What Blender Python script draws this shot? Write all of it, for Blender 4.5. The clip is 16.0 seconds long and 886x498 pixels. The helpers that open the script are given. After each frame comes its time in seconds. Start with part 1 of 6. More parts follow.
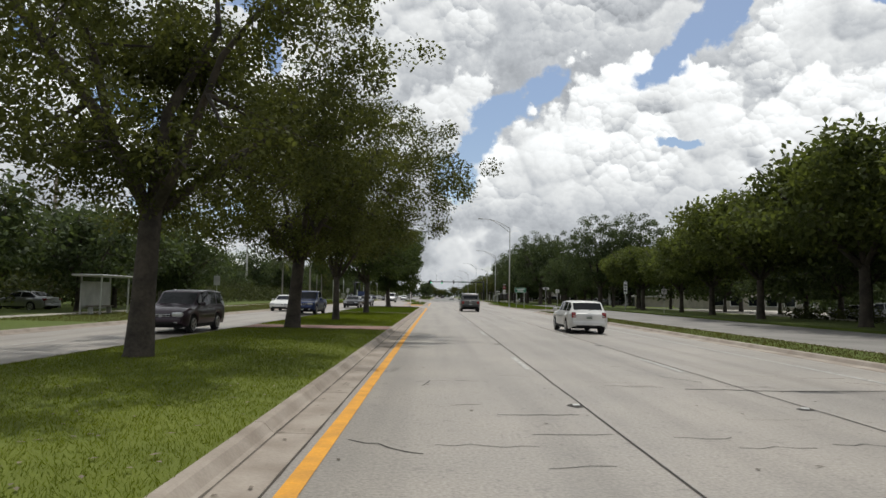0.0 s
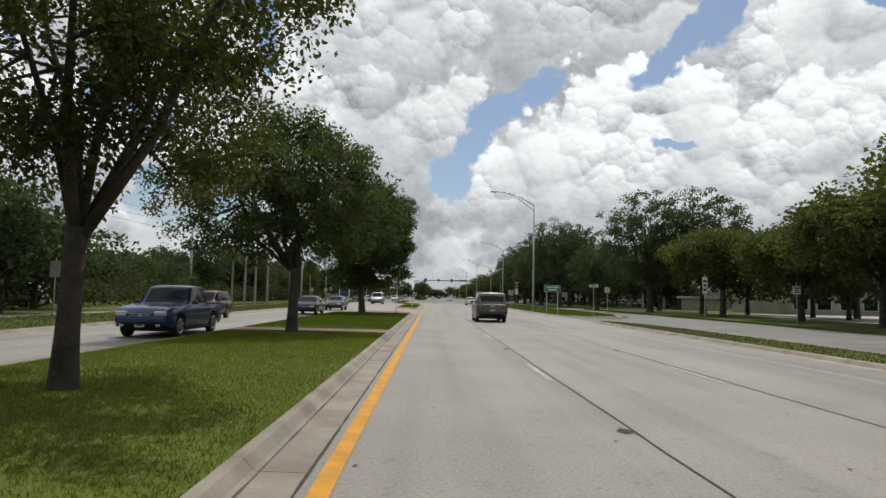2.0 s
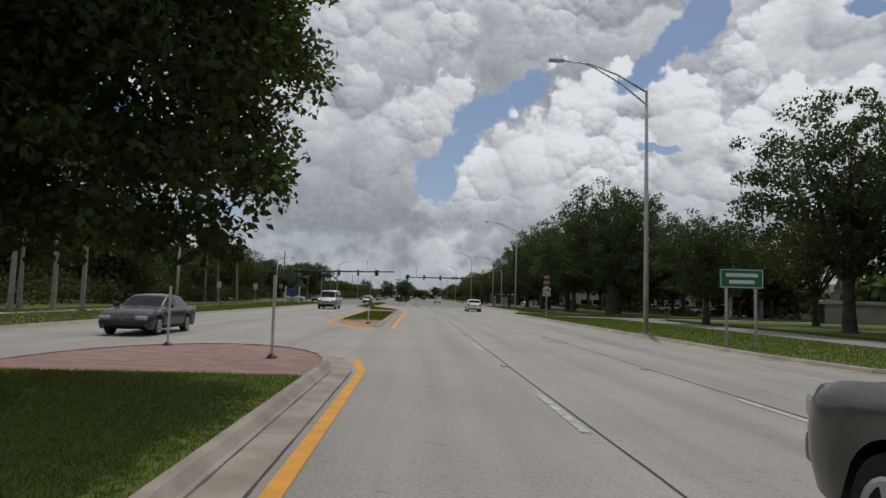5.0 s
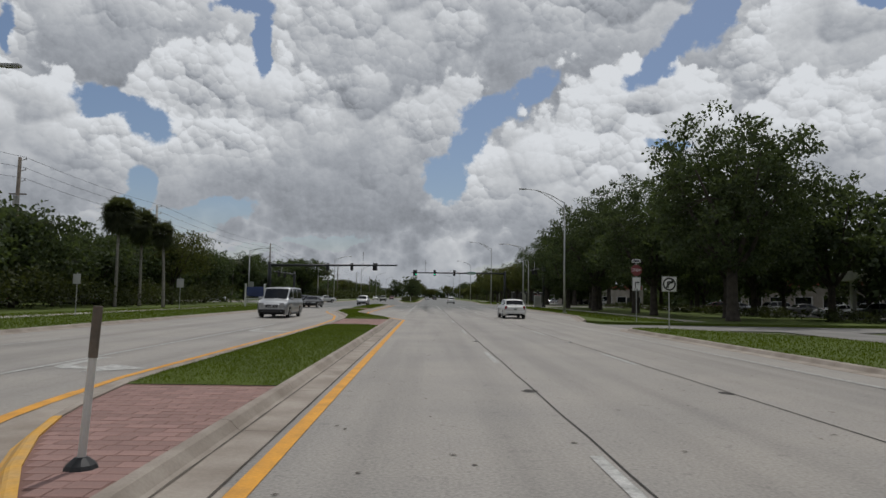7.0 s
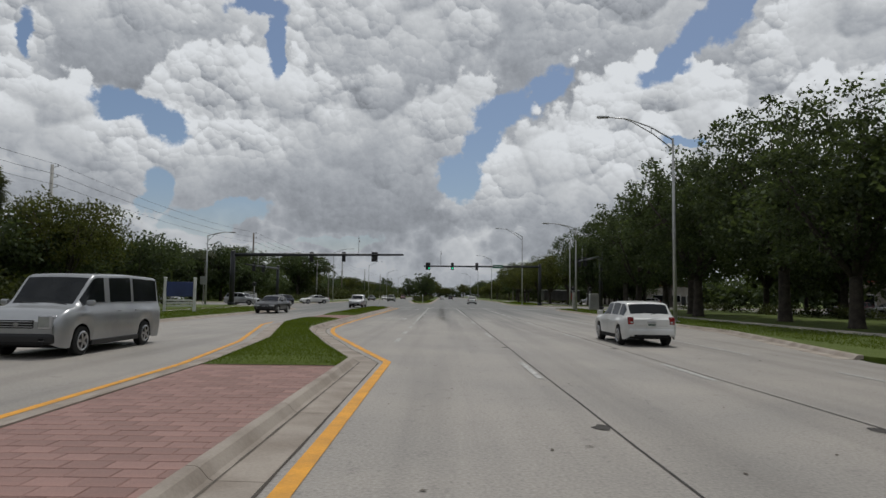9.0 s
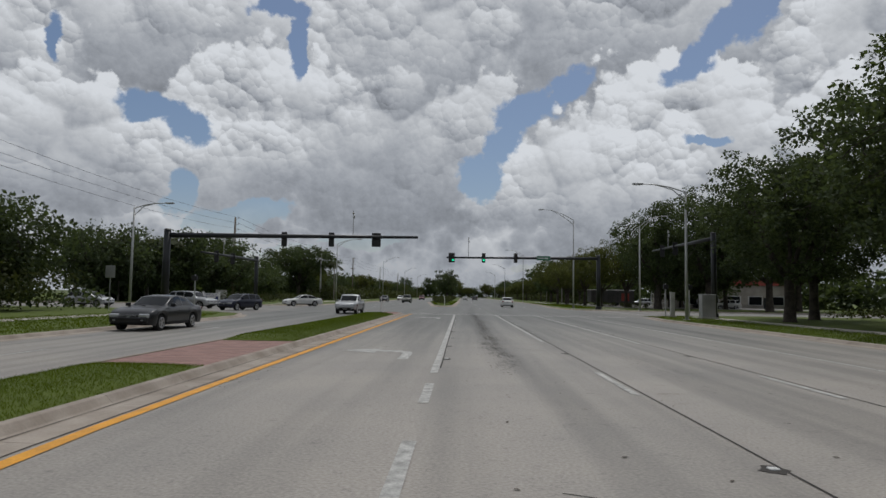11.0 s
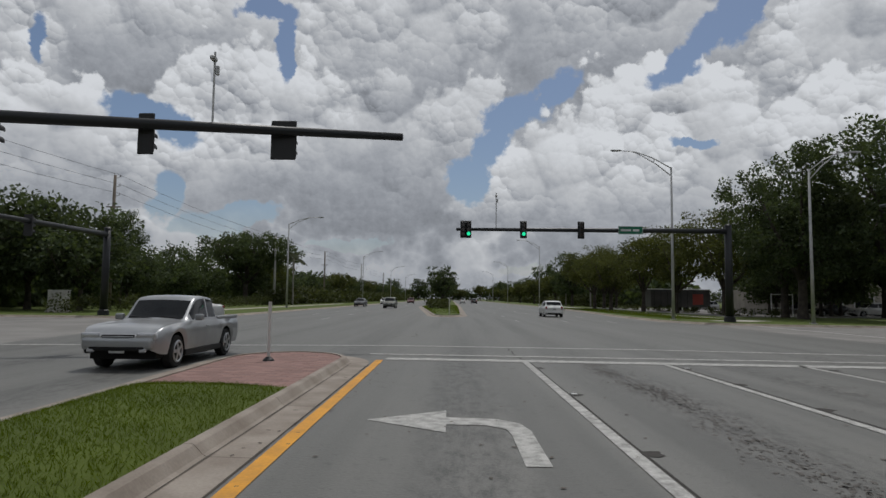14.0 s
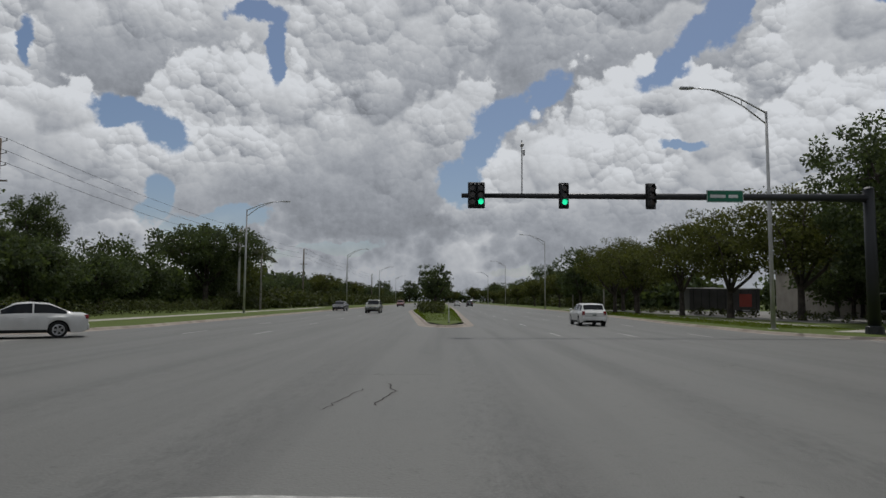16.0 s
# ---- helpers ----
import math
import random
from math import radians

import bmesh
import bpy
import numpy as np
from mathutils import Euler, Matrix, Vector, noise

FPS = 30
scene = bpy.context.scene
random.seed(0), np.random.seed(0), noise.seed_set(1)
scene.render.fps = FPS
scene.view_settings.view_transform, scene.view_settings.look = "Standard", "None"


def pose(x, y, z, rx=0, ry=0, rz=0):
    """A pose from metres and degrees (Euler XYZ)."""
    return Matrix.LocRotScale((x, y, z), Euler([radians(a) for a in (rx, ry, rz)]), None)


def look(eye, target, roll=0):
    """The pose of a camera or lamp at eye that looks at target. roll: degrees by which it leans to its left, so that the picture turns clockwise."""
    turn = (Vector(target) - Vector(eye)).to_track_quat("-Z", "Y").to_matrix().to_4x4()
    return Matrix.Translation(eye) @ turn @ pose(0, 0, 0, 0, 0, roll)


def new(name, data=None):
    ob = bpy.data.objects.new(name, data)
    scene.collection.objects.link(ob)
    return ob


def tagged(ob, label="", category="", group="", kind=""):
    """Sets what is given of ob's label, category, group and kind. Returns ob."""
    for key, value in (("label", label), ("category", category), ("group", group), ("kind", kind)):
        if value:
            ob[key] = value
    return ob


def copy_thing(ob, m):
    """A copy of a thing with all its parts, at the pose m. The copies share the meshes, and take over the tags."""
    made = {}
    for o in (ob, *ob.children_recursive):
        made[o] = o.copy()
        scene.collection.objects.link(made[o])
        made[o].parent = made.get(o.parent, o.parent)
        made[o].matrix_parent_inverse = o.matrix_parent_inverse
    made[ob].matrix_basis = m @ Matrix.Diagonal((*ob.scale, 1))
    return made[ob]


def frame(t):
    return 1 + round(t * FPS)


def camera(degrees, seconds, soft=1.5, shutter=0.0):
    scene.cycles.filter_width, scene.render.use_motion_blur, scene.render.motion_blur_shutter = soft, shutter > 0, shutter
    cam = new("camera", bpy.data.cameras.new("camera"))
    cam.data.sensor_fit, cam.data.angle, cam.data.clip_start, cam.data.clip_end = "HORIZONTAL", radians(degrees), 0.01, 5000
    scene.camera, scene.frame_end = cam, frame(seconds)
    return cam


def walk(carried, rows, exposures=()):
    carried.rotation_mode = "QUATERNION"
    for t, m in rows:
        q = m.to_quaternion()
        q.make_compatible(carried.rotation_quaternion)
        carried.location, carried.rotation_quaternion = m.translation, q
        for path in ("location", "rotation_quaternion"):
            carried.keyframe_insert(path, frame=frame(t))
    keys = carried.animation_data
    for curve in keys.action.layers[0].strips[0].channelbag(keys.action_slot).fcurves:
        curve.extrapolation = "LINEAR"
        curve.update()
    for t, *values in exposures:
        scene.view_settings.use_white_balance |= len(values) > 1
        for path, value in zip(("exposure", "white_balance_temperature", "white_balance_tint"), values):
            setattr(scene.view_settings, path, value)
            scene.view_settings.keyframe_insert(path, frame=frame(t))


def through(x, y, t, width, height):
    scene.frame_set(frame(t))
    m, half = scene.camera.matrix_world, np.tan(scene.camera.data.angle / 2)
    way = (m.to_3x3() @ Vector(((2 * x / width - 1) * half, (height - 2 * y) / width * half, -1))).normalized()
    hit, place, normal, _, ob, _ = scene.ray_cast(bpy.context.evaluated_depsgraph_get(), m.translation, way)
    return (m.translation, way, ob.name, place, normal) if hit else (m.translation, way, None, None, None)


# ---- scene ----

EYE = 1.6
cam = camera(69.5, 16.0)
# seconds, x, y, yaw, pitch, roll of a camera behind the windscreen of a car
DRIVE = [
    (0, 0.00, -0.00, -0.54, 4.20, 1.01),
    (0.5, -0.08, 6.19, -0.53, 4.46, 0.65),
    (1, -0.11, 12.73, -0.42, 4.52, 0.46),
    (1.5, -0.20, 19.39, -0.63, 4.39, 0.68),
    (2, -0.29, 26.10, -0.97, 4.24, 1.12),
    (2.5, -0.32, 32.76, -1.16, 4.31, 0.83),
    (3, -0.24, 39.29, -1.31, 4.50, 1.05),
    (3.5, -0.29, 46.02, -1.84, 4.37, 1.48),
    (4, -0.23, 52.90, -2.36, 4.28, 1.61),
    (6.5, 0.23, 89.10, -1.96, 4.50, 1.23),
    (7, 0.32, 96.05, -1.41, 4.27, 0.93),
    (7.5, 0.19, 103.41, -0.91, 4.09, 0.92),
    (8, 0.15, 110.35, -0.44, 4.17, 0.83),
    (10.5, -0.47, 143.03, 0.26, 4.18, 0.54),
    (11, -0.86, 149.68, 1.72, 4.18, 0.91),
    (11.5, -1.30, 156.34, 2.78, 4.39, 0.68),
    (12, -1.94, 163.06, 3.23, 4.40, 1.07),
    (12.5, -2.49, 169.47, 3.31, 4.11, 1.79),
    (13, -2.83, 175.91, 2.43, 4.48, 0.92),
    (13.5, -3.18, 181.92, 1.43, 4.25, 1.04),
    (14, -3.34, 187.81, 0.69, 4.41, 0.70),
    (14.5, -3.41, 192.89, 0.15, 4.43, 0.60),
    (15, -3.52, 197.29, -0.06, 4.66, 0.57),
    (15.5, -3.70, 201.08, -0.14, 4.64, 0.31),
    (16, -3.88, 204.08, -0.09, 4.63, 0.38),
]


def level_pose(x, y, yaw, pitch, roll):
    a = radians(yaw)
    b = radians(pitch)
    ahead = Vector((-math.sin(a) * math.cos(b), math.cos(a) * math.cos(b), math.sin(b)))
    eye = Vector((x, y, EYE))
    return look(eye, eye + ahead, roll)


walk(cam, [(t, level_pose(x, y, a, b, c)) for t, x, y, a, b, c in DRIVE],
     exposures=[(0.0, -0.64, 6400, 9), (1.5, -0.66, 6400, 9), (2.5, -0.84, 6360, 9), (3.2, -0.97, 6300, 9), (4.2, -1.06, 6220, 10), (6.3, -1.25, 6200, 11),
                (8.0, -1.22, 6220, 10), (10.3, -1.25, 6200, 10), (11.2, -1.30, 6120, 11), (12.2, -1.36, 6100, 12), (13.5, -1.34, 6180, 11), (16.0, -1.34, 6200, 11)])

# ---------------------------------------------------------------- light
SUN_EL, SUN_AZ = 66.0, 14.0          # elevation; degrees to the right of straight ahead


def build_world():
    w = bpy.data.worlds.new("sky")
    scene.world = w
    w.use_nodes = True
    nt = w.node_tree
    nt.nodes.clear()
    N, L = nt.nodes.new, nt.links.new

    def math_node(op, a, b=None, c=None, clamp=False):
        n = N("ShaderNodeMath")
        n.operation, n.use_clamp = op, clamp
        for k, v in enumerate((a, b, c)):
            if v is None:
                continue
            if isinstance(v, (int, float)):
                n.inputs[k].default_value = v
            else:
                L(v, n.inputs[k])
        return n.outputs[0]

    def smooth(v, lo, hi):
        n = N("ShaderNodeMapRange")
        n.interpolation_type = "SMOOTHSTEP"
        L(v, n.inputs[0])
        n.inputs[1].default_value, n.inputs[2].default_value = lo, hi
        return n.outputs[0]

    tc = N("ShaderNodeTexCoord")
    sep = N("ShaderNodeSeparateXYZ")
    L(tc.outputs["Generated"], sep.inputs[0])
    X, Y, Z = sep.outputs
    # azimuth and height of the way, in radians
    az = math_node("ARCTAN2", X, Y)
    flat = math_node("SQRT", math_node("ADD", math_node("MULTIPLY", X, X), math_node("MULTIPLY", Y, Y)))
    el = math_node("ARCTAN2", Z, flat)
    comb = N("ShaderNodeCombineXYZ")
    L(az, comb.inputs[0]), L(el, comb.inputs[1])
    p = comb.outputs[0]

    def noise_tex(vec, scale, detail, rough, distort=0.0):
        n = N("ShaderNodeTexNoise")
        L(vec, n.inputs["Vector"])
        n.inputs["Scale"].default_value, n.inputs["Detail"].default_value = scale, detail
        n.inputs["Roughness"].default_value, n.inputs["Distortion"].default_value = rough, distort
        return n

    def shifted(vec, dx, dy):
        n = N("ShaderNodeVectorMath")
        n.operation = "ADD"
        L(vec, n.inputs[0])
        n.inputs[1].default_value = (dx, dy, 0)
        return n.outputs[0]

    warp = noise_tex(p, 9.0, 5.0, 0.6)
    off = N("ShaderNodeVectorMath")
    off.operation = "MULTIPLY_ADD"
    L(warp.outputs["Color"], off.inputs[0])
    off.inputs[1].default_value = (0.09, 0.08, 0)
    L(p, off.inputs[2])
    pw = shifted(off.outputs[0], -0.045, -0.04)

    def blob(cx, cy, rx, ry, turn=0.0, vec=None):
        """Distance from the middle of an ellipse, 1 on its rim."""
        n = N("ShaderNodeMapping")
        n.vector_type = "TEXTURE"
        L(vec or pw, n.inputs["Vector"])
        n.inputs["Location"].default_value = (radians(cx), radians(cy), 0)
        n.inputs["Rotation"].default_value = (0, 0, radians(turn))
        n.inputs["Scale"].default_value = (radians(rx), radians(ry), 1)
        ln = N("ShaderNodeVectorMath")
        ln.operation = "LENGTH"
        L(n.outputs[0], ln.inputs[0])
        return ln.outputs["Value"]

    def union(blobs, k=0.25):
        d = blobs[0]
        for b in blobs[1:]:
            d = math_node("SMOOTH_MIN", d, b, k)
        return d

    # blue openings between the cumulus masses: azimuth, height, half sizes, turn (degrees)
    gaps = union([blob(*g) for g in GAPS], 0.2)
    broad = noise_tex(p, 2.6, 3.0, 0.5)
    soft = noise_tex(p, 34.0, 7.0, 0.62)
    fine = noise_tex(p, 110.0, 4.0, 0.6)

    def curled(scale, amount, detail):
        n = noise_tex(p, scale, detail, 0.55)
        v = N("ShaderNodeVectorMath")
        v.operation = "MULTIPLY_ADD"
        L(n.outputs["Color"], v.inputs[0])
        v.inputs[1].default_value = (amount, amount, 0)
        L(p, v.inputs[2])
        return v.outputs[0]

    def billow(vec, scale, smoothness):
        """Rounded heads of cloud: how near the middle of its head a way is, and how far it faces the light above."""
        n = N("ShaderNodeTexVoronoi")
        n.voronoi_dimensions, n.feature = "2D", "SMOOTH_F1"
        L(vec, n.inputs["Vector"])
        n.inputs["Scale"].default_value, n.inputs["Smoothness"].default_value = scale, smoothness
        off = N("ShaderNodeVectorMath")
        off.operation = "SUBTRACT"
        L(vec, off.inputs[0]), L(n.outputs["Position"], off.inputs[1])
        dot = N("ShaderNodeVectorMath")
        dot.operation = "DOT_PRODUCT"
        L(off.outputs[0], dot.inputs[0])
        dot.inputs[1].default_value = (0.30 * scale, 0.95 * scale, 0)
        return math_node("SUBTRACT", 0.6, n.outputs["Distance"]), dot.outputs["Value"]

    dome1, face1 = billow(curled(9.0, 0.075, 5.0), 13.0, 0.30)
    dome2, face2 = billow(curled(24.0, 0.032, 5.0), 34.0, 0.22)
    dome3, face3 = billow(curled(60.0, 0.014, 4.0), 86.0, 0.18)
    edge = math_node("MULTIPLY_ADD", dome1, 0.55, gaps)
    edge = math_node("MULTIPLY_ADD", dome2, 0.36, edge)
    edge = math_node("MULTIPLY_ADD", dome3, 0.14, edge)
    edge = math_node("MULTIPLY_ADD", math_node("SUBTRACT", soft.outputs["Fac"], 0.5), 1.1, edge)
    cover = smooth(edge, 1.02, 1.42)
    # thinner cover high up and behind: openings by broad noise
    away = smooth(el, 0.62, 0.95)
    open_sky = math_node("MULTIPLY", smooth(broad.outputs["Fac"], 0.54, 0.66), away)
    cover = math_node("MULTIPLY", cover, math_node("SUBTRACT", 1.0, open_sky))
    haze = smooth(el, 0.16, 0.0)

    # light and shade: crowns are bright and crisp, bases grey and smooth; nearer masses stand before farther ones
    low = noise_tex(p, 5.0, 3.0, 0.5)
    lit = math_node("MULTIPLY_ADD", math_node("SUBTRACT", low.outputs["Fac"], 0.5), 0.5, 0.80)
    bumps = math_node("MULTIPLY_ADD", math_node("SUBTRACT", soft.outputs["Fac"], 0.5), 0.55, math_node("MULTIPLY", dome1, 0.55))
    bumps = math_node("MULTIPLY_ADD", dome3, 0.10, math_node("MULTIPLY_ADD", dome2, 0.30, bumps))
    for cx, cy, rx, ry, turn, mean, gain in MASSES:
        n = N("ShaderNodeMapping")
        n.vector_type = "TEXTURE"
        L(pw, n.inputs["Vector"])
        n.inputs["Location"].default_value = (radians(cx), radians(cy), 0)
        n.inputs["Rotation"].default_value = (0, 0, radians(turn))
        n.inputs["Scale"].default_value = (radians(rx), radians(ry), 1)
        ln, up = N("ShaderNodeVectorMath"), N("ShaderNodeSeparateXYZ")
        ln.operation = "LENGTH"
        L(n.outputs[0], ln.inputs[0]), L(n.outputs[0], up.inputs[0])
        d = math_node("SUBTRACT", ln.outputs["Value"], bumps)
        # soft below, where one mass passes into the next, and clear-cut above
        within = N("ShaderNodeMapRange")
        within.interpolation_type = "SMOOTHSTEP"
        L(d, within.inputs[0])
        L(math_node("MAXIMUM", math_node("MULTIPLY_ADD", up.outputs[1], -0.35, 1.22), 1.08), within.inputs[1])
        within.inputs[2].default_value = 0.93
        shade = math_node("MULTIPLY_ADD", up.outputs[1], gain, mean)
        mixed = N("ShaderNodeMix")
        L(within.outputs[0], mixed.inputs[0]), L(lit, mixed.inputs[2]), L(shade, mixed.inputs[3])
        lit = mixed.outputs[0]
    rim = smooth(edge, 2.2, 1.0)
    crisp = math_node("MULTIPLY_ADD", smooth(lit, 0.66, 1.04), 0.84, 0.16)
    crisp = math_node("MULTIPLY", crisp, smooth(el, 0.02, 0.16))
    patchy = smooth(noise_tex(p, 7.0, 2.0, 0.5).outputs["Fac"], 0.36, 0.60)
    small = math_node("MULTIPLY", crisp, math_node("MULTIPLY_ADD", patchy, 0.8, 0.2))
    for v, k, much in ((face1, 0.30, crisp), (face2, 0.32, small), (face3, 0.17, small), (dome2, 0.10, small), (dome1, 0.20, crisp)):
        lit = math_node("ADD", lit, math_node("MULTIPLY", math_node("MULTIPLY", v, much), k))
    lit = math_node("MULTIPLY_ADD", math_node("SUBTRACT", soft.outputs["Fac"], 0.5), 0.28, lit)
    lit = math_node("MULTIPLY_ADD", math_node("SUBTRACT", fine.outputs["Fac"], 0.5), 0.15, lit)
    lit = math_node("MULTIPLY_ADD", rim, 0.08, lit)
    lit = math_node("MINIMUM", math_node("MAXIMUM", math_node("MULTIPLY_ADD", lit, 1.22, -0.30), 0.34), 1.24)
    tone = N("ShaderNodeMix")
    tone.data_type = "RGBA"
    L(smooth(lit, 0.45, 1.0), tone.inputs[0])
    tone.inputs[6].default_value, tone.inputs[7].default_value = (0.955, 0.995, 1.05, 1), (0.985, 0.995, 0.99, 1)

    sky = N("ShaderNodeTexSky")
    sky.sky_type, sky.sun_disc = "NISHITA", False
    sky.sun_elevation, sky.sun_rotation = radians(SUN_EL), radians(SUN_AZ)
    sky.air_density, sky.dust_density, sky.ozone_density = 1.0, 1.3, 1.0
    blue = N("ShaderNodeBackground")
    L(sky.outputs[0], blue.inputs[0])
    blue.inputs[1].default_value = SKY_STRENGTH
    cloud = N("ShaderNodeBackground")
    L(tone.outputs[2], cloud.inputs[0]), L(math_node("MULTIPLY", lit, CLOUD_STRENGTH), cloud.inputs[1])
    mix = N("ShaderNodeMixShader")
    total = math_node("MAXIMUM", cover, math_node("MULTIPLY", haze, 0.85))
    L(total, mix.inputs[0]), L(blue.outputs[0], mix.inputs[1]), L(cloud.outputs[0], mix.inputs[2])
    out = N("ShaderNodeOutputWorld")
    L(mix.outputs[0], out.inputs[0])


SKY_STRENGTH, CLOUD_STRENGTH = 0.155, 1.33
GAPS = [
    (6.1, 16.9, 3.1, 1.5, 15),
    (3.4, 14.0, 1.5, 2.7, -20),
    (1.7, 10.6, 1.7, 1.9, 0),
    (9.5, 18.7, 2.2, 1.2, 20),
    (20.6, 20.2, 3.8, 1.2, 30),
    (24.7, 22.8, 1.3, 1.86, -10),
    (35.8, 22.0, 1.83, 0.81, 0),
    (-26.7, 14.9, 3.0, 1.0, -5),
    (-23.9, 13.6, 1.5, 1.6, 0),
    (-15.2, 21.4, 0.79, 2.48, 0),
    (-17.1, 23.8, 2.4, 0.87, 0),
    (-34.3, 19.2, 0.57, 1.55, 0),
    (-16.5, 3.8, 3.29, 0.68, 0),
    (-8.9, 4.7, 3.71, 0.43, 0),
    (21.3, 12.8, 1.77, 0.37, 0),
    (6.3, 2.9, 2.51, 0.43, 0),
    (-19.5, 6.6, 3.6, 1.1, 8),
    (-24.5, 8.3, 1.2, 1.6, 0),
]
# the masses from far to near: azimuth, height, half sizes, turn (degrees), brightness of the middle, gain from base to crown
MASSES = [
    (-5.7, 4.9, 31.8, 2.0, 0, 1.00, 0.06),
    (21.1, 6.2, 14.2, 1.8, 0, 0.92, 0.12),
    (-23.4, 7.0, 18.1, 2.1, 0, 0.98, 0.10),
    (-6.7, 7.9, 11.5, 1.7, 0, 0.84, 0.10),
    (13.0, 22.2, 13.9, 3.8, -4, 0.78, 0.14),
    (-8.5, 22.8, 10.2, 5.0, 0, 0.88, 0.16),
    (-23.6, 21.1, 9.4, 4.5, 0, 0.84, 0.22),
    (31.2, 19.1, 5.5, 3.8, 10, 0.92, 0.16),
    (-36.0, 18.9, 3.2, 2.7, 0, 0.92, 0.14),
    (-6.1, 12.2, 10.1, 5.9, 0, 0.78, 0.14),
    (0.6, 14.8, 4.4, 4.2, 10, 0.88, 0.16),
    (-32.1, 11.8, 8.4, 4.1, 0, 0.92, 0.22),
    (-17.0, 15.3, 7.2, 4.9, 0, 0.93, 0.18),
    (-20.8, 11.5, 5.9, 3.5, 10, 0.90, 0.20),
    (30.3, 11.3, 11.2, 5.1, 8, 0.93, 0.20),
    (18.3, 12.7, 8.6, 6.5, 0, 0.98, 0.20),
    (10.1, 10.0, 7.3, 4.7, 0, 0.92, 0.22),
]
build_world()
sun = new("sun", bpy.data.lights.new("sun", "SUN"))
sun.data.energy, sun.data.angle, sun.data.color = 4.0, radians(0.53), (1.0, 0.95, 0.87)
_d = Vector((math.sin(radians(SUN_AZ)) * math.cos(radians(SUN_EL)), math.cos(radians(SUN_AZ)) * math.cos(radians(SUN_EL)),
             math.sin(radians(SUN_EL))))
sun.matrix_world = look(_d * 60, (0, 0, 0))


# ---------------------------------------------------------------- materials
def material(name, colour, rough=0.7, metal=0.0, vary=0.12, scale=3.0, fine=40.0, bump=0.15, second=None, island=0.0, coat=0.0,
             spec=0.5, random_amount=0.0):
    """A principled surface with stains at one scale, grain at another and a fine relief."""
    m = bpy.data.materials.new(name)
    m.use_nodes = True
    nt = m.node_tree
    N, L = nt.nodes.new, nt.links.new
    bs = nt.nodes["Principled BSDF"]
    bs.inputs["Roughness"].default_value, bs.inputs["Metallic"].default_value = rough, metal
    bs.inputs["Specular IOR Level"].default_value = spec
    bs.inputs["Coat Weight"].default_value = coat
    bs.inputs["Coat Roughness"].default_value = 0.06
    tc = N("ShaderNodeTexCoord")
    a = N("ShaderNodeTexNoise")
    a.inputs["Scale"].default_value, a.inputs["Detail"].default_value = scale, 5
    L(tc.outputs["Object"], a.inputs["Vector"])
    b = N("ShaderNodeTexNoise")
    b.inputs["Scale"].default_value, b.inputs["Detail"].default_value = fine, 4
    L(tc.outputs["Object"], b.inputs["Vector"])
    second = second or tuple(c * 0.72 for c in colour)
    mix = N("ShaderNodeMix")
    mix.data_type = "RGBA"
    mix.inputs[6].default_value, mix.inputs[7].default_value = (*second, 1), (*colour, 1)
    r = N("ShaderNodeMapRange")
    L(a.outputs["Fac"], r.inputs[0])
    r.inputs[1].default_value, r.inputs[2].default_value = 0.34, 0.62
    L(r.outputs[0], mix.inputs[0])
    last = mix.outputs[2]
    hsv = N("ShaderNodeHueSaturation")
    L(last, hsv.inputs["Color"])
    add = N("ShaderNodeMath")
    add.operation = "MULTIPLY_ADD"
    L(b.outputs["Fac"], add.inputs[0])
    add.inputs[1].default_value, add.inputs[2].default_value = vary * 4, 1 - vary * 2
    value = add.outputs[0]
    if island or random_amount:
        g = N("ShaderNodeNewGeometry") if island else N("ShaderNodeObjectInfo")
        m2 = N("ShaderNodeMath")
        m2.operation = "MULTIPLY_ADD"
        L(g.outputs["Random Per Island" if island else "Random"], m2.inputs[0])
        k = island or random_amount
        m2.inputs[1].default_value, m2.inputs[2].default_value = 2 * k, 1 - k
        m3 = N("ShaderNodeMath")
        m3.operation = "MULTIPLY"
        L(value, m3.inputs[0]), L(m2.outputs[0], m3.inputs[1])
        value = m3.outputs[0]
    L(value, hsv.inputs["Value"])
    L(hsv.outputs[0], bs.inputs["Base Color"])
    if bump:
        bn = N("ShaderNodeBump")
        bn.inputs["Strength"].default_value, bn.inputs["Distance"].default_value = bump, 0.02
        L(b.outputs["Fac"], bn.inputs["Height"]), L(bn.outputs[0], bs.inputs["Normal"])
    return m


def leaf_material(name, colour, second, through=0.35, island=0.35):
    m = material(name, colour, rough=0.68, vary=0.06, scale=0.35, fine=3.0, bump=0, second=second, island=island, spec=0.2)
    nt = m.node_tree
    N, L = nt.nodes.new, nt.links.new
    bs = nt.nodes["Principled BSDF"]
    col = bs.inputs["Base Color"].links[0].from_socket
    tr = N("ShaderNodeBsdfTranslucent")
    gain = N("ShaderNodeMix")
    gain.data_type, gain.blend_type = "RGBA", "MULTIPLY"
    gain.inputs[0].default_value = 1.0
    L(col, gain.inputs[6])
    gain.inputs[7].default_value = (1.15, 1.15, 0.55, 1)
    L(gain.outputs[2], tr.inputs[0])
    mix = N("ShaderNodeMixShader")
    mix.inputs[0].default_value = through
    out = nt.nodes["Material Output"]
    L(bs.outputs[0], mix.inputs[1]), L(tr.outputs[0], mix.inputs[2]), L(mix.outputs[0], out.inputs[0])
    return m


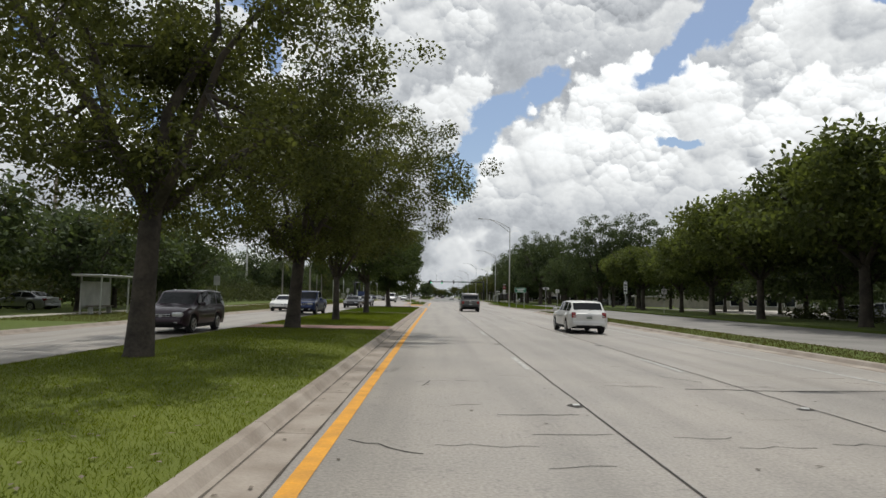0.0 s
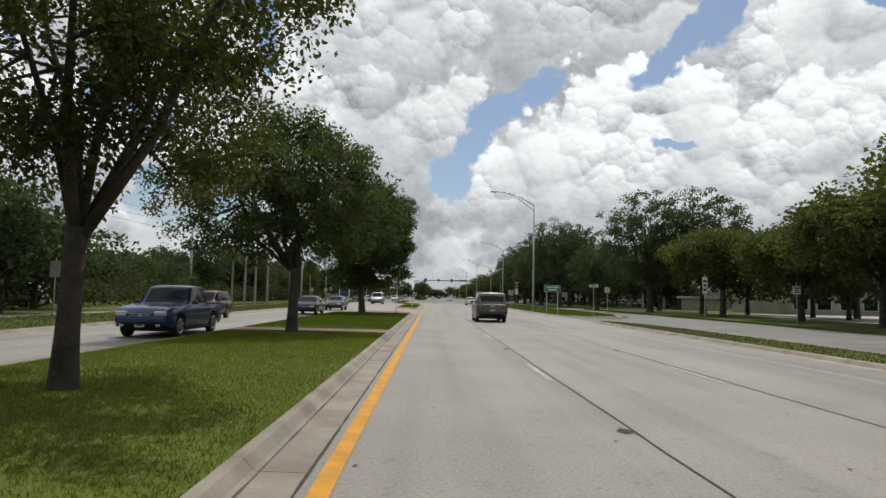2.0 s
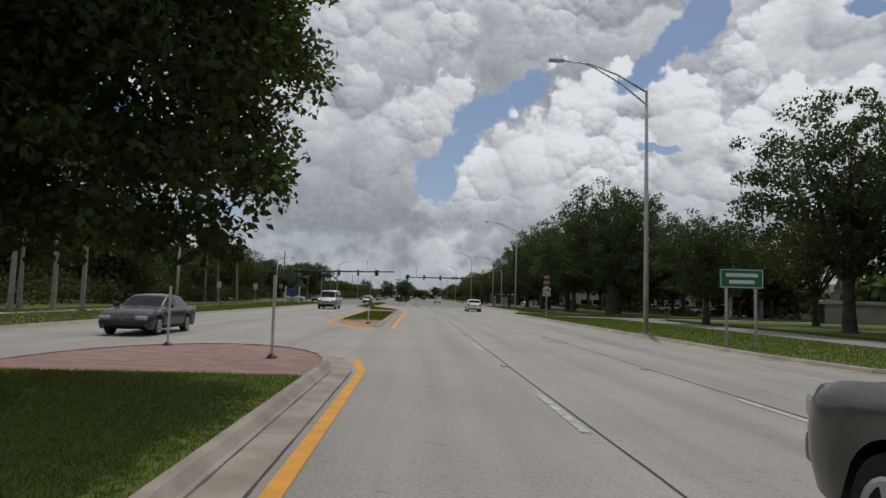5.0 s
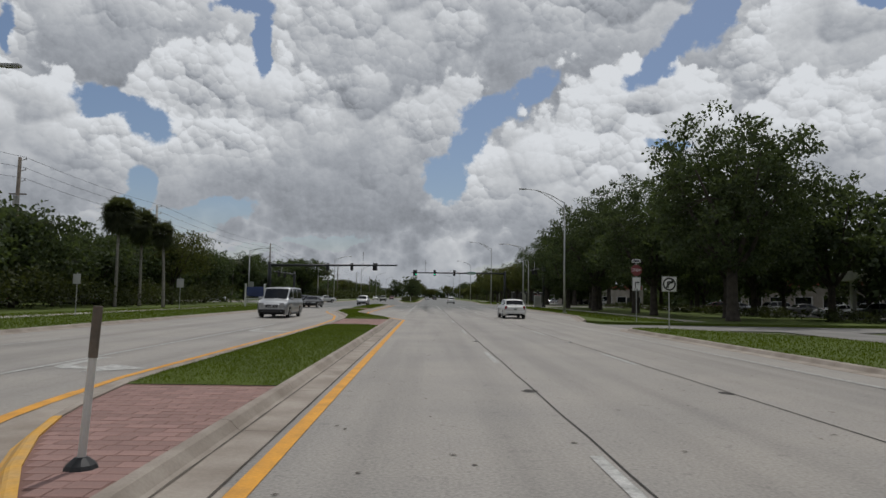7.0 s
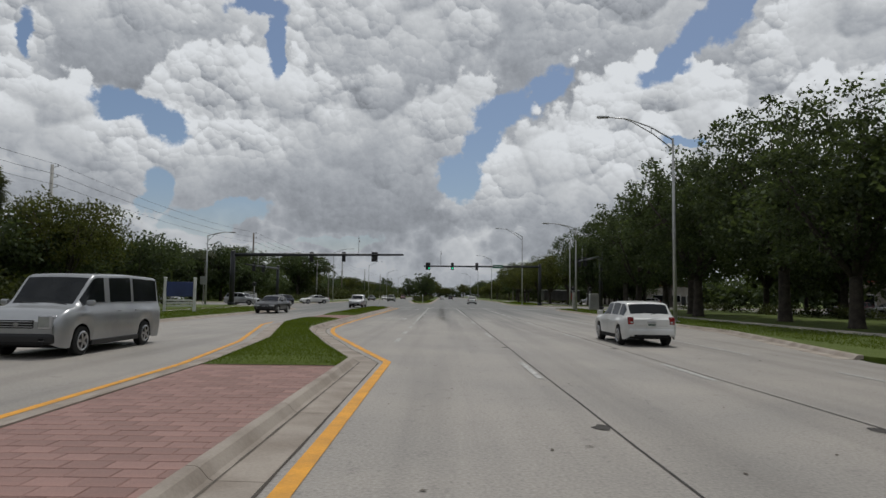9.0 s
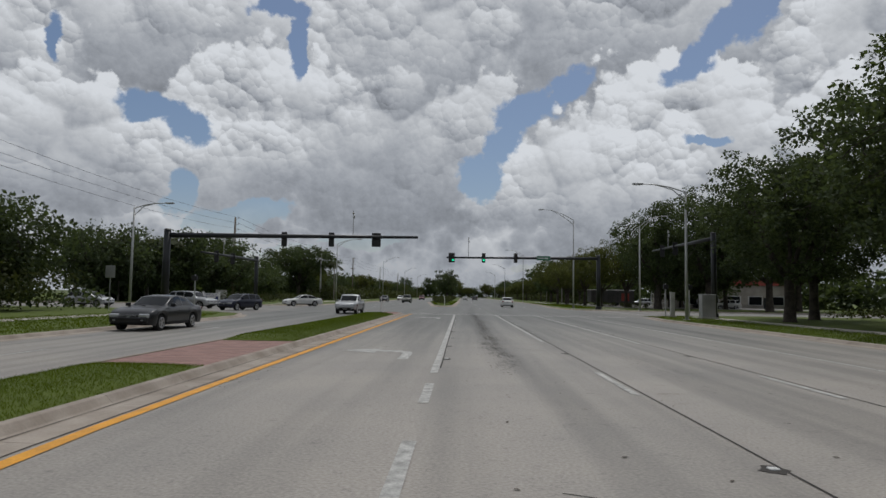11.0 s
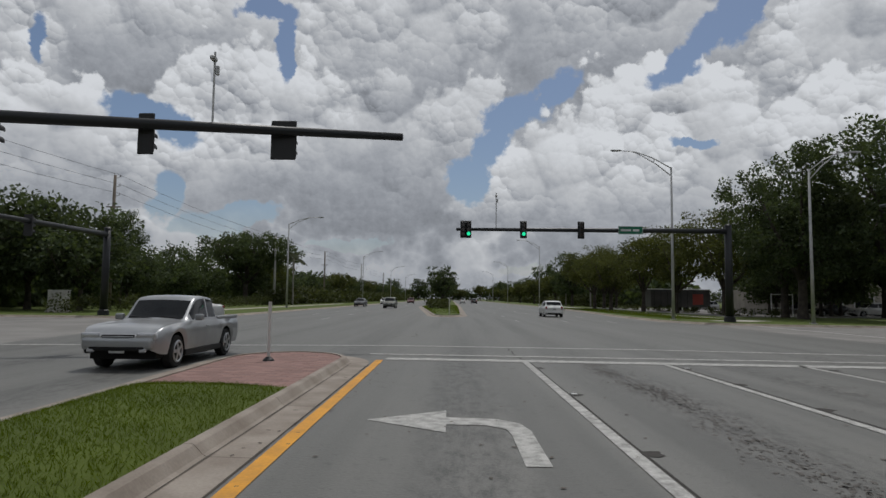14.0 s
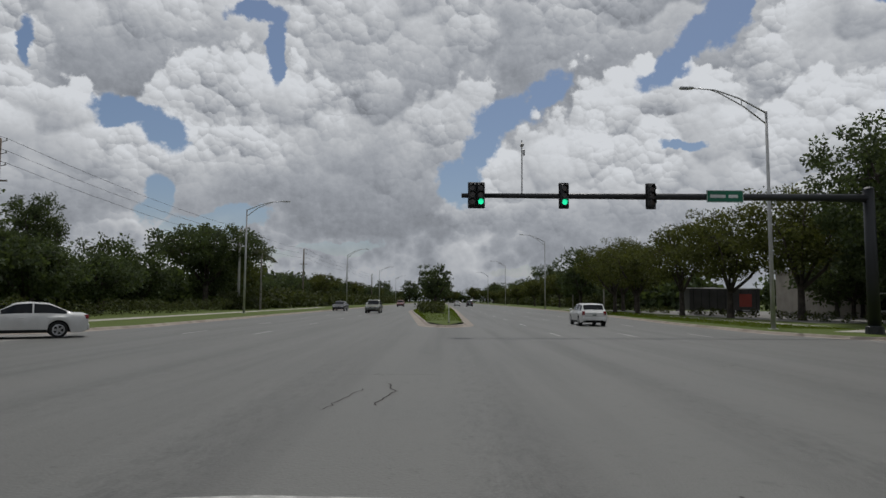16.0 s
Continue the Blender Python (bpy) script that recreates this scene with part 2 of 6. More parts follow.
def road_material(name, light, shade, oil=None):
    """Worn concrete-grey asphalt: lane-long wheel tracks, oil stains, aggregate, and painted cloud shade where oil is
    given.
    """
    m = material(name, light, rough=0.58, vary=0.26, scale=0.35, fine=26.0, bump=0.35, second=shade)
    nt = m.node_tree
    N, L = nt.nodes.new, nt.links.new
    bs = nt.nodes["Principled BSDF"]
    col = bs.inputs["Base Color"].links[0].from_socket
    tc = N("ShaderNodeTexCoord")
    mp = N("ShaderNodeMapping")
    mp.inputs["Scale"].default_value = (1.1, 0.035, 1)
    L(tc.outputs["Object"], mp.inputs[0])
    n = N("ShaderNodeTexNoise")
    n.inputs["Scale"].default_value, n.inputs["Detail"].default_value = 1.0, 4
    L(mp.outputs[0], n.inputs["Vector"])
    r = N("ShaderNodeMapRange")
    L(n.outputs["Fac"], r.inputs[0])
    r.inputs[1].default_value, r.inputs[2].default_value, r.inputs[3].default_value, r.inputs[4].default_value = 0.45, 0.72, 1.0, 0.72
    # oil and leaf-tannin spots
    v = N("ShaderNodeTexNoise")
    v.inputs["Scale"].default_value, v.inputs["Detail"].default_value, v.inputs["Roughness"].default_value = 2.6, 8, 0.75
    L(tc.outputs["Object"], v.inputs["Vector"])
    r2 = N("ShaderNodeMapRange")
    L(v.outputs["Fac"], r2.inputs[0])
    r2.inputs[1].default_value, r2.inputs[2].default_value, r2.inputs[3].default_value, r2.inputs[4].default_value = 0.58, 0.72, 1.0, 0.55
    mul = N("ShaderNodeMath")
    mul.operation = "MULTIPLY"
    L(r.outputs[0], mul.inputs[0]), L(r2.outputs[0], mul.inputs[1])
    # tar specks and pitted aggregate
    sp0 = N("ShaderNodeTexNoise")
    sp0.inputs["Scale"].default_value, sp0.inputs["Detail"].default_value, sp0.inputs["Roughness"].default_value = 7.5, 6, 0.8
    L(tc.outputs["Object"], sp0.inputs["Vector"])
    r3 = N("ShaderNodeMapRange")
    L(sp0.outputs["Fac"], r3.inputs[0])
    r3.inputs[1].default_value, r3.inputs[2].default_value, r3.inputs[3].default_value, r3.inputs[4].default_value = 0.57, 0.68, 1.0, 0.62
    specked = N("ShaderNodeMath")
    specked.operation = "MULTIPLY"
    L(mul.outputs[0], specked.inputs[0]), L(r3.outputs[0], specked.inputs[1])
    mul = specked
    if oil:
        # drips along the middle of each lane, in blotches
        lane = N("ShaderNodeTexWave")
        lane.wave_type, lane.bands_direction, lane.wave_profile = "BANDS", "X", "SIN"
        lane.inputs["Scale"].default_value = 2 * math.pi / 20.0 / 3.43
        lane.inputs["Distortion"].default_value, lane.inputs["Detail"].default_value = 0.0, 0.0
        lane.inputs["Phase Offset"].default_value = oil
        L(tc.outputs["Object"], lane.inputs["Vector"])
        band = N("ShaderNodeMapRange")
        L(lane.outputs["Fac"], band.inputs[0])
        band.inputs[1].default_value, band.inputs[2].default_value = 0.60, 0.97
        mp2 = N("ShaderNodeMapping")
        mp2.inputs["Scale"].default_value = (1.6, 0.55, 1)
        L(tc.outputs["Object"], mp2.inputs[0])
        blot = N("ShaderNodeTexNoise")
        blot.inputs["Scale"].default_value, blot.inputs["Detail"].default_value, blot.inputs["Roughness"].default_value = 3.4, 10, 0.88
        L(mp2.outputs[0], blot.inputs["Vector"])
        bl = N("ShaderNodeMapRange")
        L(blot.outputs["Fac"], bl.inputs[0])
        bl.inputs[1].default_value, bl.inputs[2].default_value = 0.46, 0.60
        both = N("ShaderNodeMath")
        both.operation = "MULTIPLY"
        L(band.outputs[0], both.inputs[0]), L(bl.outputs[0], both.inputs[1])
        dim = N("ShaderNodeMath")
        dim.operation = "MULTIPLY_ADD"
        L(both.outputs[0], dim.inputs[0])
        dim.inputs[1].default_value, dim.inputs[2].default_value = -0.66, 1.0
        # cloud shade over the junction, painted as a darker, greyer road colour
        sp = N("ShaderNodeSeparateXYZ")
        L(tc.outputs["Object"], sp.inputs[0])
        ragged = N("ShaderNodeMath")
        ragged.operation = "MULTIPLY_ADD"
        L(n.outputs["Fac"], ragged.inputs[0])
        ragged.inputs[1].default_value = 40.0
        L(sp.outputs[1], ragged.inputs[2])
        cloud_shade = N("ShaderNodeMapRange")
        cloud_shade.interpolation_type = "SMOOTHSTEP"
        L(ragged.outputs[0], cloud_shade.inputs[0])
        cloud_shade.inputs[1].default_value, cloud_shade.inputs[2].default_value = 174.0, 222.0
        cloud_shade.inputs[3].default_value, cloud_shade.inputs[4].default_value = 0.0, 1.0
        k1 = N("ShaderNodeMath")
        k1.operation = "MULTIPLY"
        L(both.outputs[0], k1.inputs[0]), L(cloud_shade.outputs[0], k1.inputs[1])
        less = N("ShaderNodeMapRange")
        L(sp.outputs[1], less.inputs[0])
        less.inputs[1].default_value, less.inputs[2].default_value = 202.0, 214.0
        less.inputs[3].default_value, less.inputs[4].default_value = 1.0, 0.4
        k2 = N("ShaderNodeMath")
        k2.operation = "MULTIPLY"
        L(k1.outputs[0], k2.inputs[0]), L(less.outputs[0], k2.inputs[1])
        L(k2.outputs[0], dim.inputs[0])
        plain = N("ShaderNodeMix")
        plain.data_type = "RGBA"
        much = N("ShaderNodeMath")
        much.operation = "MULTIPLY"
        L(cloud_shade.outputs[0], much.inputs[0])
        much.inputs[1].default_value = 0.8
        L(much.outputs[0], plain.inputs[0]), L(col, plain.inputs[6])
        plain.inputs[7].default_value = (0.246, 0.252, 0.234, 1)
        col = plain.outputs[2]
        shade_dim = N("ShaderNodeMath")
        shade_dim.operation = "MULTIPLY_ADD"
        L(cloud_shade.outputs[0], shade_dim.inputs[0])
        shade_dim.inputs[1].default_value, shade_dim.inputs[2].default_value = -0.46, 1.0
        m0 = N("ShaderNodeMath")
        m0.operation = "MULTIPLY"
        L(mul.outputs[0], m0.inputs[0]), L(shade_dim.outputs[0], m0.inputs[1])
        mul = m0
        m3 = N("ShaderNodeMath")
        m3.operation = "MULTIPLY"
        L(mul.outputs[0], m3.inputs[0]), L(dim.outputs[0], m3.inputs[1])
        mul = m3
    hsv = N("ShaderNodeHueSaturation")
    L(col, hsv.inputs["Color"]), L(mul.outputs[0], hsv.inputs["Value"])
    L(hsv.outputs[0], bs.inputs["Base Color"])
    return m


# places the drip bands on the middles of the lanes
OIL_PHASE = math.pi - 2 * math.pi * 0.33 / 3.43

M = {
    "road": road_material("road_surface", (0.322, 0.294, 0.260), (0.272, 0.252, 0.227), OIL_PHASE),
    "street": material("side_street_asphalt", (0.24, 0.23, 0.215), 0.85, scale=0.4, fine=50, vary=0.08),
    "kerb_paint": material("worn_yellow_kerb_paint", (0.62, 0.33, 0.045), 0.75, scale=3.0, fine=26, vary=0.12, second=(0.52, 0.32, 0.11)),
    "kerb": material("kerb_concrete", (0.352, 0.307, 0.260), 0.85, scale=1.2, fine=30, vary=0.10, second=(0.235, 0.196, 0.160), random_amount=0.05),
    "walk": material("sidewalk_concrete", (0.46, 0.43, 0.38), 0.85, scale=0.8, fine=30, vary=0.08, random_amount=0.06),
    # turf with full sun painted in as a lighter colour, for the first lawns
    "grass_sunlit": material("sunlit_turf", (0.124, 0.152, 0.012), 0.95, scale=0.9, fine=60, vary=0.16, bump=0.5, second=(0.094, 0.122, 0.010)),
    "grass_bed": material("turf", (0.082, 0.114, 0.008), 0.95, scale=0.9, fine=60, vary=0.14, bump=0.5, second=(0.066, 0.094, 0.007)),
    "grass_far": material("rough_grass", (0.10, 0.12, 0.035), 0.9, scale=0.12, fine=8, vary=0.2, bump=0.5, second=(0.055, 0.08, 0.02)),
    "brick": material("brick_paver", (0.315, 0.185, 0.158), 0.88, scale=0.8, fine=50, vary=0.12, second=(0.235, 0.15, 0.132), random_amount=0.15),
    "mortar": material("paver_sand", (0.24, 0.135, 0.11), 0.95, scale=2, fine=60),
    "yellow": material("yellow_road_paint", (0.72, 0.33, 0.02), 0.7, scale=2.5, fine=30, vary=0.1, second=(0.55, 0.26, 0.03)),
    "white": material("white_road_paint", (0.50, 0.495, 0.47), 0.75, scale=6.0, fine=40, vary=0.22, second=(0.27, 0.265, 0.25)),
    "crack": material("sealed_joint", (0.05, 0.045, 0.04), 0.9, scale=3, fine=60),
    "oil": material("oily_aggregate", (0.112, 0.101, 0.090), 0.7, scale=3, fine=40, vary=0.3),
    "joint_tar": material("joint_dirt", (0.075, 0.062, 0.05), 0.95, scale=3, fine=40, vary=0.25),
    "grit": material("gutter_grit", (0.13, 0.11, 0.09), 0.95, scale=4, fine=60, vary=0.2),
    "bark": material("bark", (0.075, 0.062, 0.05), 0.95, scale=2.5, fine=14, vary=0.25, bump=1.0, second=(0.035, 0.03, 0.025)),
    "palm_bark": material("palm_bark", (0.27, 0.25, 0.22), 0.95, scale=1.5, fine=12, vary=0.15, bump=0.8),
    "oak": leaf_material("oak_leaf", (0.108, 0.120, 0.042), (0.066, 0.076, 0.028), 0.45),
    "broad": leaf_material("broad_leaf", (0.088, 0.120, 0.046), (0.054, 0.076, 0.032), 0.46),
    "dark": leaf_material("ficus_leaf", (0.084, 0.112, 0.056), (0.056, 0.074, 0.042), 0.42),
    "light": leaf_material("feathery_leaf", (0.112, 0.135, 0.045), (0.066, 0.084, 0.032), 0.48),
    "palm": leaf_material("palm_frond", (0.082, 0.096, 0.050), (0.056, 0.064, 0.036), 0.42),
    "hedge": leaf_material("hedge_leaf", (0.072, 0.085, 0.034), (0.048, 0.056, 0.026)),
    # the same grass blade, lightened to carry the sun on the first lawns
    "blade_sunlit": leaf_material("sunlit_grass_blade", (0.152, 0.186, 0.014), (0.116, 0.148, 0.012), 0.45, 0.16),
    "blade_dry": leaf_material("dry_grass_blade", (0.112, 0.112, 0.030), (0.092, 0.086, 0.034), 0.4, 0.2),
    "blade": leaf_material("grass_blade", (0.102, 0.142, 0.009), (0.080, 0.116, 0.008), 0.45, 0.14),
    "steel": material("galvanised_steel", (0.50, 0.50, 0.49), 0.5, 0.6, vary=0.06, scale=1.0, fine=20, bump=0.05),
    "concrete_pole": material("grey_pole", (0.46, 0.45, 0.42), 0.8, scale=1, fine=25, vary=0.08),
    "mast": material("black_mast_paint", (0.012, 0.014, 0.016), 0.45, 0.0, vary=0.1, scale=1, fine=20, bump=0.05),
    "black": material("black_plastic", (0.016, 0.016, 0.017), 0.5, vary=0.08, bump=0.05),
    "wood": material("weathered_pole_wood", (0.20, 0.165, 0.13), 0.9, scale=1.2, fine=20, vary=0.15, second=(0.13, 0.11, 0.09)),
    "sign_green": material("sign_green", (0.01, 0.16, 0.085), 0.4, vary=0.04, scale=1, bump=0),
    "sign_white": material("sign_white", (0.72, 0.72, 0.70), 0.45, vary=0.04, scale=1, bump=0),
    "sign_red": material("sign_red", (0.20, 0.045, 0.045), 0.4, vary=0.04, scale=1, bump=0),
    "sign_blue": material("sign_blue", (0.03, 0.05, 0.16), 0.5, vary=0.06, scale=1, bump=0),
    "sign_back": material("sign_aluminium", (0.5, 0.5, 0.5), 0.45, 0.7, vary=0.05, scale=1, bump=0),
    "wire": material("cable", (0.03, 0.03, 0.03), 0.6),
    "stucco": material("pale_stucco", (0.38, 0.35, 0.30), 0.9, scale=0.6, fine=30, vary=0.08),
    "shop_red": material("red_fascia", (0.34, 0.065, 0.05), 0.6, scale=0.5, fine=10, vary=0.08),
    "roof": material("flat_roof", (0.35, 0.34, 0.32), 0.9, scale=0.5, fine=15),
    "tile_roof": material("clay_roof", (0.33, 0.12, 0.07), 0.85, scale=0.6, fine=12, vary=0.15),
    "tyre": material("tyre_rubber", (0.018, 0.018, 0.018), 0.85, vary=0.1),
    "rim": material("alloy_rim", (0.55, 0.55, 0.56), 0.3, 0.9, vary=0.04, bump=0),
    "under": material("underbody", (0.01, 0.01, 0.01), 0.9),
    "glass": material("tinted_car_glass", (0.012, 0.014, 0.016), 0.06, vary=0.02, bump=0, spec=0.24, coat=0.0),
    "lamp_red": material("tail_lamp", (0.26, 0.012, 0.012), 0.15, vary=0.05, bump=0, coat=1),
    "lamp_clear": material("head_lamp", (0.55, 0.56, 0.58), 0.12, 0.4, vary=0.05, bump=0, coat=1),
    "plate": material("number_plate", (0.6, 0.6, 0.58), 0.5, bump=0),
    "bar": material("plate_bar", (0.12, 0.16, 0.13), 0.5, bump=0),
}


def glow(name, colour, strength):
    m = bpy.data.materials.new(name)
    m.use_nodes = True
    b = m.node_tree.nodes["Principled BSDF"]
    b.inputs["Base Color"].default_value = (*colour, 1)
    b.inputs["Emission Color"].default_value = (*colour, 1)
    b.inputs["Emission Strength"].default_value = strength
    return m


M["green_lit"] = glow("green_signal_lit", (0.03, 0.95, 0.42), 2.2)
M["lens_off"] = material("signal_lens_off", (0.05, 0.03, 0.02), 0.25, bump=0, coat=0.5)


def paint(name, colour, metal=0.35):
    return material("car_paint_" + name, colour, 0.38, metal, vary=0.03, scale=0.6, fine=6, bump=0, coat=0.55, spec=0.3)


# ---------------------------------------------------------------- mesh helpers
def link_mesh(name, bm, mat, parent=None, label="", smooth=False):
    me = bpy.data.meshes.new(name)
    if smooth:
        for f in bm.faces:
            f.smooth = True
    bm.to_mesh(me)
    bm.free()
    for mm in (mat if isinstance(mat, (list, tuple)) else [mat]):
        me.materials.append(mm)
    ob = new(name, me)
    if parent is not None:
        ob.parent = parent
    if label:
        ob["label"] = label
    return ob


part = link_mesh


def data_mesh(name, verts, faces, mat, parent=None, label="", smooth=False):
    me = bpy.data.meshes.new(name)
    me.from_pydata(verts, [], faces)
    for mm in (mat if isinstance(mat, (list, tuple)) else [mat]):
        me.materials.append(mm)
    if smooth:
        me.polygons.foreach_set("use_smooth", [True] * len(me.polygons))
    me.update()
    ob = new(name, me)
    if parent is not None:
        ob.parent = parent
    if label:
        ob["label"] = label
    return ob


def add_box(bm, size, at=(0, 0, 0), bevel=0.0, turn=None, segs=1):
    r = bmesh.ops.create_cube(bm, size=1.0)
    m = Matrix.Translation(at)
    if turn is not None:
        m = m @ turn.to_4x4()
    bmesh.ops.transform(bm, verts=r["verts"], matrix=m @ Matrix.Diagonal((*size, 1)))
    if bevel:
        es = list({e for v in r["verts"] for e in v.link_edges})
        bmesh.ops.bevel(bm, geom=es, offset=bevel, segments=segs, affect="EDGES", profile=0.6)
    return bm


def box_bm(size, at=(0, 0, 0), bevel=0.0, turn=None, segs=1):
    return add_box(bmesh.new(), size, at, bevel, turn, segs)


def add_tube(bm, pts, radii, sides=8, cap=True):
    """A tapered tube along points."""
    pts = [Vector(q) for q in pts]
    if isinstance(radii, (int, float)):
        radii = [radii] * len(pts)
    rings = []
    side = None
    for i, q in enumerate(pts):
        d = (pts[min(i + 1, len(pts) - 1)] - pts[max(i - 1, 0)]).normalized()
        if side is None:
            side = d.orthogonal().normalized()
        side = (side - d * side.dot(d))
        side = side.normalized() if side.length > 1e-5 else d.orthogonal().normalized()
        up = d.cross(side)
        rings.append([bm.verts.new(q + radii[i] * (math.cos(a) * side + math.sin(a) * up))
                      for a in (2 * math.pi * k / sides for k in range(sides))])
    for a, b in zip(rings, rings[1:]):
        for k in range(sides):
            bm.faces.new((a[k], a[(k + 1) % sides], b[(k + 1) % sides], b[k]))
    if cap:
        bm.faces.new(rings[0][::-1])
        bm.faces.new(rings[-1])
    return bm


def tube_bm(pts, radii, sides=8):
    return add_tube(bmesh.new(), pts, radii, sides)


def add_disc(bm, c, r, depth, axis="y", sides=20):
    d = {"x": Vector((1, 0, 0)), "y": Vector((0, 1, 0)), "z": Vector((0, 0, 1))}[axis]
    c = Vector(c)
    return add_tube(bm, [c - d * depth / 2, c + d * depth / 2], r, sides)


def thing(name, x, y, z=0.0, turn=0.0):
    e = new(name)
    e.empty_display_size = 0.2
    e.matrix_world = pose(x, y, z, 0, 0, turn)
    return e


def slab(name, outline, z0, z1, mat, kind="structure", label="", parent=None, bevel=0.0):
    """A flat body over an outline."""
    bm = bmesh.new()
    f = bm.faces.new([bm.verts.new((x, y, z1)) for x, y in outline])
    bm.normal_update()
    if f.normal.z < 0:
        f.normal_flip()
    r = bmesh.ops.extrude_face_region(bm, geom=[f])
    vs = [g for g in r["geom"] if isinstance(g, bmesh.types.BMVert)]
    bmesh.ops.translate(bm, verts=vs, vec=(0, 0, 0.0))
    for v in bm.verts:
        if v not in vs:
            v.co.z = z0
    bmesh.ops.recalc_face_normals(bm, faces=bm.faces)
    ob = link_mesh(name, bm, mat, parent, label)
    if parent is None:
        tagged(ob, label, kind=kind)
    return ob


# ---------------------------------------------------------------- ground, road, medians
def sheet(name, x0, x1, y0, y1, z, mat, label):
    ob = data_mesh(name, [(x0, y0, z), (x1, y0, z), (x1, y1, z), (x0, y1, z)], [(0, 1, 2, 3)], mat)
    return tagged(ob, label, kind="structure")


sheet("ground", -2500, 2500, -1500, 3500, -0.06, M["grass_far"], "flat grassy ground reaching the horizon")
road = data_mesh("road", [(-15.9, -60, 0), (11.3, -60, 0), (11.3, 140, 0), (13.7, 154, 0), (13.7, 168, 0), (-16.4, 168, 0), (-15.9, 150, 0)],
                 [tuple(range(7))], M["road"])
tagged(road, "wide worn pale grey divided road with faded lane lines", kind="structure")
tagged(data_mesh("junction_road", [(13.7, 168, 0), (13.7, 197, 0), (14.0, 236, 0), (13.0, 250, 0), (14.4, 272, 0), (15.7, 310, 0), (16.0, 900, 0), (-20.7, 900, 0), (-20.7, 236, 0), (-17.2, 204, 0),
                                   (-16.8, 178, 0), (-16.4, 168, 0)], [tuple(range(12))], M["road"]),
       "worn asphalt of the signalled junction and beyond, cloud shade painted into its colour", kind="structure")
tagged(data_mesh("side_street", [(-160, 205, -0.004), (-14, 190, -0.004), (-14, 240, -0.004), (-160, 232, -0.004)], [(0, 1, 2, 3)], M["street"]),
       "grey asphalt side street crossing at the signals", kind="structure")
tagged(data_mesh("side_street_east", [(10, 200, -0.004), (160, 211, -0.004), (160, 231, -0.004), (10, 240, -0.004)], [(0, 1, 2, 3)], M["street"]),
       "grey asphalt side street crossing at the signals", kind="structure")
tagged(data_mesh("frontage_road", [(14.4, -60, -0.006), (23.5, -60, -0.006), (23.5, 130, -0.006), (40, 136, -0.006), (40, 131, -0.006), (60, 131, -0.006), (60, 136.5, -0.006), (10, 136.5, -0.006),
                                   (10, 131, -0.006), (19.5, 130.5, -0.006), (18.5, 86, -0.006), (15.5, 79, -0.006), (10.2, 82, -0.006), (10.2, 69, -0.006), (14.0, 67, -0.006)],
                 [tuple(range(15))], M["street"]), "sunlit pale asphalt frontage road beside the shops", kind="structure")


def arc(cx, cy, rx, ry, a0, a1, n=10):
    return [(cx + rx * math.cos(radians(a0 + (a1 - a0) * k / n)), cy + ry * math.sin(radians(a0 + (a1 - a0) * k / n))) for k in range(n + 1)]


# grass and paver edges of the islands, clockwise from the right side; 0.68 m outside them runs the gutter's lip
ISLE_A = [(-2.05, -60), (-2.05, 81)] + arc(-5.2, 81, 3.15, 5.0, 0, 180, 12)[1:] + [(-8.35, -60)]
ISLE_B = [(-2.05, 100.5), (-2.05, 138.6), (-3.2, 142.3), (-4.9, 148.5), (-5.38, 150.3), (-5.8, 152.8), (-5.93, 156.3), (-5.97, 161), (-5.97, 203.3)] + \
    arc(-7.3, 203.3, 1.33, 1.75, 0, 180, 14)[1:] + [(-8.5, 199), (-8.3, 192), (-8.3, 163), (-8.05, 157.0), (-5.6, 145), (-4.9, 138), (-4.62, 130), (-4.55, 108.0), (-4.48, 106.6), (-4.22, 105.0), (-3.94, 103.8),
    (-3.58, 102.75), (-3.05, 101.62), (-2.56, 100.78), (-2.3, 100.36), (-2.17, 100.22), (-2.08, 100.26)]
ISLE_C = [(-2.4, 247), (-2.0, 300), (-1.8, 700), (-8.6, 700), (-8.2, 300), (-4.8, 247)] + arc(-3.6, 247, 1.2, 4.0, 180, 360, 8)[1:-1]


def offset_line(pts, d, closed):
    """Points moved d to their right (clockwise outlines: inwards for d > 0)."""
    out = []
    n = len(pts)
    for i in range(n):
        a = Vector(pts[(i - 1) % n] if closed or i > 0 else pts[i])
        b = Vector(pts[i])
        c = Vector(pts[(i + 1) % n] if closed or i < n - 1 else pts[i])
        d1 = (b - a).normalized() if (b - a).length > 1e-6 else (c - b).normalized()
        d2 = (c - b).normalized() if (c - b).length > 1e-6 else d1
        n1, n2 = Vector((d1.y, -d1.x)), Vector((d2.y, -d2.x))
        m = n1 + n2
        m = m.normalized() if m.length > 1e-6 else n1
        k = max(0.5, m.dot(n1))
        out.append(tuple(b + m * d / k))
    return out


def resample(pts, step, closed):
    pts = [Vector(q) for q in pts]
    if closed:
        pts.append(pts[0])
    out = []
    for a, b in zip(pts, pts[1:]):
        n = max(1, round((b - a).length / step))
        out += [tuple(a + (b - a) * k / n) for k in range(n)]
    return out if closed else out + [tuple(pts[-1])]


# height over distance from the outline outwards: kerb top, rolled face, gutter pan
PROFILE = [(0.0, 0.03), (0.0, 0.135), (0.08, 0.135), (0.115, 0.122), (0.20, 0.03), (0.24, 0.012), (0.68, 0.004), (0.68, -0.05)]


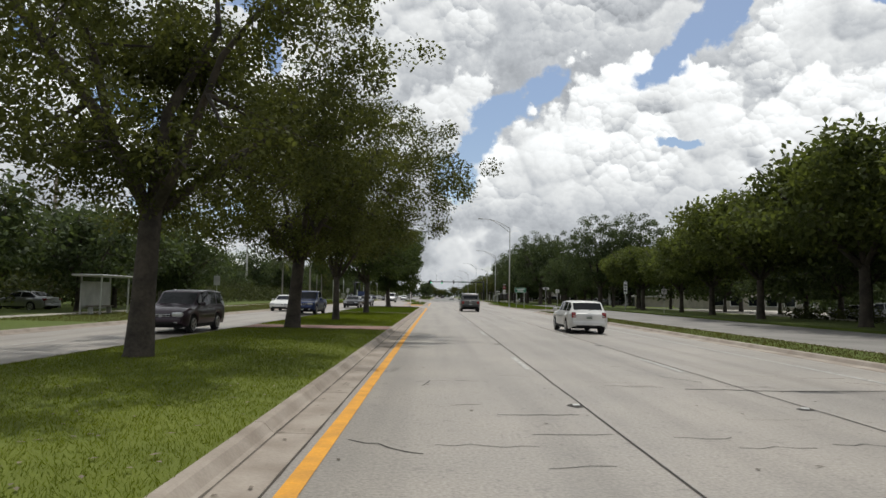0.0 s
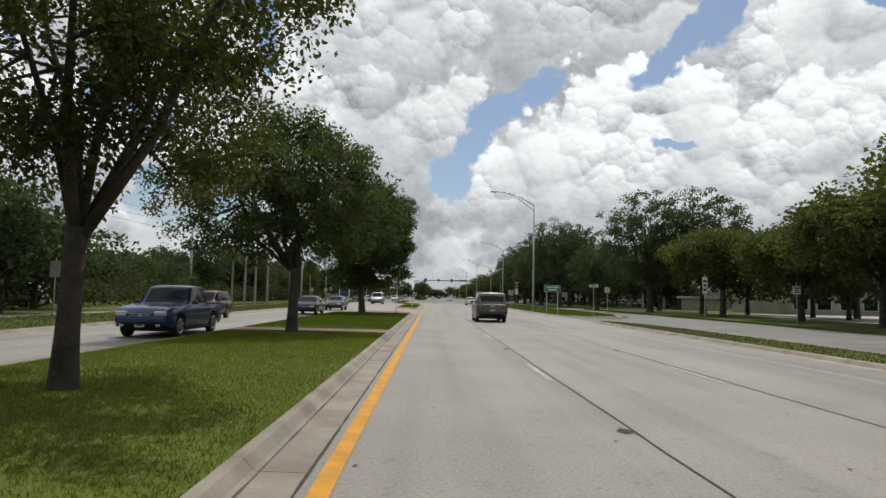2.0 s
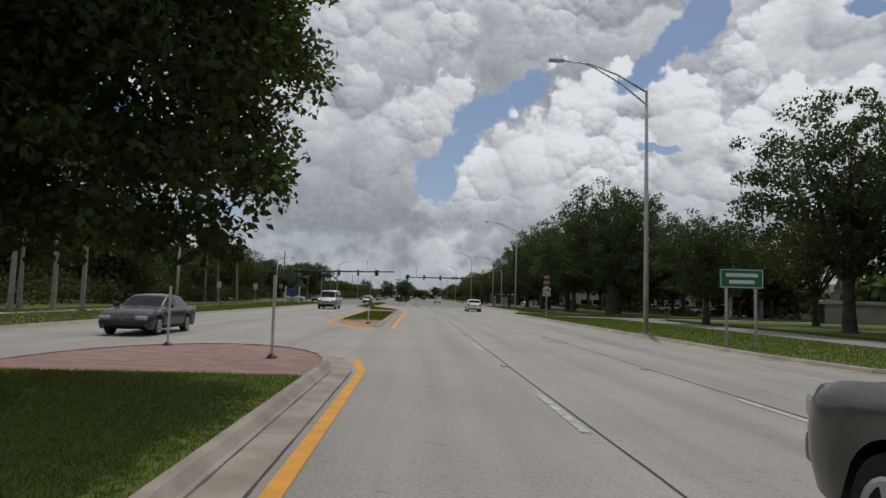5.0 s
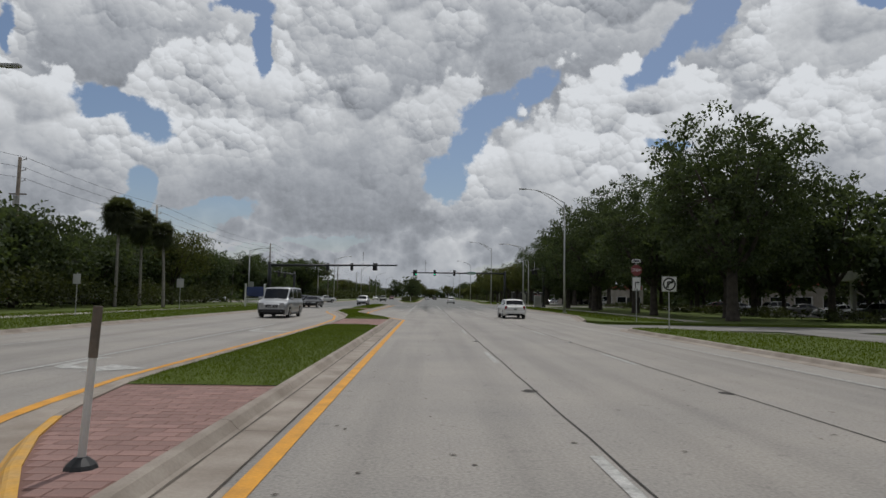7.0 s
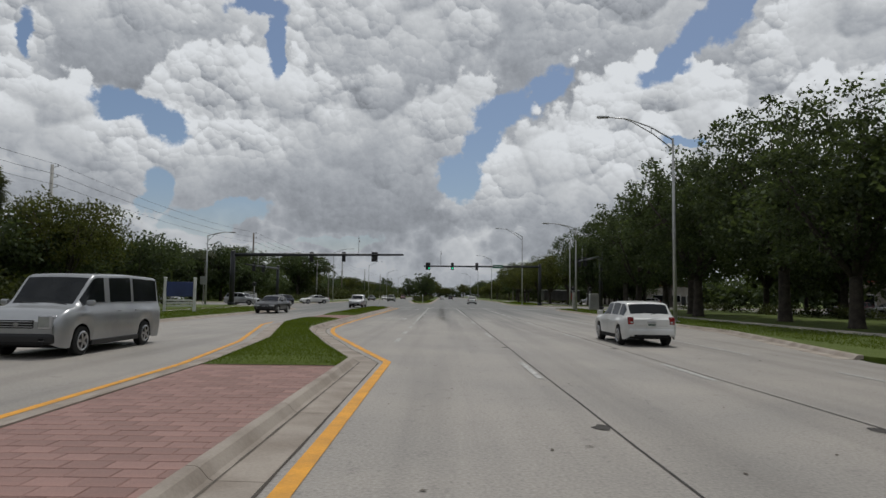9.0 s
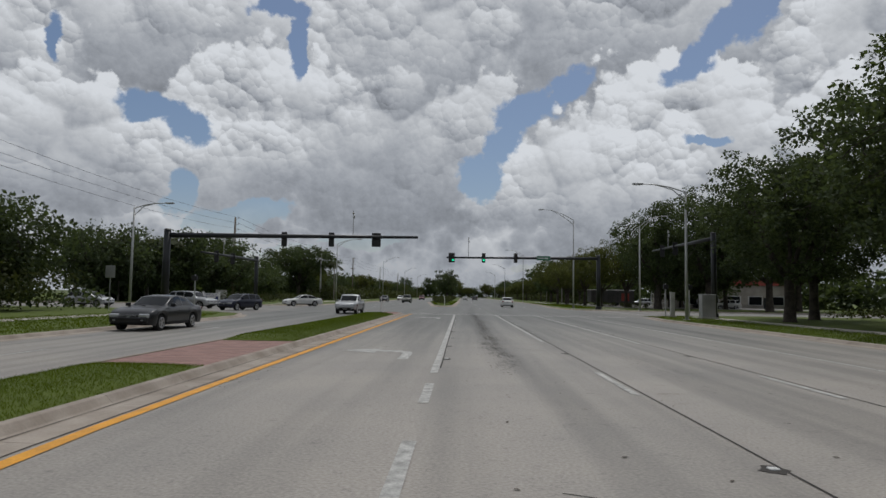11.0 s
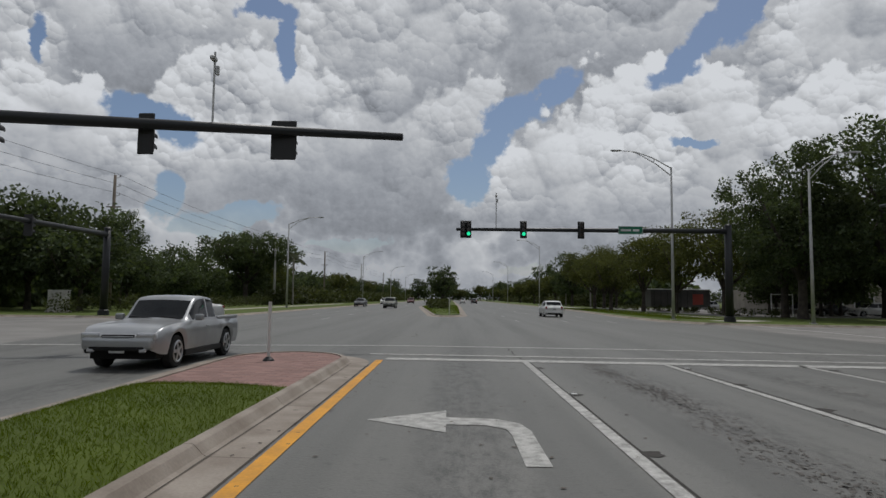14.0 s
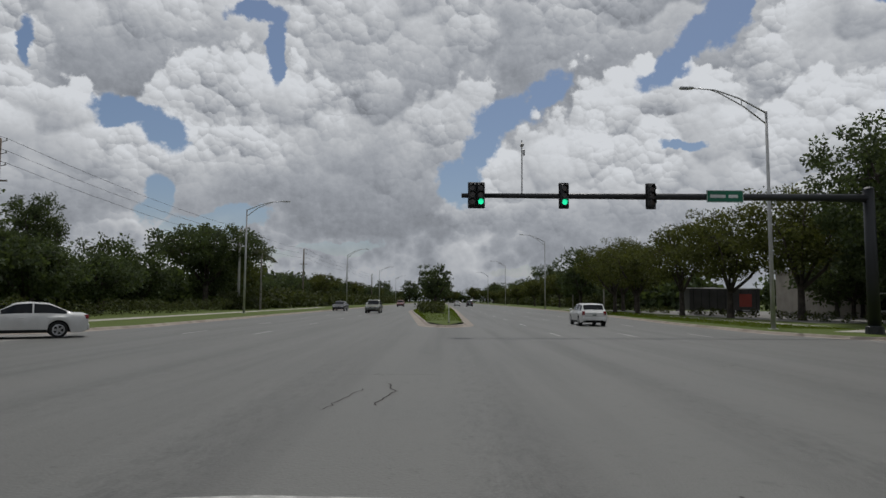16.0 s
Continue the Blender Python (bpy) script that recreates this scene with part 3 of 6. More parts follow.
def kerb(name, outline, closed, label, outward=1, profile=PROFILE, painted=None, step=3.05):
    """Kerb and gutter in cast lengths with open joints. outward: +1 where the road lies to the left of the line's way."""
    base = thing(name, 0, 0)
    tagged(base, label, kind="structure")
    fine = resample(outline, step, closed)
    lines = [offset_line(fine, -outward * d, closed) for d, _ in profile]
    n = len(fine)
    for i in range(n if closed else n - 1):
        j = (i + 1) % n
        mid = Vector(fine[i])
        paint = painted and mid.y < 104.6 and mid.x < -2.2
        whole = list(zip(lines, profile))
        for run, mat in (((whole[:6], painted), (whole[5:], M["kerb"])) if paint else ((whole, M["kerb"]),)):
            verts = []
            for a, b in ((i, j), (j, i)):
                for line, (_, z) in run:
                    q, w = Vector(line[a]), Vector(line[b])
                    ln = (w - q).length
                    q = q + (w - q) * (0.006 / ln if ln > 1.4 else 0)
                    verts.append((q.x, q.y, z))
            k = len(run)
            faces = [(m, m + 1, k + m + 1, k + m) for m in range(k - 1)]
            faces += [tuple(range(k)), tuple(range(2 * k - 1, k - 1, -1))]
            data_mesh("kerb_length", verts, faces, mat, base)
    return base


kerb("median_kerb_south", ISLE_A, False, "weathered concrete kerb and gutter round the tree-planted median", -1)
kerb("median_kerb_mid", ISLE_B, True, "weathered concrete kerb and gutter, yellow round its nose", -1, painted=M["kerb_paint"])
kerb("median_kerb_north", ISLE_C, True, "pale concrete kerb of the far median", -1, step=12.0)


def cut(outline, y0, y1):
    """The part of an outline between two lines across the road."""
    bm = bmesh.new()
    bm.faces.new([bm.verts.new((x, y, 0)) for x, y in outline])
    for y, s in ((y0, 1), (y1, -1)):
        bmesh.ops.bisect_plane(bm, geom=bm.verts[:] + bm.edges[:] + bm.faces[:], plane_co=(0, y, 0), plane_no=(0, -s, 0), clear_outer=True)
    f = max(bm.faces, key=lambda g: g.calc_area())
    pts = [(v.co.x, v.co.y) for v in f.verts]
    bm.free()
    return pts


def span(outline, y):
    """The least and greatest x of an outline along a line across the road."""
    hits = []
    n = len(outline)
    for i in range(n):
        (x0, y0), (x1, y1) = outline[i], outline[(i + 1) % n]
        if (y0 > y) != (y1 > y):
            hits.append(x0 + (x1 - x0) * (y - y0) / (y1 - y0))
    return (min(hits), max(hits)) if len(hits) > 1 else None


def lawn(outline, mound, label, step=0.5, turf="grass_bed"):
    """Turf between kerbs, a little higher along its middle. Returns a function that gives its height."""
    lo, hi = min(q[1] for q in outline) + 0.005, max(q[1] for q in outline) - 0.005
    ys = np.linspace(lo, hi, max(3, int((hi - lo) / step)))
    ends = np.array([span(outline, y) or (0, 0) for y in ys])

    def height(x, y):
        a, b = np.interp(y, ys, ends[:, 0]), np.interp(y, ys, ends[:, 1])
        u = np.clip((2 * x - a - b) / np.maximum(b - a, 0.05), -1, 1)
        return 0.122 + mound * (1 - u ** 4) * np.clip(np.minimum(y - lo, hi - y) / 0.9, 0, 1)
    cols = np.linspace(0, 1, 13)
    verts = [(a + (b - a) * c, y) for y, (a, b) in zip(ys, ends) for c in cols]
    verts = [(x, y, float(height(x, y))) for x, y in verts]
    k = len(cols)
    faces = [(i * k + j, i * k + j + 1, (i + 1) * k + j + 1, (i + 1) * k + j) for i in range(len(ys) - 1) for j in range(k - 1)]
    tagged(data_mesh("median_lawn", verts, faces, M[turf], smooth=True), label, kind="structure")
    return height


LAWNS = [(ISLE_A, -60, 27.0), (ISLE_A, 30.4, 51.4), (ISLE_A, 53.9, 79.2), (ISLE_B, 106.6, 128.0), (ISLE_B, 137.0, 162.5), (ISLE_B, 169.5, 198.4),
         (ISLE_C, 243, 700)]
LAWN_Z = [lawn(cut(o, y0, y1), mound, "mown green grass of the road median", 0.5 if y1 < 230 else 6.0, "grass_sunlit" if y1 < 52 else "grass_bed")
          for (o, y0, y1), mound in zip(LAWNS, (0.06, 0.06, 0.06, 0.07, 0.11, 0.16, 0.05))]
PAVED = [(ISLE_A, 27.0, 30.4), (ISLE_A, 51.4, 53.9), (ISLE_A, 79.2, 90), (ISLE_B, 98, 106.6), (ISLE_B, 128.0, 137.0), (ISLE_B, 162.5, 169.5), (ISLE_B, 198.4, 210)]
BEDS = []
for o, y0, y1 in PAVED:
    c = cut(o, y0, y1)
    BEDS.append((c, slab("paver_bed", c, -0.05, 0.112, M["mortar"], label="red brick pavers across the median")))

# grit gathered along the toe of the kerbs
grit = random.Random(12)
for o, y0, y1 in ((ISLE_A[:2], -60, 81), (ISLE_B[:9], 101.6, 201.3)):
    for name, off, z, least, most, mat, lab in (("gutter_grit", 0.262, 0.0165, 0.006, 0.022, "grit", "thin line of dark grit along the kerb's foot"),
                                                ("gutter_joint", 0.70, 0.0045, 0.009, 0.021, "joint_tar", "dark open joint between gutter and road")):
        line = offset_line(resample(o, 0.35, False), off, False)
        wide, n = [grit.uniform(least, most) for _ in line], len(line)
        data = [(x - w, y, z) for (x, y), w in zip(line, wide)] + [(x + w * grit.uniform(0.6, 1.0), y, z) for (x, y), w in zip(line, wide)]
        tagged(data_mesh(name, data, [(i, n + i, n + i + 1, i + 1) for i in range(n - 1)], M[mat]), lab, kind="structure")

# verges with their kerbs
VERGE_L = [(-15.25, -60), (-15.25, 150), (-15.35, 178), (-15.5, 190.5), (-16.7, 195), (-20.0, 198.8), (-26, 204.6), (-60, 206.5), (-160, 206.5), (-160, -60)]
VERGE_L2 = [(-160, 231), (-40, 231), (-25.5, 231.2), (-22.0, 233.5), (-20.9, 240), (-20.9, 800), (-160, 800)]
VERGE_R1 = [(11.05, -60), (11.05, 69.0), (11.3, 70.4), (11.8, 70.6), (12.9, 66), (13.3, 60), (13.3, -60)]
VERGE_R2 = [(10.75, 101), (10.75, 128.3), (11.3, 129.8), (12.6, 130), (17.5, 124), (18.4, 112), (17.9, 90), (16.0, 82.0), (13.5, 81.2), (11.5, 83.0), (10.9, 87)]
VERGE_R3 = [(11.6, 141), (14.0, 154), (14.0, 197), (15.0, 203.5), (18.5, 208), (26, 210.5), (160, 213), (160, 138.5), (13.5, 138.2), (12.2, 139)]
VERGE_R4 = [(160, 229.5), (30, 230.5), (18.5, 230.8), (14.6, 233.0), (13.2, 237.5), (13.2, 250), (14.6, 272), (15.9, 310), (16.2, 700), (160, 700)]
VERGE_R5 = [(24.2, -60), (160, -60), (160, 129), (40, 129.5), (24.2, 128.5)]
for o, lab in ((VERGE_L, "grass verge with scattered leaves beside the road"), (VERGE_L2, "green verge before a hedge"),
               (VERGE_R1, "narrow grass strip between two roads"), (VERGE_R2, "grass island with signs on it"),
               (VERGE_R3, "shaded grass below large trees"), (VERGE_R4, "green corner verge below oaks"), (VERGE_R5, "worn grass and parking ground below trees")):
    slab("verge", o, -0.05, 0.11, M["grass_bed"], label=lab)
STREET_KERB = [(0.0, 0.02), (0.0, 0.13), (0.13, 0.13), (0.17, 0.11), (0.24, 0.02), (0.30, 0.01), (0.62, 0.004), (0.62, -0.05)]
kerb("kerb_west", VERGE_L[:7], False, "concrete kerb along the verge", -1, STREET_KERB, step=6.0)
kerb("kerb_northwest", VERGE_L2[:6], False, "concrete kerb round the corner", -1, STREET_KERB, step=6.0)
kerb("kerb_strip", VERGE_R1, False, "concrete kerb round a grass strip", 1, STREET_KERB, step=6.0)
kerb("kerb_island", VERGE_R2, True, "concrete kerb round a grass island", 1, STREET_KERB, step=6.0)
kerb("kerb_east", VERGE_R3[:8], False, "concrete kerb along the shaded verge", 1, STREET_KERB, step=6.0)
kerb("kerb_northeast", VERGE_R4[:9], False, "concrete kerb round the corner", 1, STREET_KERB, step=6.0)


# ---------------------------------------------------------------- road markings
def strip(name, pts, width, mat, z=0.009, label=""):
    a = offset_line(pts, width / 2, False)
    b = offset_line(pts, -width / 2, False)
    n = len(pts)
    verts = [(x, y, z) for x, y in a] + [(x, y, z) for x, y in b]
    ob = data_mesh(name, verts, [(i, n + i, n + i + 1, i + 1) for i in range(n - 1)], mat)
    return tagged(ob, label, kind="structure")


def straight(x0, y0, x1, y1, step=4.0):
    n = max(1, int(math.hypot(x1 - x0, y1 - y0) / step))
    return [(x0 + (x1 - x0) * k / n, y0 + (y1 - y0) * k / n) for k in range(n + 1)]


YL = "worn orange-yellow painted edge line"
strip("yellow_line", [(-1.155, -60), (-1.155, 81), (-1.5, 83.5)], 0.185, M["yellow"], label=YL)
strip("yellow_line", [(-1.155, 98.5), (-1.155, 138.9), (-2.3, 142.8), (-3.97, 148.6), (-4.5, 150.9), (-4.92, 153.6), (-5.08, 157), (-5.12, 161), (-5.12, 204.3)], 0.185, M["yellow"], label=YL)
strip("yellow_line", [(-5.17, 106.5), (-5.33, 108.2), (-5.35, 130), (-5.7, 138), (-6.6, 145), (-9.15, 157), (-9.3, 159.5)], 0.16, M["yellow"], label=YL)
strip("yellow_line", [(-1.95, 98.0), (-2.2, 98.25), (-2.62, 98.92), (-3.14, 99.7), (-3.55, 100.4), (-3.86, 101.0), (-4.15, 101.6), (-4.4, 102.2), (-4.7, 103.3), (-4.92, 104.3), (-5.07, 105.4), (-5.17, 106.5)], 0.21, M["yellow"], label=YL)
apron = [(-1.26, 101.5), (-1.28, 98.9), (-1.34, 98.4), (-1.5, 98.1), (-1.72, 97.95), (-1.95, 98.08), (-2.15, 98.35), (-3.05, 99.75), (-3.74, 101.05), (-4.28, 102.2), (-4.8, 104.25), (-5.05, 106.5), (-4.6, 106.5), (-3.2, 102.2), (-2.2, 100.4), (-2.0, 101.5)]
tagged(data_mesh("gutter_apron", [(x, y, 0.0035) for x, y in apron], [tuple(range(len(apron)))], M["kerb"]), "weathered concrete gutter round the island's nose", kind="structure")
WL = "faded white painted lane dash"
dash_y0, period = -10.13, 12.192
for k in range(-3, 17):
    y = dash_y0 + k * period
    for x in (2.07, 5.5):
        if y + 3 < 178 or y > 250:
            strip("lane_dash", [(x - (0.0), y), (x, y + 3.05)], 0.13, M["white"], label=WL)
for k in range(20, 60):
    y = dash_y0 + k * period
    for x in (1.6, 5.1, 8.6, -12.5, -15.8):
        strip("lane_dash", [(x, y), (x, y + 3.05)], 0.13, M["white"], label=WL)
for k in range(-3, 16):
    strip("lane_dash", [(-11.9, dash_y0 + 3 + k * period), (-11.9, dash_y0 + 6.05 + k * period)], 0.13, M["white"], label=WL)
strip("edge_line", [(9.0, -60), (9.0, 138)], 0.13, M["white"], label="thin white edge line")
strip("edge_line", [(9.0, 142), (9.0, 204.0)], 0.13, M["white"], label="thin white lane line")
strip("lane_line", [(2.07, 176), (2.07, 204.0)], 0.15, M["white"], label="solid white lane line before the signals")
strip("lane_line", [(5.5, 176), (5.5, 204.3)], 0.15, M["white"], label="solid white lane line before the signals")
strip("lane_line", [(-1.41, 163), (-1.41, 204.3)], 0.16, M["white"], label="solid white turn-lane line")
for k in range(4):
    y = 145.5 + k * 4.6
    strip("turn_dash", [(-1.41, y), (-1.41, y + 2.1)], 0.16, M["white"], label="short white dash opening the turn lane")
strip("lane_line", [(-7.72, 96), (-7.72, 130.5)], 0.13, M["white"], label="white line of the opposite turn lane")
strip("stop_line", [(-5.0, 204.7), (12.9, 203.7)], 0.55, M["white"], label="broad white stop line")
strip("crossing_line", [(-5.6, 206.05), (14.0, 205.0)], 0.28, M["white"], label="white crosswalk line")
strip("crossing_line", [(-17.5, 207.6), (-9.0, 208.8), (-5.4, 209.3), (2.8, 208.9), (7.0, 208.2), (15.8, 207.0)], 0.28, M["white"], label="white crosswalk line")
strip("crossing_line", [(17.0, 212), (17.0, 233)], 0.28, M["white"], label="white crosswalk line")
JL = "dark sealed joint along the lane"
wob = random.Random(5)
for x, y0, y1 in ((2.22, -60, 204), (5.66, -60, 204), (-1.225, -60, 81), (-1.225, 104, 138), (-1.3, 164, 204)):
    pts = straight(x, y0, x, y1, 1.5)
    pts = [(a + wob.uniform(-0.012, 0.012), b) for a, b in pts]
    strip("sealed_joint", pts, 0.028, M["crack"], 0.0065, JL)


def turn_arrow(x, y, turn, label):
    """A left-turn arrow of road paint; it opens towards its own traffic."""
    outer = [(0.65, -1.15), (0.65, 0.2), (0.58, 0.55), (0.35, 0.78), (-0.15, 0.84)]
    inner = [(0.45, -1.15), (0.45, 0.0), (0.42, 0.25), (0.25, 0.42), (-0.15, 0.45)]
    head = [(-0.15, 1.25), (-0.95, 0.645), (-0.15, 0.05)]
    verts = [(a * 1.3 + 0.22, b * 1.25, 0.0) for a, b in outer + inner + head]
    ob = data_mesh("turn_arrow", verts, [(k, k + 1, k + 6, k + 5) for k in range(4)] + [(10, 11, 12)], M["white"])
    ob.matrix_world = pose(x, y, 0.007, 0, 0, turn)
    return tagged(ob, label, kind="structure")


turn_arrow(-3.25, 167.2, 0, "worn white left-turn arrow painted on the lane")
turn_arrow(-3.4, 195.5, 0, "worn white left-turn arrow painted on the lane")
turn_arrow(-6.5, 110.5, 180, "worn white left-turn arrow painted on the lane")
turn_arrow(-6.3, 124.5, 180, "worn white left-turn arrow painted on the lane")


# ---------------------------------------------------------------- trees
def leaf_cloud(centres, radii, per, size, rng, droop=0.0, flat=0.7, long=1.6):
    """Folded leaves scattered round the centres: arrays of vertices and faces."""
    k = len(centres)
    n = k * per
    c = np.repeat(np.asarray(centres), per, axis=0)
    r = np.repeat(np.asarray(radii), per)[:, None]
    d = rng.normal(size=(n, 3))
    d /= np.linalg.norm(d, axis=1, keepdims=True)
    d *= (rng.random((n, 1)) ** 0.45) * r * [1, 1, flat]
    pos = c + d
    way = rng.normal(size=(n, 3)) + d / np.maximum(r, 0.01) * 0.9
    way[:, 2] -= droop
    way /= np.linalg.norm(way, axis=1, keepdims=True)
    side = np.cross(way, rng.normal(size=(n, 3)) + [0, 0, 1.2])
    side /= np.maximum(np.linalg.norm(side, axis=1, keepdims=True), 1e-6)
    up = np.cross(side, way)
    s = size * (0.65 + 0.7 * rng.random((n, 1)))
    w = s / long
    v = np.stack([pos, pos + way * s * 0.5 + side * w * 0.5 + up * w * 0.18, pos + way * s, pos + way * s * 0.5 - side * w * 0.5 + up * w * 0.18], 1).reshape(-1, 3)
    f = np.arange(n * 4).reshape(n, 4)
    return v, f


def np_mesh(name, v, f, mat, parent=None):
    me = bpy.data.meshes.new(name)
    me.vertices.add(len(v))
    me.vertices.foreach_set("co", np.ascontiguousarray(v, dtype=np.float32).ravel())
    me.loops.add(f.size)
    me.loops.foreach_set("vertex_index", np.ascontiguousarray(f, dtype=np.int32).ravel())
    me.polygons.add(len(f))
    me.polygons.foreach_set("loop_start", np.arange(len(f), dtype=np.int32) * f.shape[1])
    me.update(calc_edges=True)
    me.materials.append(mat)
    ob = new(name, me)
    if parent is not None:
        ob.parent = parent
    return ob


def tree(seed, height, spread, fork, trunk_r, clumps, per, leaf, mat, label, lean=(0, 0), clump_r=0.75, name="tree", base=None, top_flat=1.0, droop=0.2,
         limbs=7, lift=0.35, offset=(0, 0), shell=0.5):
    """A tree on the origin: tapered trunk, forked limbs, twigs to clumps of leaves. base: height of the crown's underside."""
    rng = np.random.default_rng(seed)
    root = thing(name, 0, 0)
    tagged(root, label, "tree")
    base = base if base is not None else fork + 0.4
    mid = (base + height) / 2
    half = (height - base) / 2
    # clump centres in an uneven ellipsoid, denser outside
    lobes = rng.normal(size=(9, 3))
    lobes /= np.linalg.norm(lobes, axis=1, keepdims=True)
    cs = []
    while len(cs) < clumps:
        d = rng.normal(size=3)
        d /= np.linalg.norm(d)
        rad = shell + (1 - shell) * rng.random() ** 0.5 if rng.random() < 0.8 else rng.random() * shell
        bump = 0.70 + 0.38 * max(lobes @ d) ** 5 + 0.06 * rng.normal()
        q = d * rad * bump
        if q[2] < -0.75:
            continue
        z = mid + half * (q[2] if q[2] < 0 else q[2] * top_flat)
        widen = 1.0 if q[2] > -0.3 else 0.92
        cs.append((offset[0] + lean[0] + q[0] * spread * widen, offset[1] + lean[1] + q[1] * spread * widen, z))
    cs = np.array(cs)
    bm = bmesh.new()
    head = Vector((lean[0] * 0.5, lean[1] * 0.5, fork))
    pts = [Vector((0, 0, -0.15)), Vector((0, 0, 0.12)), Vector((lean[0] * 0.12, lean[1] * 0.12, fork * 0.35)), Vector((lean[0] * 0.32, lean[1] * 0.3, fork * 0.7)), head]
    add_tube(bm, pts, [trunk_r * 1.7, trunk_r * 1.25, trunk_r, trunk_r * 0.92, trunk_r * 0.9], 10)
    nodes = []
    for k in range(limbs):
        a = 2 * math.pi * (k + 0.6 * rng.random()) / limbs
        far = (0.45 + 0.3 * rng.random()) if k else 0.1
        tip = Vector((offset[0] + lean[0] + math.cos(a) * spread * far, offset[1] + lean[1] + math.sin(a) * spread * far, mid + half * (0.05 + 0.5 * rng.random()) * (1 if k else 1.4)))
        a1 = head.lerp(tip, 0.33) + Vector((0, 0, -lift * (tip - head).length * 0.12)) + Vector(rng.normal(size=3)) * 0.18
        a2 = head.lerp(tip, 0.68) + Vector(rng.normal(size=3)) * 0.22
        r0 = trunk_r * (0.42 + 0.25 * rng.random())
        line = [head - Vector((0, 0, 0.25)), a1, a2, tip]
        add_tube(bm, line, [r0, r0 * 0.78, r0 * 0.5, r0 * 0.2], 7)
        for s in (0.35, 0.55, 0.75, 0.95):
            i = min(2, int(s * 3))
            nodes.append((line[i].lerp(line[i + 1], s * 3 - i), r0 * (1 - s) * 0.7 + 0.012))
    npos = np.array([tuple(q) for q, _ in nodes])
    for c in cs[:: max(1, len(cs) // (110 if per > 100 else 45))]:
        i = int(np.argmin(((npos - c) ** 2).sum(1)))
        a, r = nodes[i]
        c = Vector(c)
        m = a.lerp(c, 0.5) + Vector(rng.normal(size=3)) * 0.2 - Vector((0, 0, 0.12))
        add_tube(bm, [a, m, c], [min(r, 0.05) + 0.008, 0.022, 0.008], 4, cap=False)
    part("trunk", bm, M["bark"], root, smooth=True)
    v, f = leaf_cloud(cs, clump_r * (0.7 + 0.6 * rng.random(len(cs))), per, leaf, rng, droop)
    np_mesh("crown", v, f, M[mat], root)
    return root


TZ = 0.12
MG = "trees along the median"
# trees of the median, each one grown to its own shape
for seed, x, y, h, sp, fork, r, clumps, per, leaf, mat, lean, off, base, lab in (
        (1, -6.5, 2.5, 11.5, 6.0, 3.0, 0.24, 220, 110, 0.14, "oak", (0.2, 0.2), (0.6, 0.5), 4.6, "spreading live oak on the grassy median"),
        (2, -6.4, 14.0, 12.0, 6.9, 3.4, 0.26, 540, 145, 0.115, "oak", (0.1, 0.3), (0.0, 1.0), 1.9, "live oak with a thick straight trunk and hazy brown-green crown"),
        (3, -6.0, 27.0, 10.6, 6.6, 3.0, 0.27, 600, 150, 0.115, "oak", (0.3, 0.4), (0.5, -0.7), 2.1, "live oak forking low over the median grass"),
        (4, -5.5, 35.4, 9.6, 4.0, 2.4, 0.17, 235, 140, 0.115, "oak", (-0.1, 0.4), (0.0, 1.2), 2.3, "dark-limbed oak reaching out over the lanes"),
        (5, -5.45, 50.1, 9.3, 5.0, 2.5, 0.19, 330, 145, 0.135, "broad", (0.1, 0.1), (-0.8, 0.3), 1.9, "round broad-leaved tree casting shade on the grass"),
        (6, -5.6, 75.6, 10.7, 4.7, 2.4, 0.24, 560, 190, 0.14, "broad", (-0.4, 0.3), (0.65, 0.0), 0.9, "dense dark broad-leaved tree with a leaning trunk")):
    t = tree(seed, h, sp, fork, r, clumps, per, leaf, mat, lab, lean, base=base, offset=off, clump_r=0.58)
    t.matrix_world = pose(x, y, TZ, 0, 0, 0)
    t["group"] = MG

# tree kinds of the verges, each grown once and then planted many times
KINDS = {}
KINDS["poinciana"] = [tree(20 + k, 10.5, 6.8, 3.2, 0.28, 330, 62, 0.33, "light", "wide umbrella-crowned tree with feathery bright leaves", clump_r=1.05, base=3.2, top_flat=0.75, droop=0.0, shell=0.6) for k in range(2)]
KINDS["ficus"] = [tree(30 + k, 14.0, 6.6, 3.2, 0.36, 360, 54, 0.27, "dark", "tall dense dark-green tree over the shaded verge", clump_r=0.75, base=1.9, droop=0.1) for k in range(3)]
KINDS["ficus_far"] = [tree(35 + k, 14.0, 6.6, 3.2, 0.36, 200, 22, 0.62, "dark", "tall dense dark-green tree in a distant row", clump_r=0.9, base=2.0, droop=0.1) for k in range(2)]
KINDS["oak_far"] = [tree(45 + k, 9.8, 5.2, 2.4, 0.25, 170, 24, 0.46, "oak", "live oak with a round grey-green crown in a distant row", clump_r=0.75, base=2.8) for k in range(2)]
KINDS["spread"] = [tree(55, 11.0, 7.2, 3.0, 0.35, 300, 50, 0.34, "dark", "wide spreading dark tree behind the corner hedge", clump_r=0.9, base=3.4, top_flat=0.8, shell=0.6)]
KINDS["oak"] = [tree(40 + k, 9.8, 5.2, 2.4, 0.25, 210, 50, 0.25, "oak", "live oak with low forked limbs and a round grey-green crown", clump_r=0.85, base=2.8) for k in range(2)]
KINDS["low"] = [tree(50 + k, 7.6, 4.6, 1.8, 0.18, 170, 38, 0.33, "dark", "low dark broad-leaved tree in a thicket", clump_r=0.95, base=0.8) for k in range(3)]
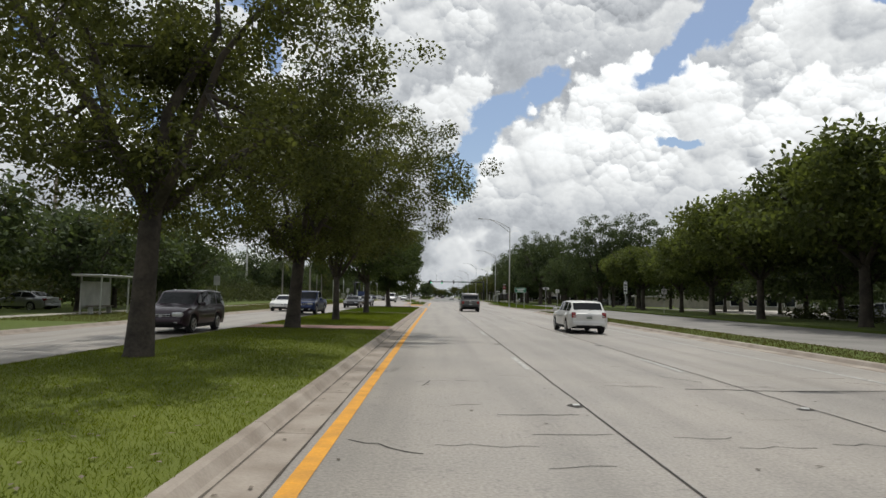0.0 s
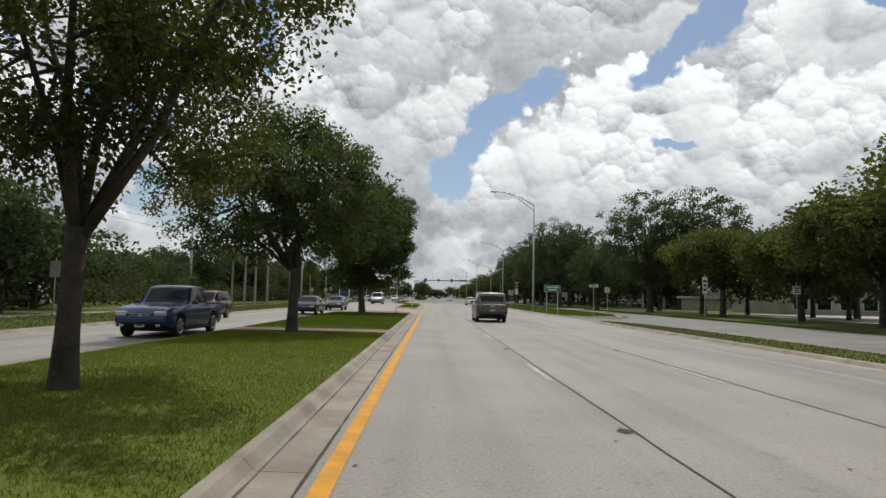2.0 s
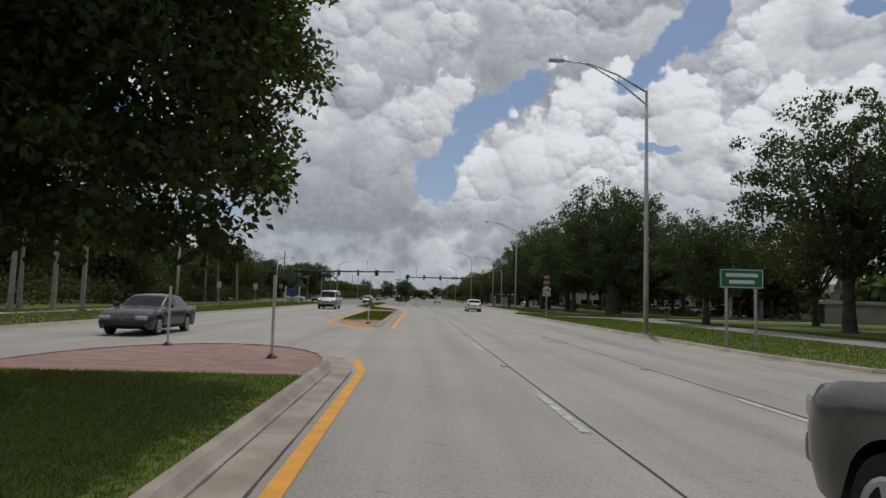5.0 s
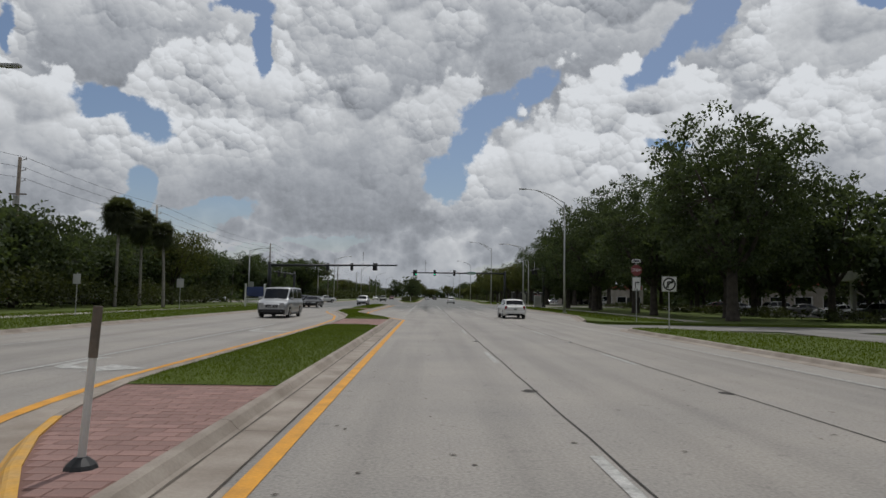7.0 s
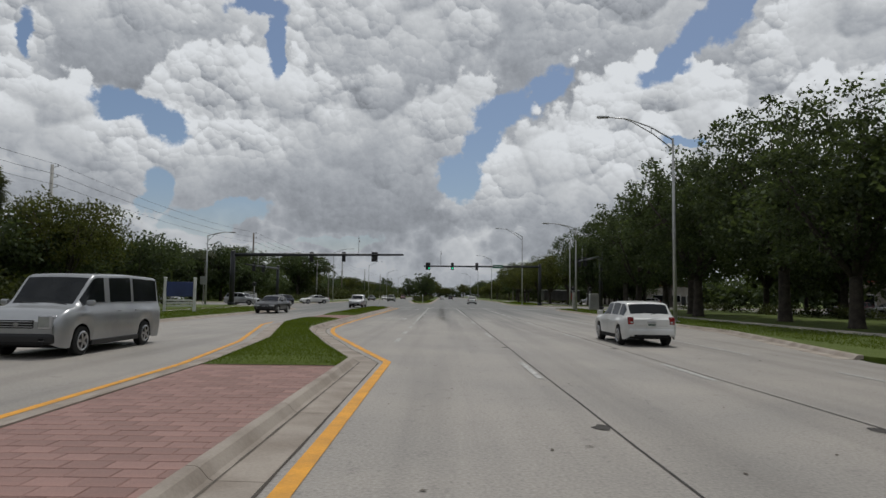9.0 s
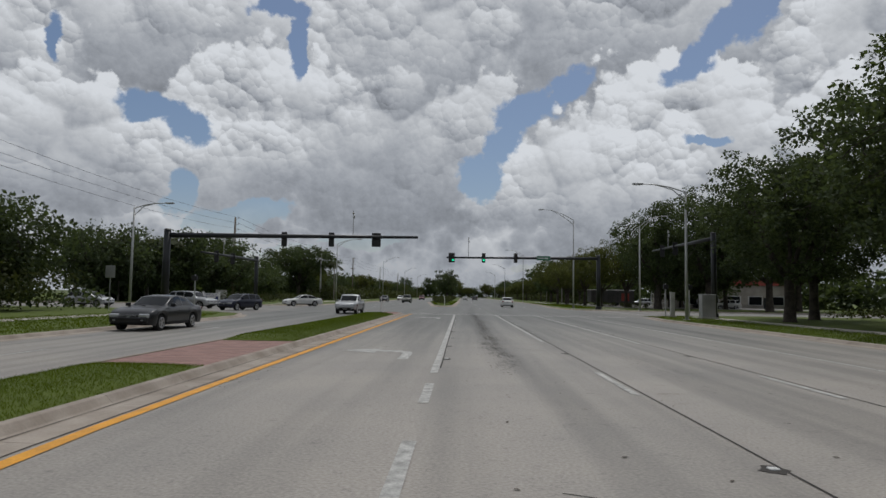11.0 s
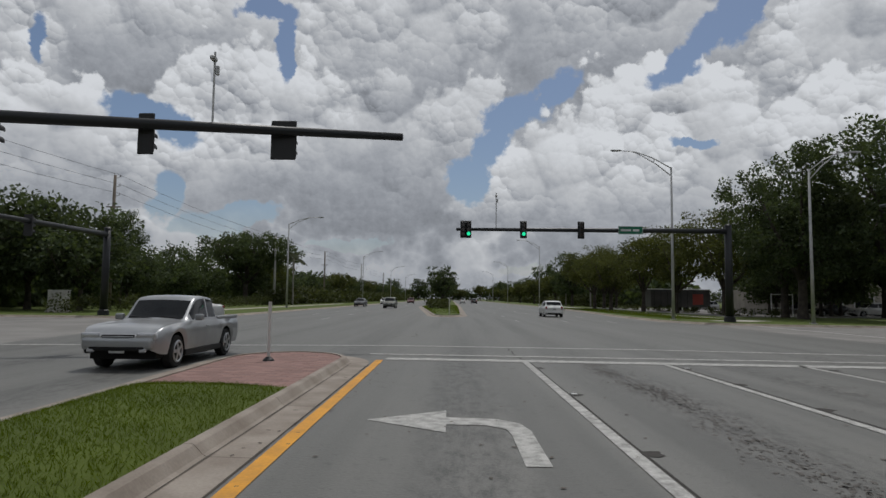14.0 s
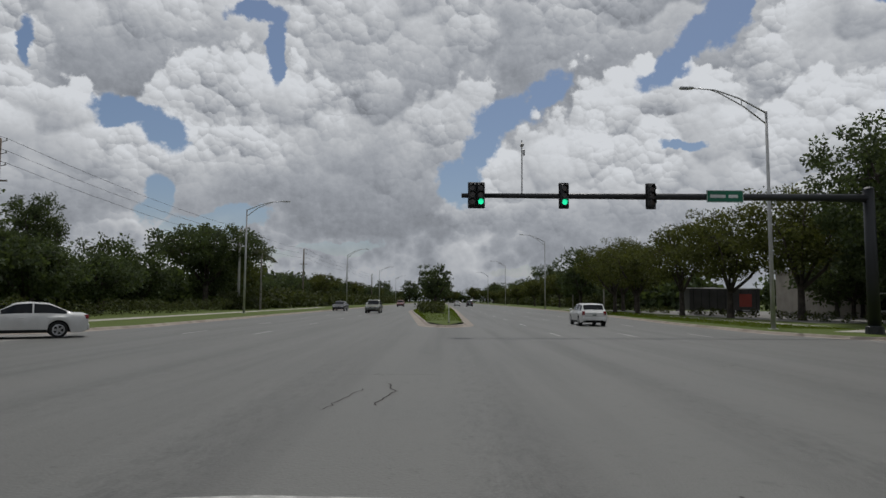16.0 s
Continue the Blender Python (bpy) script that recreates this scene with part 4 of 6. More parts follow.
KINDS["low_far"] = [tree(70 + k, 7.6, 4.6, 1.8, 0.18, 150, 30, 0.37, "dark", "low dark broad-leaved tree in a distant thicket", clump_r=0.95, base=0.8) for k in range(2)]
KINDS["pine"] = [tree(60, 12.5, 3.4, 2.5, 0.2, 240, 70, 0.22, "dark", "tall wispy casuarina with drooping needles", clump_r=0.7, base=1.6, droop=0.9)]
USED = set()


def plant(kind, x, y, size=1.0, turn=None, rng=random.Random(9), group=""):
    kinds = KINDS[kind]
    k = rng.randrange(len(kinds))
    turn = rng.uniform(0, 360) if turn is None else turn
    m = pose(x, y, 0.1, 0, 0, turn)
    if (kind, k) in USED:
        ob = copy_thing(kinds[k], m)
    else:
        USED.add((kind, k))
        ob = kinds[k]
        ob.matrix_world = m
    ob.scale = (size, size, size * rng.uniform(0.94, 1.06))
    if group:
        ob["group"] = group
    return ob


RG, LG = "trees along the right verge", "trees along the left verge"
for x, y, k, s in ((29, 14, "poinciana", 1.35), (27.5, 25, "poinciana", 1.28), (32, 33, "ficus", 0.95), (27, 40, "poinciana", 1.22), (34, 50, "ficus", 0.98), (28, 55, "poinciana", 1.12),
                   (29, 67, "poinciana", 1.0), (30, 78, "poinciana", 0.86), (29.5, 91, "poinciana", 0.98), (27.5, 107, "ficus", 1.08), (33, 104, "ficus", 1.02), (33, 119, "oak", 1.0),
                   (42, 66, "ficus_far", 0.8), (44, 92, "ficus_far", 0.8), (66, 118, "ficus_far", 0.8), (24, 119.5, "ficus", 0.72)):
    plant(k, x, y, s, group=RG)
for x, y, k, s in ((23.5, 144, "ficus", 1.15), (27, 152, "ficus", 1.18), (22.5, 158, "ficus", 0.95), (24, 168, "ficus", 1.08), (22, 178, "ficus", 1.06), (25, 187, "ficus", 1.08), (22.5, 196, "ficus", 1.0),
                   (28, 203, "ficus", 1.0), (35, 150, "ficus_far", 0.9), (36, 165, "ficus_far", 0.9), (37, 182, "ficus_far", 0.9), (38, 198, "ficus_far", 0.95), (44, 145, "oak_far", 1.0)):
    plant(k, x, y, s, group=RG)
for x, y, k, s in ((34, 241, "ficus", 1.36), (28.5, 246, "ficus", 1.12), (30, 252, "ficus", 1.0), (27, 259, "oak", 1.2), (24.5, 267, "oak", 1.15), (23.5, 277, "oak", 1.1), (21.5, 287, "oak", 1.05), (21, 296, "oak", 1.05), (25, 306, "oak", 1.1),
                   (41, 238, "ficus_far", 1.3), (48, 244, "ficus_far", 1.2), (42, 255, "ficus_far", 1.0), (40, 275, "ficus_far", 0.85)):
    plant(k, x, y, s, group=RG)
# lower trees in the second row
for k in range(11):
    plant("low_far", 37.5 + (k * 37 % 5) * 0.9, 16 + k * 8.6, 1.1 + (k * 29 % 7) * 0.05, group=RG)
for k in range(6):
    plant("low_far", 41 + (k % 2) * 2.5, 147 + k * 10.5, 1.35, group=RG)
for k in range(5):
    plant("low_far", 37 + (k % 3) * 3.0, 258 + k * 3.2, 1.1, group=RG)
tr = random.Random(3)
for k in range(26):
    plant(tr.choice(["oak_far", "ficus_far", "oak_far"]), 24 + tr.uniform(-2, 10) + k * 0.25, 316 + k * 13 + tr.uniform(-4, 4), tr.uniform(0.75, 0.95), group=RG)
# left side
for x, y, s in ((-54, 197, 0.7), (-62, 202, 0.75), (-50, 189, 0.7), (-70, 199, 0.75), (-47, 202, 0.6)):
    plant("ficus_far", x, y, s, group=LG)
for x, y, s in ((-31, 33, 0.62), (-35, 41, 0.66), (-30, 25, 0.6), (-36, 52, 0.55), (-34, 19, 0.62)):
    plant("ficus_far", x, y, s, group=LG)
for k in range(15):
    plant("low_far", -33 - tr.uniform(0, 9), 28 + k * 11 + tr.uniform(-3, 3), (tr.uniform(1.0, 1.15) if k < 4 else tr.uniform(0.72, 0.9)) if k < 9 else tr.uniform(0.95, 1.2), group=LG)
for k in range(15):
    plant(tr.choice(["ficus_far", "ficus_far", "oak_far"]), -46 - tr.uniform(0, 9), 30 + k * 12 + tr.uniform(-3, 3), tr.uniform(0.5, 0.62) if k < 8 else tr.uniform(0.68, 0.82), group=LG)
for x, y, k, s in ((-38, 190, "low", 1.1), (-33, 193, "low", 1.05), (-46, 184, "ficus_far", 0.7), (-36, 176, "low", 1.15), (-42, 196, "low", 1.2), (-34, 150, "low", 1.15), (-33, 137, "low", 1.2), (-37, 128, "low", 1.25), (-40, 160, "ficus_far", 0.68), (-35, 166, "low", 1.1), (-32.2, 178.5, "oak", 1.05)):
    plant(k, x, y, s, group=LG)
for x, y, k, s in ((-46, 270, "pine", 1.0), (-50, 276, "pine", 0.9), (-40, 302, "spread", 1.25), (-42, 246, "low", 1.45), (-36, 244, "low", 1.2), (-48, 250, "ficus_far", 0.8), (-53, 240, "low", 1.5), (-60, 246, "ficus_far", 0.8), (-46, 240, "low", 1.3), (-39, 258, "low", 1.0), (-38, 268, "low", 0.9)):
    plant(k, x, y, s, group=LG)
for k in range(24):
    plant(tr.choice(["low_far", "oak_far", "low_far"]), -34 - tr.uniform(0, 12), 278 + k * 15 + tr.uniform(-4, 4), tr.uniform(0.8, 1.1), group=LG)
for k in range(16):
    plant("oak_far", -62 - tr.uniform(0, 25), 215 + k * 26, tr.uniform(0.8, 1.0), group=LG)
for x, y, s in ((-25, 45, 1.05), (-27, 54, 1.2), (-25.5, 64, 1.05), (-28, 36, 1.2), (-26.5, 28, 1.1), (-29, 73, 1.15)):
    plant("low", x, y, s, group=LG)
# far median trees and the end of the view
for x, y, k, s in ((-5.2, 338, "ficus_far", 0.64), (-5.4, 352, "ficus_far", 0.5), (-5.2, 420, "oak_far", 1.0), (-5.2, 470, "oak_far", 1.0)):
    plant(k, x, y, s, group="trees on the far median")
for k in range(26):
    plant(tr.choice(["ficus_far", "oak_far"]), -130 + k * 10.5 + tr.uniform(-3, 3), 640 + tr.uniform(0, 60), tr.uniform(0.9, 1.2), group="far tree line")


def frond(v, f, base, az, rise, length, width, rng, blades=12, sag=1.0):
    """One feathered palm frond: a drooping rib with paired blades."""
    for k in range(blades):
        s0 = 0.18 + 0.8 * k / blades
        for side in (-1, 1):
            def rib(s):
                out = length * s * math.cos(rise) * (1 - 0.12 * s)
                return Vector((base[0] + out * math.cos(az), base[1] + out * math.sin(az), base[2] + length * s * math.sin(rise) - sag * length * 0.55 * s * s))
            a, b = rib(s0), rib(min(1.0, s0 + 0.07))
            w = width * (1 - abs(s0 - 0.45)) * (0.8 + 0.4 * rng.random())
            d = Vector((-math.sin(az) * side, math.cos(az) * side, -0.45)).normalized()
            fwd = (b - a).normalized()
            tip = a + (d + fwd * 0.7) * w
            n = len(v)
            v += [tuple(a), tuple(b), tuple(tip)]
            f.append((n, n + 1, n + 2))


def palm(seed, height, ball, fronds, label, lean=(0.0, 0.0)):
    rng = np.random.default_rng(seed)
    root = thing("palm_tree", 0, 0)
    tagged(root, label, "palm tree")
    head = (lean[0], lean[1], height)
    part("trunk", tube_bm([(0, 0, -0.1), (0, 0, 0.3), (lean[0] * 0.4, lean[1] * 0.4, height * 0.5), head], [0.22, 0.165, 0.13, 0.12], 9), M["palm_bark"], root, smooth=True)
    if ball:
        # fan leaves held all round on stalks, each a spray of narrow blades with hanging tips, and a skirt of old ones below
        v, f = [], []
        for k in range(fronds):
            loose = fronds < 80
            az, rise = rng.uniform(0, 2 * math.pi), radians(rng.uniform(-28, 80) if loose else rng.uniform(-60, 78) if k % 4 else rng.uniform(-82, -55))
            out = Vector((math.cos(az) * math.cos(rise), math.sin(az) * math.cos(rise), math.sin(rise)))
            side = Vector((-math.sin(az), math.cos(az), 0))
            hub = Vector(head) + out * ball * rng.uniform(0.25, 0.5)
            n = len(v)
            v += [tuple(Vector(head) + side * 0.02), tuple(Vector(head) - side * 0.02), tuple(hub)]
            f.append((n, n + 1, n + 2))
            size = ball * (rng.uniform(0.50, 0.66) if loose else rng.uniform(0.42, 0.60))
            for j in range(22):
                b = radians(-110 + 220 * j / 21 + rng.uniform(-4, 4))
                d = out * math.cos(b) + side * math.sin(b)
                w = d.cross(out.cross(side)).normalized() * size * 0.042
                mid = hub + d * size * 0.55
                tip = hub + d * size * rng.uniform(0.85, 1.05) - Vector((0, 0, size * rng.uniform(0.12, 0.38)))
                n = len(v)
                v += [tuple(hub), tuple(mid + w), tuple(tip), tuple(mid - w)]
                f.append((n, n + 1, n + 2, n + 3))
        data_mesh("crown", v, f, M["palm"], root)
        return root
    v, f = [], []
    for k in range(fronds):
        az = 2 * math.pi * k / fronds * 2.4 + rng.random() * 0.5
        rise = radians(rng.uniform(5, 70))
        frond(v, f, head, az, rise, 2.9, 0.75, rng, 14, 1.15)
    data_mesh("crown", v, f, M["palm"], root)
    return root


for seed, x, y, h, ball, n, lab, lean in ((1, -23.2, 105.0, 10.2, 2.1, 34, "tall slender fan palm on the verge", (0.2, 0)), (2, -23.0, 109, 10.7, 2.1, 34, "tall slender fan palm on the verge", (0.1, 0)),
                                          (3, -21.7, 110, 10.3, 2.1, 32, "tall leaning fan palm on the verge", (0.5, 0.2)), (4, -26.9, 112, 6.9, 0, 22, "shorter palm with drooping fronds", (0, 0)),
                                          (5, -29.5, 158.2, 9.0, 2.25, 170, "cabbage palm with a round head", (0, 0)), (6, -29.1, 162.5, 8.3, 2.25, 170, "cabbage palm with a round head", (0.1, 0)),
                                          (7, -25.4, 159.4, 7.2, 1.7, 100, "short cabbage palm with ragged fronds", (0.3, 0)),
                                          (9, -50.0, 240, 8.6, 0, 22, "palm behind the street corner", (0, 0)), (10, -46.0, 240.5, 8.0, 0, 22, "palm behind the street corner", (0.2, 0)), (11, -43.0, 240, 8.4, 0, 22, "palm behind the street corner", (0, 0)),
                                          (12, -27.5, 64, 7.8, 0, 18, "palm beside the bus shelter", (0, 0)), (13, 26, 322, 7.0, 2.1, 40, "cabbage palm far down the verge", (0, 0)), (14, 25, 345, 7.4, 2.1, 40, "cabbage palm far down the verge", (0, 0)),
                                          (15, -31, 300, 8.2, 0, 18, "palm among the roadside trees", (0, 0))):
    p = palm(seed, h, ball, n, lab, lean)
    p.matrix_world = pose(x, y, 0.1, 0, 0, 30 * seed)
    p["group"] = "palms"


def hedge(x0, y0, x1, y1, w, h, seed, label, mat="hedge", leaf=0.22, dens=26):
    """A clipped or wild band of leaves on the ground."""
    rng = np.random.default_rng(seed)
    ln = math.hypot(x1 - x0, y1 - y0)
    n = int(ln * w * 1.4) + 4
    s = rng.random(n)
    # a wild top: heights that rise and fall along the band
    wave = sum(np.sin(s * ln / p + rng.uniform(0, 6.28)) for p in (1.9, 3.7, 7.1)) / 3 if h > 2.5 else np.zeros(n)
    cs = np.stack([x0 + (x1 - x0) * s + rng.uniform(-w / 2, w / 2, n), y0 + (y1 - y0) * s + rng.uniform(-w / 2, w / 2, n) * 0.2, 0.1 + h * (0.15 + (0.62 + 0.36 * wave) * rng.random(n))], 1)
    v, f = leaf_cloud(cs, np.full(n, h * 0.36), dens, leaf, rng, 0.0, 0.8)
    v[:, 2] = np.maximum(v[:, 2], 0.02)
    return tagged(np_mesh("hedge", v, f, M[mat]), label, "hedge", kind="stuff")


hedge(-31, 20, -31, 196, 4.5, 3.0, 1, "wild green thicket behind the sidewalk", leaf=0.3, dens=22)
hedge(-80, 199, -31, 200, 2.5, 3.2, 9, "dark thicket along the side street", "dark", 0.4, 26)
hedge(-33.5, 236, -33.5, 290, 3.0, 1.6, 2, "clipped dark hedge along the corner verge")
hedge(-34, 296, -31, 620, 5.0, 3.4, 3, "wild green thicket along the far road", leaf=0.7, dens=10)
hedge(33, 8, 33, 60, 2.5, 1.2, 4, "dark shrubs below the trees")
hedge(33, 142, 33, 208, 2.5, 1.1, 5, "dark shrubs below the trees")
hedge(-5.2, 275, -5.0, 470, 2.6, 1.3, 6, "clipped dark shrubs on the far median", leaf=0.3)
for x0, y0, x1, y1, w, h, s in ((62, -40, 62, 104, 4, 6.0, 11), (47, 142, 47, 156, 4, 6.5, 12), (66, 252, 60, 330, 4, 6, 13), (46, 330, 50, 640, 8, 7.5, 14), (-47, 0, -47, 200, 6, 6.5, 15),
                                (-52, 238, -50, 330, 6, 6.0, 16), (-48, 330, -50, 640, 8, 7.5, 17), (-220, 690, 240, 690, 5, 9, 18), (-160, 150, -60, 203, 6, 6, 19), (60, 150, 160, 206, 6, 7, 20), (60, 238, 160, 262, 6, 7, 21)):
    hedge(x0, y0, x1, y1, w, h, s, "dense dark thicket and small trees behind the verge", "dark", 0.6 if h < 6.6 and abs(y1 - y0) > 120 else 1.15 if h < 7 else 1.5, 38 if h < 6.6 and abs(y1 - y0) > 120 else 12 if h < 7 else 9)
hedge(27.5, 248, 26, 300, 1.2, 0.9, 7, "low clipped hedge behind the corner")
hedge(30, 320, 33, 620, 5.0, 3.2, 8, "dark thicket along the far road", leaf=0.7, dens=10)


# ---------------------------------------------------------------- poles, lamps, signals, signs
def street_lamp(x, y, h, arm=4.3, rise=1.35, turn=0.0, label="tall galvanised street lamp with a double bracket arm", r=0.13, dbl=True):
    """The arm reaches towards -x before turning."""
    root = thing("street_lamp", x, y, 0.1, turn)
    tagged(root, label, "street lamp", "street lamps")
    part("base_plate", box_bm((0.42, 0.42, 0.06), (0, 0, 0.03), 0.01), M["steel"], root)
    part("pole", tube_bm([(0, 0, 0), (0, 0, h * 0.5), (0, 0, h)], [r, r * 0.8, r * 0.55], 10), M["steel"], root, smooth=True)
    up = [(0, 0, h - 0.1), (-arm * 0.35, 0, h + rise * 0.55), (-arm * 0.68, 0, h + rise * 0.92), (-arm, 0, h + rise)]
    part("bracket_arm", tube_bm(up, [0.05, 0.045, 0.04, 0.035], 7), M["steel"], root, smooth=True)
    if dbl:
        low = [(0, 0, h - 0.75), (-arm * 0.3, 0, h + rise * 0.2), (-arm * 0.62, 0, h + rise * 0.78), (-arm * 0.75, 0, h + rise * 0.93)]
        part("bracket_arm", tube_bm(low, [0.045, 0.04, 0.035, 0.03], 7), M["steel"], root, smooth=True)
        part("strut", tube_bm([(-arm * 0.33, 0, h + rise * 0.22), (-arm * 0.33, 0, h + rise * 0.5)], 0.025, 6), M["steel"], root)
    bm = box_bm((0.8, 0.26, 0.12), (-arm - 0.3, 0, h + rise), 0.04, segs=2)
    lum = part("luminaire", bm, M["steel"], root, smooth=False)
    part("lens", box_bm((0.5, 0.2, 0.03), (-arm - 0.35, 0, h + rise - 0.07), 0.01), M["lamp_clear"], lum)
    return root


for x, y, h, kw in ((12.9, 17.3, 12.0, {}), (11.25, 98.4, 12.2, {}), (15.2, 164.8, 12.0, {}), (15.6, 197.0, 9.5, dict(arm=3.2, rise=0.5)), (14.9, 240.4, 12.6, {}),
                    (22.2, 233.2, 11.0, dict(turn=180, arm=3.0, rise=1.3)), (16.3, 329, 13.2, {}), (16.6, 410, 13.0, {}), (16.8, 490, 13.0, {}),
                    (-19.2, 119.6, 8.6, dict(turn=180, arm=3.6, rise=1.2)), (-29.6, 204.4, 8.8, dict(turn=180, arm=2.8, rise=0.4)), (-25.2, 273.3, 11.3, dict(turn=180, arm=4.0, rise=0.9)),
                    (-25.8, 352, 12, dict(turn=180)), (-25.9, 430, 12, dict(turn=180)), (-25.9, 510, 12, dict(turn=180)), (-21, 45, 11.5, dict(turn=180))):
    street_lamp(x, y, h, **kw)


def signal_head(parent, at, face, lit=None, wide=False):
    """Three lenses on a black backplate; face: +1 shows them to +y, -1 to -y."""
    x, y, z = at
    w = 0.82 if wide else 0.5
    head = part("signal_head", box_bm((w, 0.05, 1.28), (x, y, z), 0.03), M["black"], parent)
    for cx in ((-0.2, 0.2) if wide else (0.0,)):
        part("housing", box_bm((0.34, 0.22, 1.06), (x + cx, y + 0.13 * face, z), 0.03), M["black"], head)
        for k in range(3):
            zz = z + 0.34 - 0.34 * k
            on = lit is not None and k == 2 and (not wide or cx > 0)
            bm = bmesh.new()
            add_disc(bm, (x + cx, y + 0.25 * face, zz), 0.13, 0.02, "y", 18)
            part("lens", bm, M["green_lit" if on else "lens_off"], head, "lit green lens" if on else "")
            ring = bmesh.new()
            pts = [Vector((x + cx + 0.15 * math.cos(a), 0, zz + 0.15 * math.sin(a))) for a in (radians(-20 + 22 * j) for j in range(11))]
            lo = [ring.verts.new((q.x, y + 0.24 * face, q.z)) for q in pts]
            hi = [ring.verts.new((q.x, y + 0.46 * face, q.z)) for q in pts]
            for i in range(10):
                ring.faces.new((lo[i], lo[i + 1], hi[i + 1], hi[i]))
            part("visor", ring, M["black"], head)
    return head


def signal_mast(x, y, h, end, r=0.24, label="black steel signal mast with a long arm over the road", heads=(), face=-1, antenna=None, sign=None):
    root = thing("traffic_signal", x, y, 0.1)
    tagged(root, label, "traffic signal", "signals of the junction")
    ex, ey, ez = end[0] - x, end[1] - y, end[2] - 0.1
    part("base", tube_bm([(0, 0, 0), (0, 0, 0.35), (0, 0, 0.42)], [r * 1.6, r * 1.5, r * 1.1], 12), M["mast"], root)
    part("mast_pole", tube_bm([(0, 0, 0), (0, 0, h * 0.6), (0, 0, h + 0.45)], [r * 1.12, r, r * 0.95], 12), M["mast"], root, smooth=True)
    part("cap", tube_bm([(0, 0, h + 0.45), (0, 0, h + 0.55)], [r * 1.05, r * 0.6], 12), M["mast"], root)
    part("mast_arm", tube_bm([(0, 0, h), (ex * 0.33, ey * 0.33, h + (ez - h) * 0.33), (ex * 0.66, ey * 0.66, h + (ez - h) * 0.66), (ex, ey, ez)], [r * 0.78, r * 0.66, r * 0.55, r * 0.42], 10), M["mast"], root, smooth=True)
    for s, lit, wide in heads:
        signal_head(root, (ex * s, ey * s + 0.22 * face, h + (ez - h) * s - (0.25 if face > 0 else 0.02)), face, lit, wide)
    if antenna:
        s, tall = antenna
        a = part("camera_mast", tube_bm([(ex * s, ey * s, h + (ez - h) * s), (ex * s, ey * s, h + (ez - h) * s + tall)], 0.035, 7), M["steel"], root)
        part("sensor", box_bm((0.16, 0.3, 0.14), (ex * s, ey * s - 0.1, h + (ez - h) * s + tall - 0.25), 0.03), M["steel"], a)
        part("sensor", box_bm((0.1, 0.1, 0.3), (ex * s + 0.1, ey * s, h + (ez - h) * s + tall - 0.6), 0.02), M["steel"], a)
    if sign:
        s, w, hh = sign
        at = (ex * s, ey * s - 0.22, h + (ez - h) * s)
        b = part("street_sign", box_bm((w, 0.05, hh), at, 0.015), M["sign_green"], root, "green street sign with white lettering")
        part("border", frame_bm(w - 0.04, hh - 0.04, 0.02, (at[0], at[1] - 0.028, at[2])), M["sign_white"], b)
        for k in range(2):
            part("lettering", box_bm((w * (0.42, 0.26)[k], 0.006, hh * 0.26), (at[0] + w * (-0.2, 0.22)[k], at[1] - 0.03, at[2])), M["sign_white"], b)
    return root


def frame_bm(w, h, t, at):
    bm = bmesh.new()
    for sx, sz, cx, cz in ((w, t, 0, h / 2), (w, t, 0, -h / 2), (t, h, w / 2, 0), (t, h, -w / 2, 0)):
        add_box(bm, (sx, 0.006, sz), (at[0] + cx, at[1], at[2] + cz))
    return bm


signal_mast(-25.8, 202.8, 6.25, (-5.0, 208.9, 6.98), 0.3, heads=((0.440, None, False), (0.631, None, False), (0.819, None, True)), face=1, antenna=(0.722, 2.4))
signal_mast(17.4, 235.6, 6.75, (-2.95, 234.8, 6.7), 0.27, heads=((0.965, 1, True), (0.756, 1, False), (0.546, None, False)), face=-1, antenna=(0.855, 2.75), sign=(0.364, 1.8, 0.6))
signal_mast(-27.9, 233.0, 5.75, (-28.3, 216.0, 5.8), 0.25, heads=((0.5, None, False), (0.78, None, False)), face=1, antenna=(0.65, 2.0))
signal_mast(20.0, 203.2, 6.6, (21.2, 224.3, 7.15), 0.22, heads=((0.77, None, False), (0.53, None, False)), face=1, antenna=(0.67, 1.9))


